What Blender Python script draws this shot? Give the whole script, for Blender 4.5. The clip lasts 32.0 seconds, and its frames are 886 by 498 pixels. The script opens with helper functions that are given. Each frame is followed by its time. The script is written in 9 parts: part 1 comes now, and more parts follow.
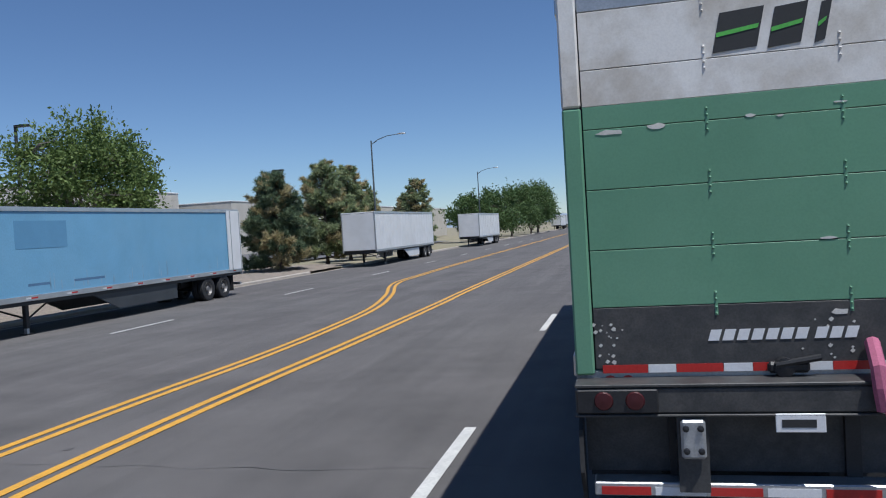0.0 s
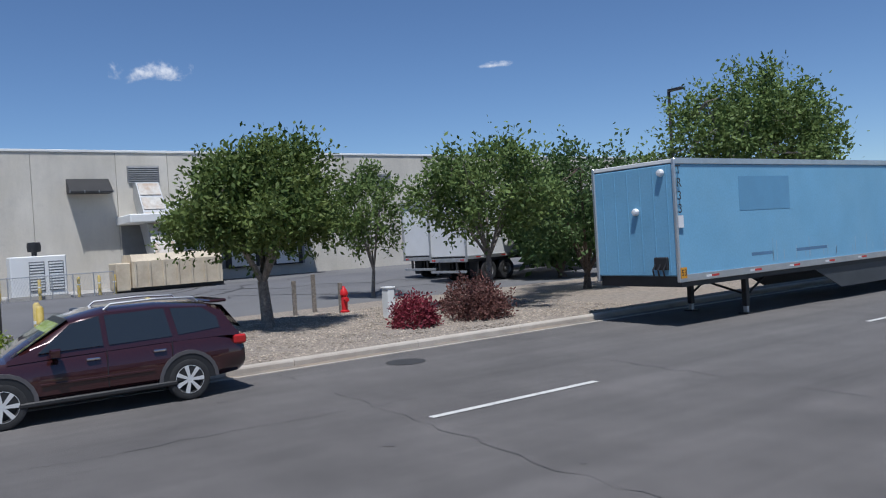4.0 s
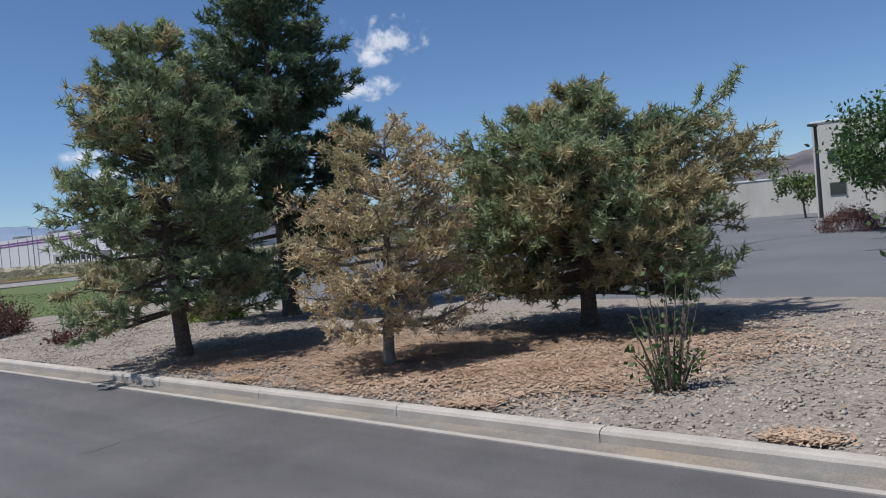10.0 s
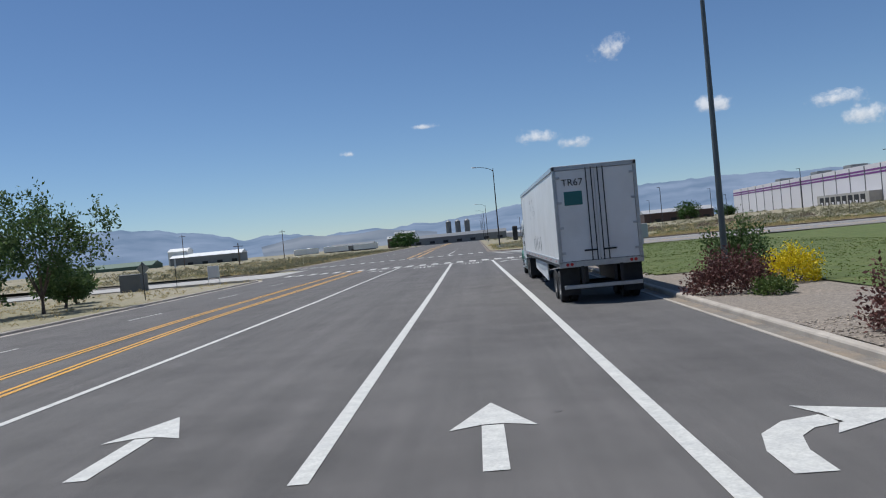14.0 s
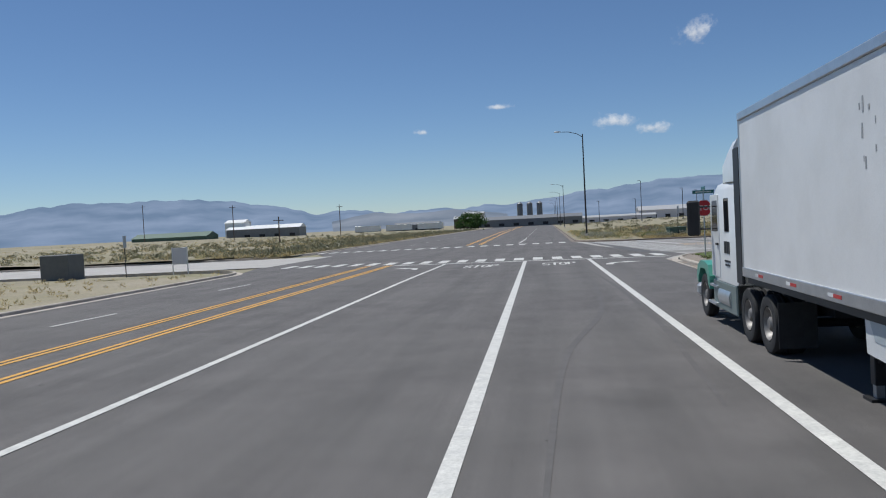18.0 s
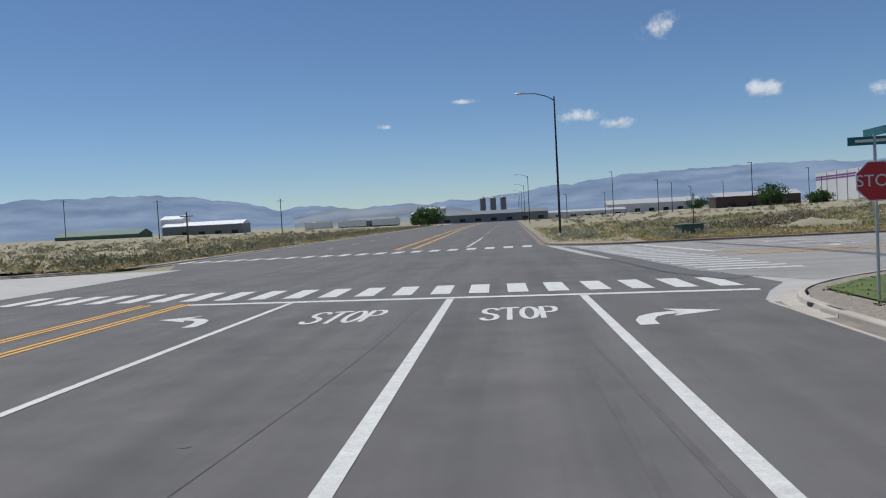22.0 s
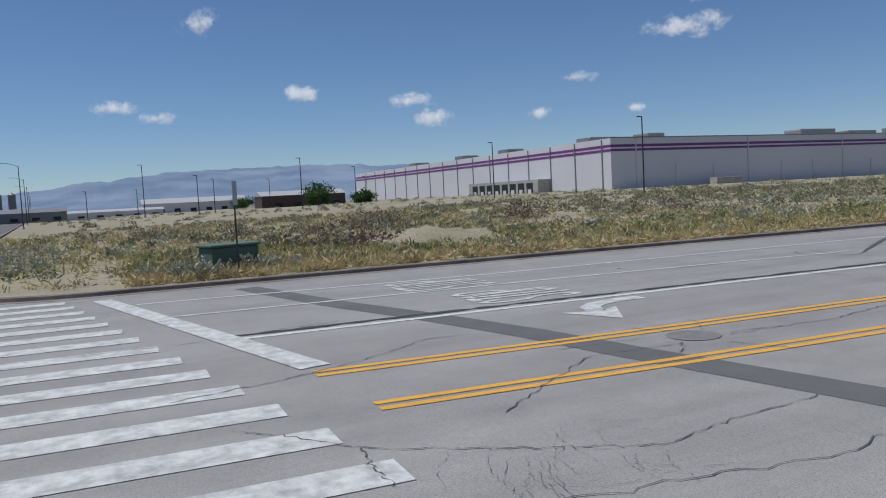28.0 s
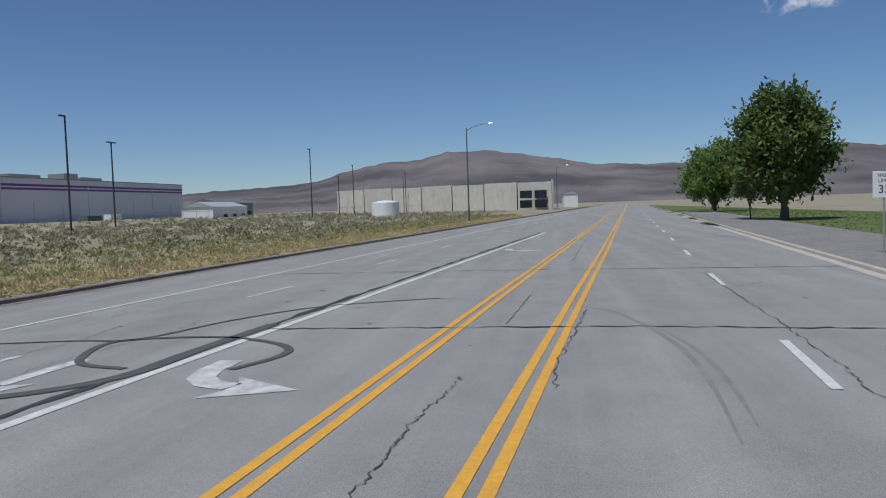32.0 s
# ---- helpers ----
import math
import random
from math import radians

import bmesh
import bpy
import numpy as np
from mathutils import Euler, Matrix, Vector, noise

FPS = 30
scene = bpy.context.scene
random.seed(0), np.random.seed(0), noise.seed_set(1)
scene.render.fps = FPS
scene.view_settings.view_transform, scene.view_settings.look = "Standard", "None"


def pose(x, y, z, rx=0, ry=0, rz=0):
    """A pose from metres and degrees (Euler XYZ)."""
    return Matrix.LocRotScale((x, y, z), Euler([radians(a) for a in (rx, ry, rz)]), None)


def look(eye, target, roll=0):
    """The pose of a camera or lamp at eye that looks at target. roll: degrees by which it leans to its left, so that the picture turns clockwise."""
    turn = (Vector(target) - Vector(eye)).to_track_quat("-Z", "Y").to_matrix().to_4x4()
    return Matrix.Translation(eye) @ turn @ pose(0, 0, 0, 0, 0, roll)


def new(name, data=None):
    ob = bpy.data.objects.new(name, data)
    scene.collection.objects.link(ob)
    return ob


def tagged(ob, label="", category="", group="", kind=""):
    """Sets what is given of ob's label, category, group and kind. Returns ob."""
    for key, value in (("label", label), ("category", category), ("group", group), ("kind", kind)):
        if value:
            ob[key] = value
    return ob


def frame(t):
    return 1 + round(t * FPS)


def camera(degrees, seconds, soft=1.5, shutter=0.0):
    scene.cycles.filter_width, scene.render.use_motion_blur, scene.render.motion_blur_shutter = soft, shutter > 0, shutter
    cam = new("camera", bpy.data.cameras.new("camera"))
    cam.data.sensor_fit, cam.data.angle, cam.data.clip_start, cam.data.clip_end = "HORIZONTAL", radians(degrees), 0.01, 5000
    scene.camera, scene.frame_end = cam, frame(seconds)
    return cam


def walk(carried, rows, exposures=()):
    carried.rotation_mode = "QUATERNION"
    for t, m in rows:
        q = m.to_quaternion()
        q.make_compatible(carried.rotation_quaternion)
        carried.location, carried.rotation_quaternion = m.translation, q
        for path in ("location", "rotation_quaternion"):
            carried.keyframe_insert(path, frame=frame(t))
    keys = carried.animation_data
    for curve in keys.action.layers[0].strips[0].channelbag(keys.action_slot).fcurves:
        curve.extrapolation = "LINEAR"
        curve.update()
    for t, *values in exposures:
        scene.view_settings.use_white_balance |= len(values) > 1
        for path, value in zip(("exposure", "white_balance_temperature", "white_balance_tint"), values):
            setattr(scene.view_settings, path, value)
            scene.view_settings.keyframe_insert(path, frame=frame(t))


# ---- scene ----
cam = camera(59.3, 32.0, 1.1)
PATH = [
    (0, (6.229, 5.332, 2.534), (3.790, 15.026, 2.257), -3.47),
    (0.5, (5.716, 5.844, 2.490), (2.720, 15.381, 2.236), -3.59),
    (1, (5.070, 6.209, 2.448), (1.488, 15.543, 2.231), -3.82),
    (1.5, (4.284, 6.556, 2.400), (0.093, 15.633, 2.211), -3.90),
    (2, (3.415, 6.947, 2.336), (-1.475, 15.668, 2.184), -3.90),
    (2.5, (2.459, 7.379, 2.308), (-3.227, 15.604, 2.182), -3.95),
    (3, (1.739, 7.632, 2.351), (-4.862, 15.142, 2.228), -3.94),
    (3.5, (0.831, 7.651, 2.410), (-6.647, 14.289, 2.281), -3.81),
    (4, (-0.165, 7.656, 2.420), (-8.374, 13.365, 2.276), -3.49),
    (4.5, (-1.066, 7.655, 2.396), (-9.856, 12.422, 2.248), -3.27),
    (6.5, (-3.482, 5.762, 2.424), (-13.438, 6.662, 2.177), -3.14),
    (7, (-4.079, 5.391, 2.420), (-14.074, 5.288, 2.150), -3.27),
    (7.5, (-4.667, 4.924, 2.395), (-14.595, 3.763, 2.098), -3.60),
    (8, (-5.249, 4.367, 2.392), (-14.995, 2.152, 2.064), -3.96),
    (8.5, (-5.910, 3.660, 2.402), (-15.345, 0.365, 2.057), -4.27),
    (9, (-6.622, 2.758, 2.418), (-15.594, -1.645, 2.076), -4.56),
    (9.5, (-7.149, 1.633, 2.414), (-15.530, -3.813, 2.087), -4.84),
    (10, (-7.774, 0.291, 2.414), (-15.333, -6.250, 2.142), -5.07),
    (10.5, (-8.353, -1.251, 2.394), (-14.900, -8.806, 2.151), -5.12),
    (11, (-8.950, -2.880, 2.369), (-14.348, -11.294, 2.126), -5.19),
    (11.5, (-9.150, -4.342, 2.384), (-13.422, -13.381, 2.147), -5.16),
    (12, (-9.291, -5.950, 2.369), (-12.425, -15.443, 2.145), -5.15),
    (12.5, (-9.350, -7.718, 2.358), (-11.416, -17.500, 2.172), -5.27),
    (13, (-9.327, -9.788, 2.356), (-10.424, -19.726, 2.177), -5.35),
    (13.5, (-9.290, -12.069, 2.375), (-9.561, -22.064, 2.219), -5.41),
    (14, (-9.134, -14.523, 2.382), (-8.703, -24.513, 2.255), -5.33),
    (14.5, (-8.941, -17.248, 2.417), (-7.950, -27.198, 2.301), -5.35),
    (16.5, (-8.355, -30.268, 2.449), (-7.011, -40.175, 2.237), -3.02),
    (17, (-8.212, -33.496, 2.483), (-6.857, -43.400, 2.221), -2.90),
    (17.5, (-8.130, -36.670, 2.495), (-6.764, -46.572, 2.196), -2.93),
    (18, (-8.046, -39.827, 2.484), (-6.715, -49.733, 2.177), -2.88),
    (18.5, (-8.034, -43.122, 2.479), (-6.750, -53.034, 2.157), -2.87),
    (19, (-7.916, -46.083, 2.481), (-6.732, -56.007, 2.152), -2.86),
    (19.5, (-8.075, -49.143, 2.478), (-6.949, -59.073, 2.138), -3.01),
    (20, (-8.252, -52.450, 2.463), (-7.185, -62.387, 2.112), -3.10),
    (20.5, (-8.353, -55.626, 2.444), (-7.349, -65.569, 2.081), -3.12),
    (21, (-8.370, -58.866, 2.426), (-7.433, -68.815, 2.064), -3.12),
    (21.5, (-8.468, -62.034, 2.409), (-7.557, -71.985, 2.041), -3.05),
    (22, (-8.549, -65.053, 2.370), (-7.656, -75.005, 1.985), -3.04),
    (22.5, (-8.513, -67.971, 2.332), (-7.694, -77.929, 1.927), -3.05),
    (23, (-8.552, -70.649, 2.333), (-7.752, -80.608, 1.912), -2.99),
    (23.5, (-8.557, -73.342, 2.333), (-7.788, -83.303, 1.886), -2.84),
    (24, (-8.593, -76.064, 2.307), (-7.854, -86.025, 1.837), -2.70),
    (24.5, (-8.728, -78.325, 2.395), (-7.973, -88.284, 1.893), -2.92),
    (26.5, (-10.628, -88.852, 2.510), (-11.605, -98.786, 1.898), -3.29),
    (27, (-11.867, -90.804, 2.501), (-13.958, -100.563, 1.866), -3.25),
    (27.5, (-13.492, -92.708, 2.476), (-16.793, -102.124, 1.817), -3.24),
    (28, (-15.333, -94.342, 2.416), (-19.911, -103.205, 1.720), -3.00),
    (28.5, (-17.524, -95.829, 2.382), (-23.327, -103.946, 1.719), -2.44),
    (29, (-19.947, -96.874, 2.399), (-26.901, -104.033, 1.781), -1.94),
    (29.5, (-22.513, -97.738, 2.402), (-30.455, -103.787, 1.825), -1.59),
    (30, (-25.426, -98.482, 2.371), (-34.090, -103.447, 1.830), -1.49),
    (30.5, (-28.427, -99.006, 2.338), (-37.606, -102.935, 1.787), -1.49),
    (31, (-31.498, -99.320, 2.364), (-41.029, -102.298, 1.811), -1.28),
    (31.5, (-34.905, -99.361, 2.402), (-44.670, -101.446, 1.857), -1.49),
    (32, (-38.642, -99.249, 2.413), (-48.524, -100.679, 1.863), -1.91),
]
EXPOSURES = [(0, 0.19, 5900, 10), (4.5, 0.22, 5900, 10), (7, 0.19, 5900, 10), (10, 0.2, 5950, 10), (12.5, 0.12, 6050, 9), (16.5, 0.03, 6150, 8), (24, -0.02, 6150, 8), (27, -0.08, 6050, 9), (29, -0.12, 5950, 10), (32, -0.17, 5900, 10)]
walk(cam, [(t, look(e, a, r)) for t, e, a, r in PATH], EXPOSURES)

# ---- world, sun, exposure ----
SUN_TO = Vector((0.31, -0.2, 0.93)).normalized()
world = bpy.data.worlds.new("sky")
scene.world = world
world.use_nodes = True
wn = world.node_tree
sky = wn.nodes.new("ShaderNodeTexSky")
sky.sky_type = "NISHITA"
sky.sun_disc = False
sky.sun_elevation = math.asin(SUN_TO.z)
sky.sun_rotation = math.atan2(SUN_TO.x, SUN_TO.y)
sky.altitude = 1500
sky.air_density = 1.0
sky.dust_density = 0.05
sky.ozone_density = 2.4
clear = wn.nodes.new("ShaderNodeMix")
clear.data_type, clear.blend_type = "RGBA", "MULTIPLY"
clear.inputs[0].default_value = 1.0
clear.inputs[7].default_value = (0.89, 0.975, 1.08, 1)
wn.links.new(sky.outputs[0], clear.inputs[6])
wn.links.new(clear.outputs[2], wn.nodes["Background"].inputs[0])
wn.nodes["Background"].inputs[1].default_value = 0.072
sun_data = bpy.data.lights.new("sun", "SUN")
sun_data.energy = 4.1
sun_data.angle = radians(0.53)
sun_data.color = (1.0, 0.955, 0.89)
sun_ob = new("sun", sun_data)
sun_ob.matrix_world = look(SUN_TO * 200, (0, 0, 0))


# ---- materials ----
def mat(name, base, rough=0.75, metal=0.0, var=0.12, scale=1.5, bump=0.0, bscale=60.0, tint=None, tscale=0.4, tamount=0.5, rand=0.0, spec=0.5, emit=0.0, coat=0.0, streak=None, grain=0.0):
    """A procedural material: two noises vary the colour, a third tints it in patches, a fine one gives relief."""
    m = bpy.data.materials.new(name)
    m.use_nodes = True
    nt = m.node_tree
    N, L = nt.nodes, nt.links
    bs = N["Principled BSDF"]
    geo = N.new("ShaderNodeNewGeometry")
    pos = geo.outputs["Position"]

    def noise_at(s, detail=4.0):
        n = N.new("ShaderNodeTexNoise")
        n.inputs["Scale"].default_value = s
        n.inputs["Detail"].default_value = detail
        n.inputs["Roughness"].default_value = 0.62
        L.new(pos, n.inputs["Vector"])
        return n.outputs["Fac"]

    def mixc(fac, a, b):
        x = N.new("ShaderNodeMix")
        x.data_type = "RGBA"
        if isinstance(fac, float):
            x.inputs[0].default_value = fac
        else:
            L.new(fac, x.inputs[0])
        for i, v in ((6, a), (7, b)):
            if isinstance(v, tuple):
                x.inputs[i].default_value = (*v, 1)
            else:
                L.new(v, x.inputs[i])
        return x.outputs[2]

    def ramp(v, lo, hi):
        r = N.new("ShaderNodeMapRange")
        r.inputs[1].default_value, r.inputs[2].default_value = lo, hi
        L.new(v, r.inputs[0])
        return r.outputs[0]

    lo = tuple(max(0.0, c * (1 - var)) for c in base)
    hi = tuple(min(1.0, c * (1 + var)) for c in base)
    col = mixc(ramp(noise_at(scale), 0.3, 0.7), lo, hi)
    if tint:
        f = N.new("ShaderNodeMath")
        f.operation = "MULTIPLY"
        L.new(ramp(noise_at(tscale, 6.0), 0.42, 0.66), f.inputs[0])
        f.inputs[1].default_value = tamount
        col = mixc(f.outputs[0], col, tint)
    fine = noise_at(bscale, 3.0)
    g = N.new("ShaderNodeMix")
    g.data_type, g.blend_type = "RGBA", "MULTIPLY"
    g.inputs[0].default_value = grain or min(1.0, var * 2)
    L.new(col, g.inputs[6])
    L.new(ramp(fine, 0.2, 0.62), g.inputs[7])
    col = g.outputs[2]
    if streak:
        vm = N.new("ShaderNodeVectorMath")
        vm.operation = "MULTIPLY"
        vm.inputs[1].default_value = (streak[0], streak[1], streak[3] if len(streak) > 3 else 1.0)
        L.new(pos, vm.inputs[0])
        ns = N.new("ShaderNodeTexNoise")
        ns.inputs["Scale"].default_value = 1.0
        ns.inputs["Detail"].default_value = 6.0
        ns.inputs["Roughness"].default_value = 0.65
        L.new(vm.outputs[0], ns.inputs["Vector"])
        mr = N.new("ShaderNodeMapRange")
        mr.inputs[1].default_value, mr.inputs[2].default_value = 0.32, 0.68
        mr.inputs[3].default_value, mr.inputs[4].default_value = 1 - streak[2], 1 + streak[2] * 0.6
        L.new(ns.outputs["Fac"], mr.inputs[0])
        g2 = N.new("ShaderNodeMix")
        g2.data_type, g2.blend_type = "RGBA", "MULTIPLY"
        g2.inputs[0].default_value = 1.0
        L.new(col, g2.inputs[6])
        L.new(mr.outputs[0], g2.inputs[7])
        col = g2.outputs[2]
    if rand:
        oi = N.new("ShaderNodeObjectInfo")
        hs = N.new("ShaderNodeHueSaturation")
        L.new(ramp(oi.outputs["Random"], 0.0, 1.0), hs.inputs["Fac"])
        mr = N.new("ShaderNodeMapRange")
        mr.inputs[3].default_value, mr.inputs[4].default_value = 1 - rand, 1 + rand
        L.new(oi.outputs["Random"], mr.inputs[0])
        L.new(mr.outputs[0], hs.inputs["Value"])
        hs.inputs["Fac"].default_value = 1
        for l in list(nt.links):
            if l.to_socket == hs.inputs["Fac"]:
                nt.links.remove(l)
        L.new(col, hs.inputs["Color"])
        col = hs.outputs["Color"]
    L.new(col, bs.inputs["Base Color"])
    bs.inputs["Roughness"].default_value = rough
    bs.inputs["Metallic"].default_value = metal
    bs.inputs["Specular IOR Level"].default_value = spec
    bs.inputs["Coat Weight"].default_value = coat
    if bump:
        bp = N.new("ShaderNodeBump")
        bp.inputs["Strength"].default_value = bump
        bp.inputs["Distance"].default_value = 0.02
        L.new(fine, bp.inputs["Height"])
        L.new(bp.outputs[0], bs.inputs["Normal"])
    if emit:
        L.new(col, bs.inputs["Emission Color"])
        bs.inputs["Emission Strength"].default_value = emit
    return m


def leaf_mat(name, c1, c2, trans=0.3, rough=0.6):
    """Foliage: colour varies from leaf to leaf, and some light passes through."""
    m = bpy.data.materials.new(name)
    m.use_nodes = True
    nt = m.node_tree
    N, L = nt.nodes, nt.links
    bs = N["Principled BSDF"]
    geo = N.new("ShaderNodeNewGeometry")
    n = N.new("ShaderNodeTexNoise")
    n.inputs["Scale"].default_value = 0.9
    L.new(geo.outputs["Position"], n.inputs["Vector"])
    add = N.new("ShaderNodeMath")
    add.operation = "MULTIPLY_ADD"
    L.new(geo.outputs["Random Per Island"], add.inputs[0])
    add.inputs[1].default_value = 0.65
    mr = N.new("ShaderNodeMapRange")
    mr.inputs[1].default_value, mr.inputs[2].default_value = 0.35, 0.65
    mr.inputs[3].default_value, mr.inputs[4].default_value = 0.0, 0.4
    L.new(n.outputs["Fac"], mr.inputs[0])
    L.new(mr.outputs[0], add.inputs[2])
    x = N.new("ShaderNodeMix")
    x.data_type = "RGBA"
    L.new(add.outputs[0], x.inputs[0])
    x.inputs[6].default_value = (*c1, 1)
    x.inputs[7].default_value = (*c2, 1)
    L.new(x.outputs[2], bs.inputs["Base Color"])
    bs.inputs["Roughness"].default_value = rough
    bs.inputs["Specular IOR Level"].default_value = 0.25
    tr = N.new("ShaderNodeBsdfTranslucent")
    L.new(x.outputs[2], tr.inputs["Color"])
    ms = N.new("ShaderNodeMixShader")
    ms.inputs[0].default_value = trans
    L.new(bs.outputs[0], ms.inputs[1])
    L.new(tr.outputs[0], ms.inputs[2])
    L.new(ms.outputs[0], N["Material Output"].inputs[0])
    return m


M_ASPH = mat("asphalt_dark", (0.143, 0.132, 0.126), 0.85, grain=0.85, var=0.22, scale=0.5, bump=0.5, bscale=110, tint=(0.175, 0.165, 0.156), tscale=0.12, tamount=0.6, streak=(1.1, 0.035, 0.2))
M_ASPH2 = mat("asphalt_worn_light", (0.3, 0.286, 0.268), 0.85, grain=0.62, var=0.12, scale=0.7, bump=0.3, bscale=70, tint=(0.335, 0.321, 0.3), tscale=0.15, tamount=0.6, streak=(0.03, 0.8, 0.16))
M_LOT = mat("asphalt_lot", (0.125, 0.124, 0.13), 0.9, var=0.14, scale=0.3, bump=0.3, bscale=70, tint=(0.165, 0.162, 0.158), tscale=0.09, tamount=0.6)
M_TAR = mat("tar_crack", (0.045, 0.044, 0.044), 0.7, var=0.2, scale=4, bscale=30)
M_TAR2 = mat("tar_crack_soft", (0.085, 0.083, 0.082), 0.9, var=0.2, scale=4, bscale=30)
M_PATCH = mat("asphalt_patch", (0.115, 0.113, 0.112), 0.9, var=0.12, scale=1, bump=0.3, bscale=80)
M_PAINT = mat("road_paint_white", (0.6, 0.59, 0.55), 0.7, var=0.12, scale=5, bscale=25, tint=(0.4, 0.4, 0.4), tscale=3, tamount=0.35)
M_PAINTW = mat("road_paint_white_worn", (0.58, 0.57, 0.55), 0.75, var=0.12, scale=3, bscale=70, tint=(0.28, 0.27, 0.26), tscale=3.5, tamount=0.75, streak=(9.0, 1.6, 0.12))
M_YEL = mat("road_paint_yellow", (0.72, 0.37, 0.035), 0.5, var=0.1, scale=5, bscale=25, tint=(0.45, 0.25, 0.06), tscale=3, tamount=0.3)
M_CONC = mat("concrete_kerb", (0.47, 0.42, 0.36), 0.85, var=0.12, scale=2.0, bump=0.2, bscale=60, tint=(0.36, 0.31, 0.26), tscale=0.9, tamount=0.6, rand=0.06)
M_APRON = mat("concrete_apron", (0.42, 0.4, 0.37), 0.85, var=0.1, scale=0.8, bump=0.2, bscale=50, tint=(0.33, 0.31, 0.29), tscale=0.3)
M_GRAVEL = mat("gravel_ground", (0.31, 0.26, 0.21), 0.95, var=0.35, scale=7, bump=1.0, bscale=26, tint=(0.27, 0.24, 0.21), tscale=0.35, tamount=0.5)
M_GRAVELG = mat("gravel_grey", (0.23, 0.215, 0.2), 0.95, var=0.35, scale=5, bump=1.0, bscale=20, tint=(0.31, 0.28, 0.24), tscale=0.4, tamount=0.6)
M_SCRUB = mat("scrub_soil", (0.265, 0.235, 0.14), 0.95, var=0.22, scale=0.3, bump=0.6, bscale=9, tint=(0.38, 0.33, 0.25), tscale=0.055, tamount=0.8)
M_KERBD = mat("kerb_weathered", (0.2, 0.16, 0.13), 0.9, var=0.25, scale=1.2, bump=0.3, bscale=40, tint=(0.36, 0.32, 0.28), tscale=0.7, tamount=0.5)
M_SAND = mat("desert_soil", (0.3, 0.262, 0.185), 0.95, var=0.2, scale=0.25, bump=0.6, bscale=8, tint=(0.25, 0.235, 0.125), tscale=0.05, tamount=0.8)
M_LAWN = mat("lawn_soil", (0.1, 0.135, 0.03), 0.9, var=0.3, scale=1.5, bump=0.6, bscale=30, tint=(0.16, 0.17, 0.05), tscale=0.5)
M_BARK = mat("bark", (0.17, 0.125, 0.095), 0.9, var=0.35, scale=8, bump=0.9, bscale=22)
M_BARKG = mat("bark_grey", (0.27, 0.235, 0.2), 0.9, var=0.3, scale=8, bump=0.8, bscale=25)
M_BLACK = mat("black_steel", (0.022, 0.022, 0.024), 0.5, var=0.3, scale=3)
M_RUBBER = mat("tyre_rubber", (0.03, 0.03, 0.031), 0.85, var=0.25, scale=6, bump=0.3)
M_STEEL = mat("galvanised_steel", (0.5, 0.51, 0.52), 0.42, 0.7, var=0.12, scale=4)
M_ALU = mat("aluminium", (0.62, 0.63, 0.64), 0.34, 0.85, var=0.08, scale=3)
M_CHROME = mat("chrome", (0.8, 0.8, 0.8), 0.12, 1.0, var=0.03)
M_POLE = mat("painted_pole", (0.12, 0.14, 0.145), 0.5, 0.3, var=0.15, scale=2)
M_POLED = mat("dark_pole", (0.05, 0.048, 0.05), 0.5, 0.2, var=0.15)
M_WHITE = mat("white_paint", (0.78, 0.78, 0.76), 0.45, var=0.05, scale=1.2, tint=(0.6, 0.58, 0.54), tscale=0.6, tamount=0.35)
M_RED = mat("red_reflector", (0.5, 0.03, 0.025), 0.3, var=0.1)
M_REFL = mat("white_reflector", (0.75, 0.75, 0.75), 0.3, var=0.06)
M_WALLC = mat("tilt_up_concrete", (0.6, 0.56, 0.49), 0.85, var=0.1, scale=0.9, bump=0.15, bscale=25, tint=(0.47, 0.43, 0.35), tscale=0.45, tamount=0.55, streak=(1.1, 1.1, 0.08, 0.25), rand=0.05)
M_DARK = mat("dark_opening", (0.02, 0.02, 0.022), 0.6, var=0.2)
M_GLASS = mat("dark_glass", (0.012, 0.014, 0.016), 0.06, var=0.02, spec=0.8)
M_LOUV = mat("grey_louver", (0.2, 0.205, 0.21), 0.5, 0.3, var=0.1)

M_STONE = leaf_mat("gravel_stone", (0.14, 0.118, 0.095), (0.55, 0.47, 0.38), 0.0, 0.9)
M_NLITTER = leaf_mat("needle_litter", (0.28, 0.17, 0.1), (0.5, 0.36, 0.25), 0.0, 0.9)
M_GUT = mat("gutter_dusty", (0.21, 0.19, 0.165), 0.9, var=0.2, scale=2.0, bump=0.3, bscale=40, tint=(0.36, 0.27, 0.18), tscale=0.8, tamount=0.7)
LF_LAWN = leaf_mat("lawn_grass", (0.07, 0.105, 0.018), (0.15, 0.185, 0.045), 0.2)
LF_ELM = leaf_mat("leaf_elm", (0.055, 0.1, 0.022), (0.165, 0.21, 0.06))
LF_ASH = leaf_mat("leaf_ash", (0.055, 0.1, 0.025), (0.21, 0.28, 0.09))
LF_DARK = leaf_mat("leaf_dark", (0.027, 0.068, 0.018), (0.075, 0.135, 0.033))
LF_OAK = leaf_mat("leaf_oak", (0.045, 0.095, 0.032), (0.125, 0.18, 0.062))
LF_PINE = leaf_mat("needle_green", (0.1, 0.16, 0.075), (0.44, 0.48, 0.26), 0.35)
LF_PINED = leaf_mat("needle_dark", (0.045, 0.085, 0.05), (0.24, 0.3, 0.17), 0.3)
LF_DEAD = leaf_mat("needle_dry", (0.38, 0.29, 0.15), (0.7, 0.56, 0.34), 0.25)
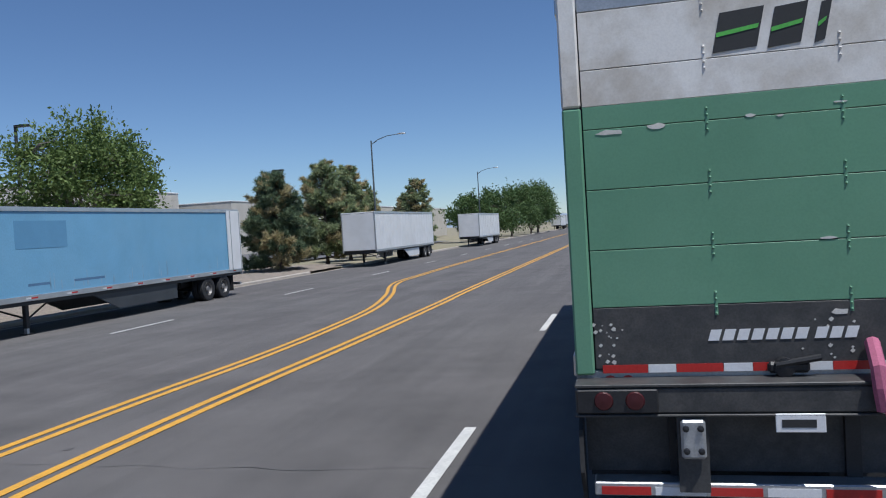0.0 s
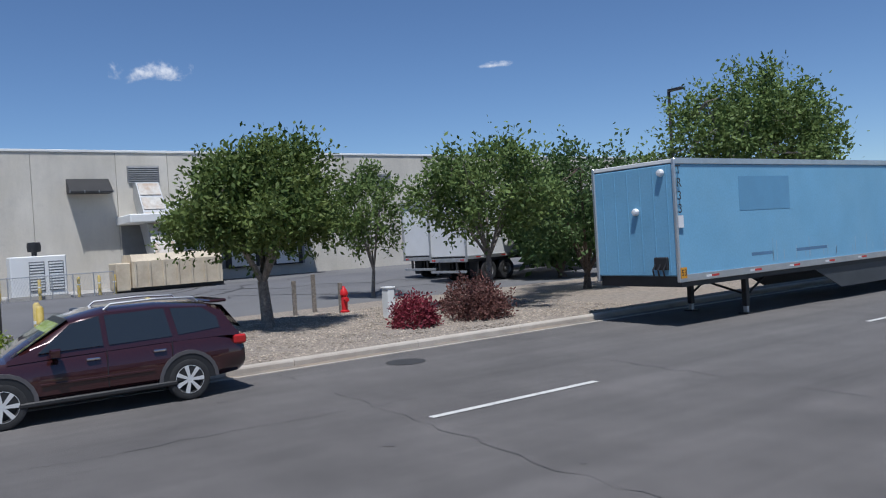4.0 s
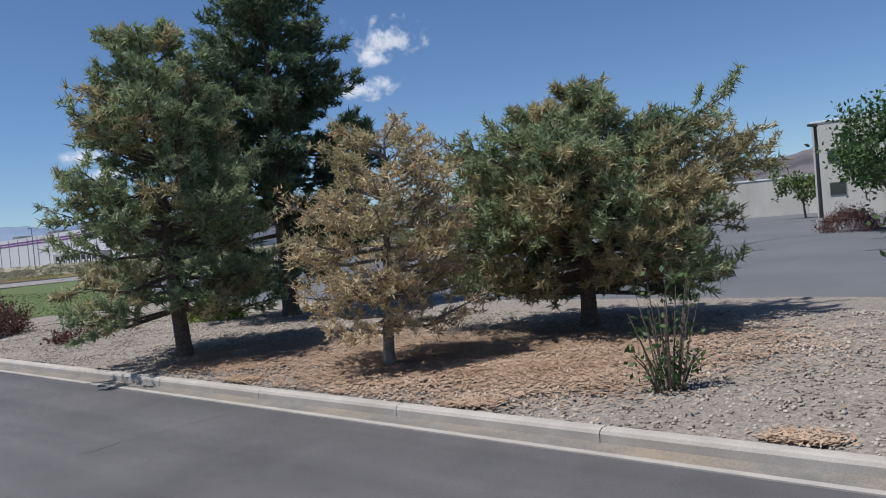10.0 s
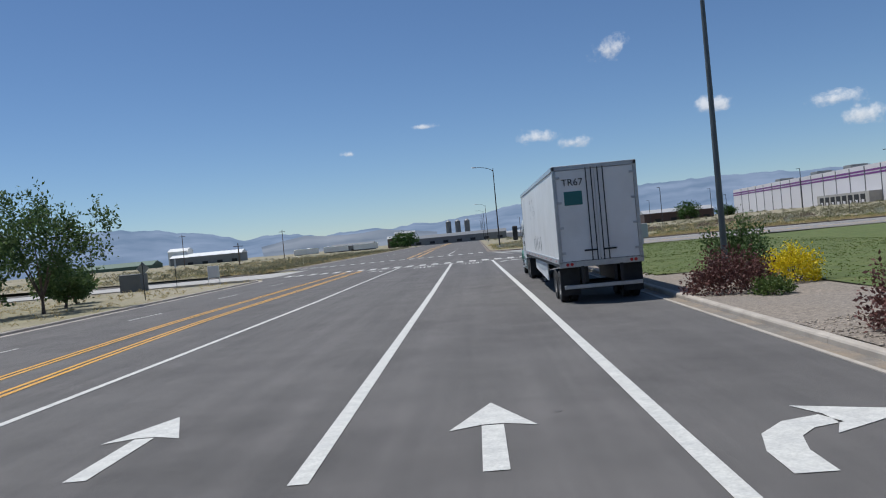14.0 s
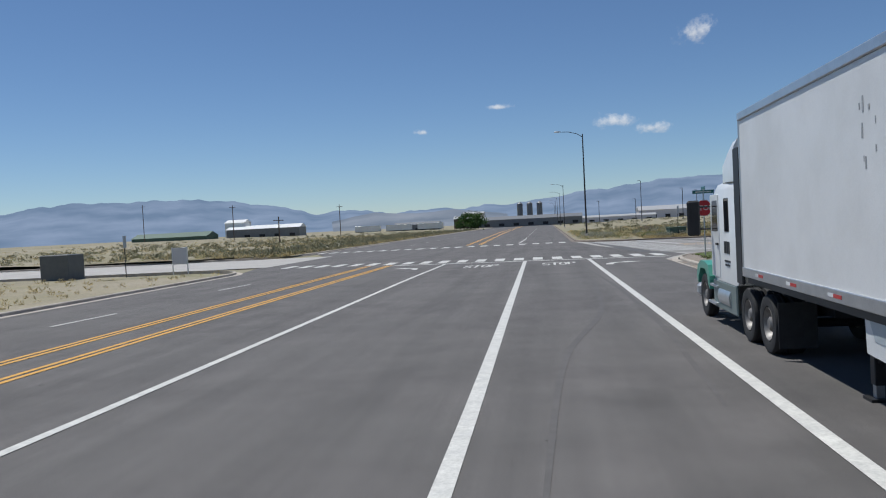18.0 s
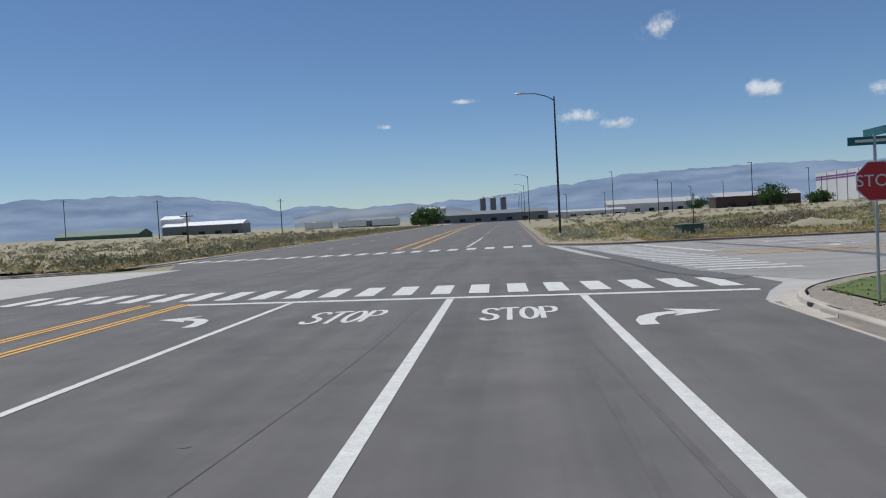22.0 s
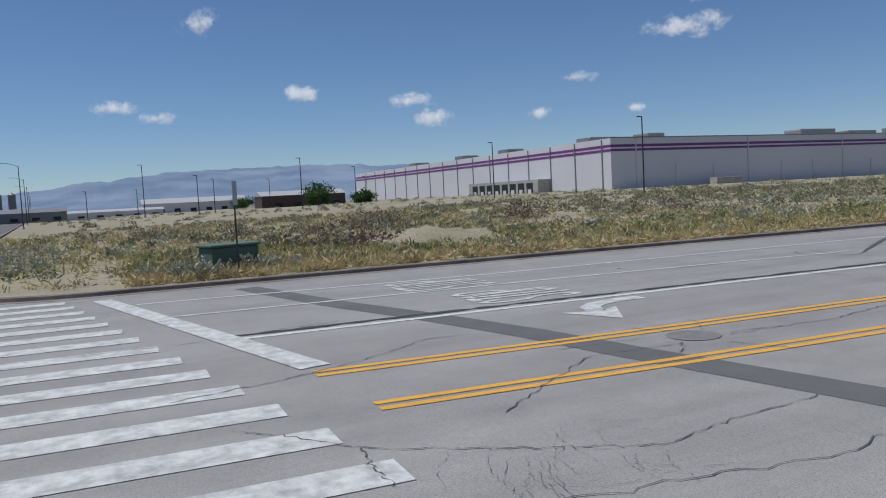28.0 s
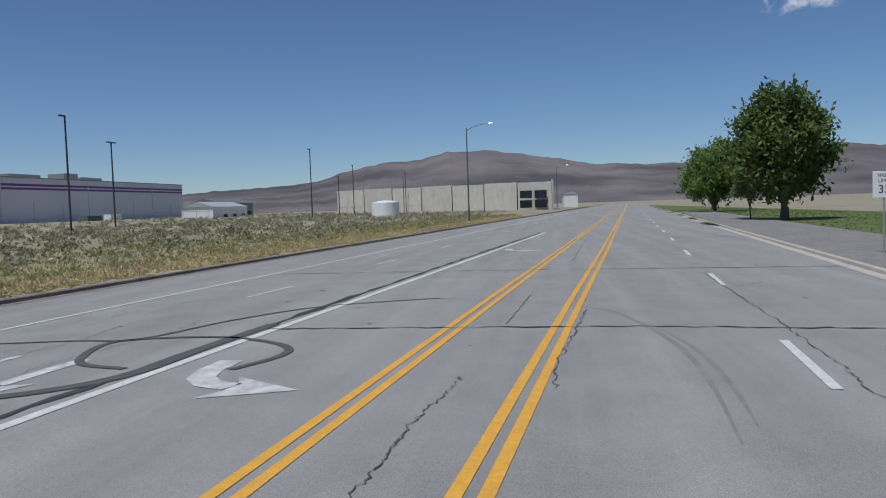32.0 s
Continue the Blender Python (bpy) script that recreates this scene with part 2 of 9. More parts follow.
LF_OLIVE = leaf_mat("needle_olive", (0.2, 0.19, 0.09), (0.58, 0.49, 0.28), 0.35)
LF_RED = leaf_mat("leaf_barberry", (0.05, 0.018, 0.023), (0.15, 0.05, 0.058), 0.2)
LF_CRIM = leaf_mat("leaf_crimson", (0.09, 0.014, 0.022), (0.3, 0.045, 0.065), 0.2)
LF_BROWNRED = leaf_mat("leaf_brownred", (0.068, 0.030, 0.027), (0.195, 0.090, 0.075), 0.15)
LF_LIME = leaf_mat("leaf_juniper", (0.09, 0.15, 0.015), (0.27, 0.34, 0.035), 0.2)
LF_SAGE = leaf_mat("leaf_sage", (0.125, 0.12, 0.07), (0.39, 0.365, 0.225), 0.1)
LF_DRY = leaf_mat("dry_grass", (0.36, 0.29, 0.14), (0.62, 0.5, 0.27), 0.2)
LF_GRASS = leaf_mat("green_grass", (0.12, 0.15, 0.05), (0.38, 0.37, 0.15), 0.2)
LF_YFLOWER = leaf_mat("yellow_flower", (0.575, 0.437, 0.011), (0.862, 0.713, 0.023), 0.2)


# ---- mesh helpers ----
class Mesh:
    """Collects vertices and faces for one mesh."""

    def __init__(self):
        self.v, self.f = [], []

    def add(self, verts, faces):
        o = len(self.v)
        self.v.extend([tuple(p) for p in verts])
        self.f.extend([tuple(i + o for i in f) for f in faces])
        return self

    def box(self, x0, x1, y0, y1, z0, z1, c=0.0):
        """A box with its edges cut by c."""
        if c <= 0:
            v = [(x, y, z) for z in (z0, z1) for y in (y0, y1) for x in (x0, x1)]
            return self.add(v, [(0, 2, 3, 1), (4, 5, 7, 6), (0, 1, 5, 4), (2, 6, 7, 3), (0, 4, 6, 2), (1, 3, 7, 5)])
        c = min(c, (x1 - x0) * 0.45, (y1 - y0) * 0.45, (z1 - z0) * 0.45)
        v, key = [], {}
        for sx in (0, 1):
            for sy in (0, 1):
                for sz in (0, 1):
                    X, Y, Z = (x0, x1)[sx], (y0, y1)[sy], (z0, z1)[sz]
                    dx, dy, dz = (c, -c)[sx], (c, -c)[sy], (c, -c)[sz]
                    for ax, p in enumerate(((X, Y + dy, Z + dz), (X + dx, Y, Z + dz), (X + dx, Y + dy, Z))):
                        key[sx, sy, sz, ax] = len(v)
                        v.append(p)
        f = []
        for s in (0, 1):
            q = [key[s, a, b, 0] for a, b in ((0, 0), (1, 0), (1, 1), (0, 1))]
            f.append(q if s else q[::-1])
            q = [key[a, s, b, 1] for a, b in ((0, 0), (1, 0), (1, 1), (0, 1))]
            f.append(q[::-1] if s else q)
            q = [key[a, b, s, 2] for a, b in ((0, 0), (1, 0), (1, 1), (0, 1))]
            f.append(q if s else q[::-1])
        for a in (0, 1):
            for b in (0, 1):
                f.append([key[0, a, b, 1], key[1, a, b, 1], key[1, a, b, 2], key[0, a, b, 2]])
                f.append([key[a, 0, b, 0], key[a, 1, b, 0], key[a, 1, b, 2], key[a, 0, b, 2]])
                f.append([key[a, b, 0, 0], key[a, b, 1, 0], key[a, b, 1, 1], key[a, b, 0, 1]])
                f += [[key[a, b, s, 0], key[a, b, s, 1], key[a, b, s, 2]] for s in (0, 1)]
        return self.add(v, f)

    def tube(self, pts, radii, seg=8, cap=True):
        """A round bar through points, with a radius for each."""
        pts = [Vector(p) for p in pts]
        if not isinstance(radii, (list, tuple)):
            radii = [radii] * len(pts)
        rings, up = [], None
        for i, p in enumerate(pts):
            d = (pts[min(i + 1, len(pts) - 1)] - pts[max(i - 1, 0)]).normalized()
            a = d.orthogonal().normalized() if up is None else (up - d * up.dot(d)).normalized()
            up = a
            b = d.cross(a)
            rings.append([p + (a * math.cos(t) + b * math.sin(t)) * radii[i] for t in [2 * math.pi * k / seg for k in range(seg)]])
        v = [q for r in rings for q in r]
        f = [(i * seg + k, i * seg + (k + 1) % seg, (i + 1) * seg + (k + 1) % seg, (i + 1) * seg + k) for i in range(len(pts) - 1) for k in range(seg)]
        if cap:
            f += [tuple(range(seg))[::-1], tuple((len(pts) - 1) * seg + k for k in range(seg))]
        return self.add(v, f)

    def lathe(self, prof, seg=20, axis="x", at=(0, 0, 0)):
        """Turns a profile of (radius, along) about an axis."""
        v = []
        for r, h in prof:
            for k in range(seg):
                a = 2 * math.pi * k / seg
                c, s = r * math.cos(a), r * math.sin(a)
                p = (h, c, s) if axis == "x" else (c, h, s) if axis == "y" else (c, s, h)
                v.append((p[0] + at[0], p[1] + at[1], p[2] + at[2]))
        n = len(prof)
        f = [(i * seg + k, i * seg + (k + 1) % seg, (i + 1) * seg + (k + 1) % seg, (i + 1) * seg + k) for i in range(n - 1) for k in range(seg)]
        return self.add(v, f)

    def prism(self, poly, a0, a1, axis="x"):
        """A polygon drawn in the other two axes, made solid from a0 to a1."""
        n = len(poly)

        def put(p, a):
            return (a, p[0], p[1]) if axis == "x" else (p[0], a, p[1]) if axis == "y" else (p[0], p[1], a)
        v = [put(p, a0) for p in poly] + [put(p, a1) for p in poly]
        f = [tuple(range(n))[::-1], tuple(range(n, 2 * n))] + [(i, (i + 1) % n, n + (i + 1) % n, n + i) for i in range(n)]
        return self.add(v, f)

    def loft(self, rings, cap=True):
        n = len(rings[0])
        v = [p for r in rings for p in r]
        f = [(i * n + k, i * n + (k + 1) % n, (i + 1) * n + (k + 1) % n, (i + 1) * n + k) for i in range(len(rings) - 1) for k in range(n)]
        if cap:
            f += [tuple(range(n))[::-1], tuple((len(rings) - 1) * n + k for k in range(n))]
        return self.add(v, f)

    def strip(self, pts, w, z):
        """A flat band of width w along ground points."""
        P = [Vector((p[0], p[1], 0)) for p in pts]
        L = []
        for i, p in enumerate(P):
            d = (P[min(i + 1, len(P) - 1)] - P[max(i - 1, 0)]).normalized()
            s = Vector((-d.y, d.x, 0)) * (w / 2 if not isinstance(w, (list, tuple)) else w[i] / 2)
            L += [(*(p + s).xy, z), (*(p - s).xy, z)]
        return self.add(L, [(2 * i, 2 * i + 1, 2 * i + 3, 2 * i + 2) for i in range(len(P) - 1)])

    def flat(self, poly, z):
        return self.add([(p[0], p[1], z) for p in poly], [tuple(range(len(poly)))])

    def data(self, name, material=None, smooth=False):
        me = bpy.data.meshes.new(name)
        me.from_pydata(self.v, [], self.f)
        me.validate()
        bm = bmesh.new()
        bm.from_mesh(me)
        if len(bm.faces) < 60000:
            bmesh.ops.recalc_face_normals(bm, faces=bm.faces)
        bm.to_mesh(me)
        bm.free()
        if material:
            me.materials.append(material)
        if smooth:
            me.polygons.foreach_set("use_smooth", [True] * len(me.polygons))
            me.set_sharp_from_angle(angle=radians(40))
        return me


def up_flat(me):
    """Turns the faces of a ground sheet up."""
    bm = bmesh.new()
    bm.from_mesh(me)
    for f in bm.faces:
        if f.normal.z < 0:
            f.normal_flip()
    bm.to_mesh(me)
    bm.free()
    return me


def part(name, mesh, material, parent, label="", smooth=False):
    me = mesh if isinstance(mesh, bpy.types.Mesh) else mesh.data(name, material, smooth)
    ob = new(name, me)
    ob.parent = parent
    if label:
        ob["label"] = label
    return ob


def thing(name, label, category, m=None, group="", kind=""):
    ob = new(name)
    ob.empty_display_size = 0.3
    if m is not None:
        ob.matrix_world = m
    return tagged(ob, label, category, group, kind)


def structure(name, mesh, material, label, category, smooth=False):
    me = mesh.data(name, material, smooth)
    return tagged(new(name, me), label, category, kind="structure")


def text_mesh(body, size, extrude=0.002, shear=0.0, bold=0.0):
    """Letters as a mesh in the built-in font, centred, lying in the xy plane."""
    cu = bpy.data.curves.new("letters", "FONT")
    cu.body, cu.size, cu.extrude, cu.align_x, cu.align_y, cu.shear, cu.offset = body, size, extrude, "CENTER", "CENTER", shear, bold
    ob = bpy.data.objects.new("letters", cu)
    scene.collection.objects.link(ob)
    me = bpy.data.meshes.new_from_object(ob.evaluated_get(bpy.context.evaluated_depsgraph_get()))
    bpy.data.objects.remove(ob)
    bpy.data.curves.remove(cu)
    return me


# ---- ground, roads, kerbs ----
KW = -14.9            # west kerb of the first road
A2 = radians(5.3)     # turn of the second road
O2 = Vector((-18.4, -104.8))
U2, V2 = Vector((-math.cos(A2), math.sin(A2))), Vector((-math.sin(A2), -math.cos(A2)))


def r2(s, v):
    """A point of the second road: s along it, v to its left."""
    p = O2 + U2 * s + V2 * v
    return (p.x, p.y)


def rise(x, y):
    """Height of the open land."""
    d = x - 17.8 if x > 0 else min((Vector((x, y)) - O2).dot(V2) - 14.1, -11.3 - x)
    d = max(0.0, d)
    return 0.13 + 0.011 * min(d, 130) + min(1.0, d * 0.2) * 0.16 * noise.noise((x * 0.06, y * 0.06, 0.3)) + min(1.0, d * 0.2) * 0.09 * noise.noise((x * 0.35, y * 0.35, 4.0))


def land(name, inside, x0, x1, y0, y1, step, material, label, height=None, clamp=None):
    """A sheet of uneven ground over the cells for which inside() holds."""
    height = height or rise
    nx, ny = int((x1 - x0) / step) + 1, int((y1 - y0) / step) + 1
    idx, v, f = {}, [], []
    def at(i, j):
        if (i, j) not in idx:
            x, y = x0 + i * step, y0 + j * step
            idx[i, j] = len(v)
            if clamp:
                x, y = clamp(x, y)
            v.append((x, y, height(x, y)))
        return idx[i, j]
    for i in range(nx - 1):
        for j in range(ny - 1):
            if inside(x0 + (i + 0.5) * step, y0 + (j + 0.5) * step):
                f.append((at(i, j), at(i + 1, j), at(i + 1, j + 1), at(i, j + 1)))
    me = bpy.data.meshes.new(name)
    me.from_pydata(v, [], f)
    me.materials.append(material)
    me.polygons.foreach_set("use_smooth", [True] * len(me.polygons))
    return tagged(new(name, me), label, "ground", kind="structure")


g = Mesh()
R = 4600
g.flat([(R * math.cos(a), R * math.sin(a)) for a in [2 * math.pi * k / 48 for k in range(48)]], -0.06)
structure("ground", g, M_SAND, "dry sandy desert ground reaching to the horizon", "ground")

road = Mesh()
road.flat([(KW + 0.3, 600), (KW + 0.3, -84.5), (-15.3, -86.4), (-16.4, -88.6), (-15.7, -94), (-14.6, -104), (-13.2, -118), (-12.4, -124.5), (-11.2, -128), (-11.2, -900), (17.6, -900), (17.6, -124), (13, -112), (13, -94), (11.2, -86), (11.2, 600)], 0.0)
up_flat(structure("road", road, M_ASPH, "smooth dark grey asphalt road with several lanes", "road").data)
road2 = Mesh()
road2.flat([(-17.4, -88.9), (-15.9, -91.5), (-14.1, -94.5), (-13.9, -99), (-13.4, -103), (-12.0, -118), (-11.4, -123.5), r2(3, 13.9), r2(140, 13.9), r2(700, 10), r2(700, -12), r2(140, -10.7), r2(10, -10.7), (-24, -91.9), (-21, -90.9), (-18.6, -89.3)], 0.004)
up_flat(structure("road_west", road2, M_ASPH2, "worn light grey asphalt road with cracks", "road").data)
pad = Mesh().flat([(-13.6, -82.0), (-16.6, -82.0), (-22.0, -90.3), (-19.0, -92.6), (-13.6, -92.0)], -0.002)
up_flat(structure("corner_apron", pad, M_APRON, "pale concrete apron at the corner kerb", "pavement").data)
road3 = Mesh()
road3.flat([(12.5, -95), (60, -90), (140, -88), (140, -104), (60, -108), (12.5, -113)], 0.004)
up_flat(structure("road_east", road3, M_APRON, "pale concrete side road", "road").data)

# West kerb of the first road: gutter and separate kerb pieces.
gut = Mesh()
gut.box(KW, KW + 0.3, -84, 260, -0.1, 0.01)
structure("gutter", gut, M_GUT, "dusty concrete gutter along the kerb", "gutter")
lip = Mesh().box(KW + 0.302, KW + 0.4, -84, 260, -0.1, 0.016)
structure("gutter_lip", lip, M_CONC, "pale concrete edge of the gutter", "gutter")
kerb = thing("kerb", "pale concrete kerb with a worn rounded top edge", "kerb", kind="structure")
kpoly = [(0, -0.12), (0.0, 0.1), (-0.02, 0.135), (-0.06, 0.15), (-0.17, 0.15), (-0.17, -0.12)]
kme = Mesh().prism([(p[0], p[1]) for p in kpoly], 0.006, 3.044, "y").data("kerb_piece", M_CONC)
for k in range(46):
    y = -6.93 - 3.0 * 26 + 3.0 * k
    if y < -84:
        continue
    o = part("kerb_piece", kme, None, kerb)
    o.location = (KW, y, 0)
    o.scale = (1, 3.0 / 3.05, 1)
kfar = Mesh().prism(kpoly, 59.2, 260, "y").data("kerb_run", M_CONC)
part("kerb_run", kfar, None, kerb).location = (KW, 0, 0)


def smooth_line(knots, n=8):
    """A rounded way through ground points."""
    out = []
    K = [knots[0]] + list(knots) + [knots[-1]]
    for i in range(1, len(K) - 2):
        p0, p1, p2, p3 = [Vector(k) for k in K[i - 1:i + 3]]
        for j in range(n):
            t = j / n
            out.append(tuple(0.5 * (2 * p1 + (p2 - p0) * t + (2 * p0 - 5 * p1 + 4 * p2 - p3) * t * t + (3 * p1 - p0 - 3 * p2 + p3) * t ** 3)))
    return out + [tuple(knots[-1])]


def kerb_line(name, pts, label, material=None):
    """A kerb swept along ground points, its land on the left of the way."""
    P = [Vector((*p, 0)) for p in pts]
    rings = []
    for i, p in enumerate(P):
        d = (P[min(i + 1, len(P) - 1)] - P[max(i - 1, 0)]).normalized()
        s = Vector((-d.y, d.x, 0))
        rings.append([p + s * a + Vector((0, 0, b)) for a, b in ((-0.4, -0.08), (-0.4, 0.012), (-0.02, 0.014), (0.0, 0.12), (0.04, 0.15), (0.17, 0.15), (0.17, -0.1))])
    return structure(name, Mesh().loft(rings), material or M_CONC, label, "kerb")


def arc(cx, cy, r, a0, a1, n=10):
    return [(cx + r * math.cos(radians(a0 + (a1 - a0) * k / n)), cy + r * math.sin(radians(a0 + (a1 - a0) * k / n))) for k in range(n + 1)]


kerb_line("kerb_sw", [(-11.0, -600), (-11.0, -136)] + arc(-17.4, -125.2, 6.4, 0, 92) + [r2(8, 13.9), r2(140, 14.0), r2(500, 11)], "dark weathered kerb beside dry grass", M_KERBD)
NWC = [(-27, -92.0), (-24, -91.4), (-21, -90.4), (-18.2, -88.4), (-16.2, -86.2), (-15.2, -84), (-14.9, -81)]
kerb_line("kerb_right", [r2(500, -11.5), r2(140, -10.8), r2(14, -10.8)], "pale concrete kerb")
kerb_line("kerb_corner_nw", smooth_line([r2(14, -10.8)] + NWC, 5), "pale concrete kerb curving round the corner")
kerb_line("kerb_east", [(11.3, 200), (11.3, -84)] + arc(18, -85, 6.7, 180, 260, 8) + [(40, -91)], "pale concrete kerb")
kerb_line("kerb_se", [(60, -109), (24, -113)] + arc(25, -121, 7.6, 100, 180, 8) + [(17.5, -600)], "pale concrete kerb")

# Land behind the kerbs.
def strip_h(x, y):
    return 0.13 + 0.16 * math.exp(-((x + 19.5) / 3.2) ** 2) * (0.6 + 0.4 * math.sin(y * 0.21)) + 0.03 * noise.noise((x, y, 0))


land("planting_strip", lambda x, y: True, -26.3, KW - 0.15, -34, 62, 0.8, M_GRAVEL, "planting strip covered with grey and tan gravel", strip_h)
lot = Mesh()
def lot_h(x):
    return 0.12 + 0.42 * max(0.0, min(1.0, (-26.1 - x) / 17.0))


for i in range(14):
    x0, x1 = -26.1 - i * 2.2, -26.1 - (i + 1) * 2.2
    z0, z1 = lot_h(x0), lot_h(x1)
    lot.add([(x0, -26, z0), (x0, 140, z0), (x1, 140, z1), (x1, -26, z1)], [(0, 1, 2, 3)])
lot.add([(-26.1, -26, 0.12), (-43.1, -26, 0.54), (-110, -26, 0.56), (-110, -60, 0.4), (-34, -60, 0.15)], [(0, 1, 2, 3, 4)])
lot.add([(-56.9, -26, 0.54), (-110, -26, 0.56), (-110, 0, 0.56), (-56.9, 0, 0.54)], [(0, 1, 2, 3)])
up_flat(structure("parking_lot", lot, M_LOT, "grey asphalt parking lot with sealed cracks", "parking lot").data)
def sw_sheet():
    """The desert lot, laid out along the second road and rounded at the corner."""
    ss = [-9, -7, -5, -3, -1] + list(range(0, 60, 2)) + list(range(60, 150, 5)) + [150, 170, 190, 220, 260, 320, 400]
    vs = [14.1 + 0.04 * k * k + 0.5 * k for k in range(40)] + [110, 130, 160, 200, 260, 340, 460]
    v = []
    for s in ss:
        for q in vs:
            x, y = r2(s, q)
            x = min(x, -11.16)
            if x > -17.4 and y > -125.2:
                d = Vector((x + 17.4, y + 125.2))
                if d.length > 6.24:
                    d = d.normalized() * 6.24
                    x, y = -17.4 + d.x, -125.2 + d.y
            v.append((x, y, rise(x, y)))
    n = len(vs)
    f = np.array([(i * n + k, (i + 1) * n + k, (i + 1) * n + k + 1, i * n + k + 1) for i in range(len(ss) - 1) for k in range(n - 1)])
    me = bpy.data.meshes.new("land_southwest")
    me.from_pydata(v, [], f.tolist())
    me.materials.append(M_SCRUB)
    me.polygons.foreach_set("use_smooth", [True] * len(me.polygons))
    up_flat(me)
    return tagged(new("land_southwest", me), "sandy desert lot with dry grass and sagebrush", "ground", kind="structure")


sw_sheet()
land("land_southeast", lambda x, y: x > 17.8 and y < -113.5 - (x < 25) * 2, 17.6, 330, -520, -110, 4.0, M_SCRUB, "sandy desert lot with sagebrush")
land("land_northeast", lambda x, y: x > 11.6 and y > -86 - (x > 18) * 3, 11.6, 200, -92, 260, 4.0, M_SCRUB, "sandy lot beside the road", lambda x, y: 0.13 + 0.05 * noise.noise((x * 0.2, y * 0.2, 2)))


def nw_in(x, y):
    s, v = (Vector((x, y)) - O2).dot(U2), (Vector((x, y)) - O2).dot(V2)
    if x > -20 and y < -84 and math.hypot(x + 19.4, y + 84.2) > 5.0:
        return False
    return v < -10.95 and x < KW - 0.1 and (y < -33.6 or x < -110)


def corner_y(x):
    """The inner edge of the corner kerb."""
    return float(np.interp(x, [p[0] for p in NWC], [p[1] for p in NWC])) + 0.22


def nw_clamp(x, y):
    x = min(x, KW - 0.16)
    return (x, max(y, corner_y(x)))


land("corner_gravel", lambda x, y: True, -34, KW + 0.1, -93, -33.2, 0.7, M_GRAVEL, "grey gravel inside the corner kerb", lambda x, y: 0.13, nw_clamp)
land("lawn", lambda x, y: x < -15.9 and not (y > -46 and x > -19.4), -60, -15.2, -88, -33.2, 0.6, M_LAWN, "green mown lawn at the corner", lambda x, y: 0.17 + 0.02 * noise.noise((x * 0.3, y * 0.3, 0)), lambda x, y: (x, max(y, corner_y(x) + 0.9, -88.6 + 0.022 * (x + 24) + 3.6 * max(0.0, min(1.0, (-26 - x) / 8)))))
land("land_northwest", lambda x, y: nw_in(x, y) and x < -60 and y < -61 and y > -86, -420, -20, -100, -60, 2.0, M_LAWN, "grass beside the road", lambda x, y: 0.14)

bed = Mesh()
for k in range(29):
    a, b = 10 + 5 * k, 15 + 5 * k
    bed.add([(*r2(a, -10.94), 0.15), (*r2(b, -10.94), 0.15), (*r2(b, -12.9), 0.2), (*r2(b, -16.3), 0.215), (*r2(a, -16.3), 0.215), (*r2(a, -12.9), 0.2)], [(0, 1, 2, 5), (5, 2, 3, 4)])
up_flat(structure("gravel_bed", bed, M_GRAVELG, "grey gravel bed between kerb and grass", "gravel").data)

inlet = Mesh().box(-0.012, 0.008, -0.55, 0.55, 0.015, 0.115)
ob = structure("drain_inlet", inlet, M_DARK, "dark storm drain opening in the kerb", "drain")
ob.matrix_world = pose(-15.03, -82.3, 0, 0, 0, 5.5)

# ---- road markings ----
Z = 0.009


def line(name, pts, w, material, label, z=Z):
    return up_flat(structure(name, Mesh().strip(pts, w, z), material, label, "road marking").data)


def yellow(pts, label, z=Z):
    m = Mesh()
    P = [Vector(p) for p in pts]
    for off in (-0.135, 0.135):
        q = []
        for i, p in enumerate(P):
            d = (P[min(i + 1, len(P) - 1)] - P[max(i - 1, 0)]).normalized()
            q.append((p.x - d.y * off, p.y + d.x * off))
        m.strip(q, 0.145, z)
    return up_flat(structure("yellow_line", m, M_YEL, label, "road marking").data)


yellow(smooth_line([(-6.5, 150), (-5.8, 66), (-5.42, 46), (-5.05, 40.5), (-3.5, 34.8), (-2.43, 29.9), (-1.98, 25.3), (-1.78, 20.5), (-1.84, 15), (-1.6, 8), (-0.3, -14), (1.75, -40), (2.12, -55), (2.25, -89.8)]), "double yellow line")
yellow(smooth_line([(-0.5, 150), (-0.45, 48), (-0.33, 30), (-0.32, 22), (-0.38, 15), (-0.1, 8), (1.2, -14), (3.2, -40), (3.6, -55), (3.72, -90)]), "double yellow line")
line("white_line", [(-7.08, -22.4), (-6.95, -50), (-6.64, -87.86)], 0.22, M_PAINT, "solid white lane line")
line("white_line", [(-11.25, -14.6), (-10.97, -45), (-10.48, -87.28)], 0.22, M_PAINT, "solid white lane line")
line("white_line", [(-0.9, -20), (-1.2, -34), (-1.45, -50), (-1.45, -76), (-1.6, -88.62)], 0.18, M_PAINT, "solid white lane line")
for k in range(12):
    y = 13.4 + 11.65 * k
    line("white_dash", [(-8.95, y), (-8.95, y + 3.15)], 0.13, M_PAINT, "white lane dash")
    line("white_dash", [(4.12 - 0.012 * (y - 12), y - 1.75), (4.12 - 0.012 * (y - 9), y + 1.4)], 0.15, M_PAINT, "white lane dash")
for k in range(8):
    y = -73.7 + 12.2 * k
    line("white_dash", [(6.95, y), (6.75, y - 3.3)], 0.13, M_PAINT, "white lane dash")
for k in range(30):
    y = -140 - 12.2 * k
    for x in (-5.1, 9.6):
        line("white_dash", [(x, y), (x, y - 3.2)], 0.14, M_PAINT, "white lane dash")
line("white_line", [(-4.9, -127.6), (-5.2, -150)], 0.2, M_PAINT, "solid white lane line")
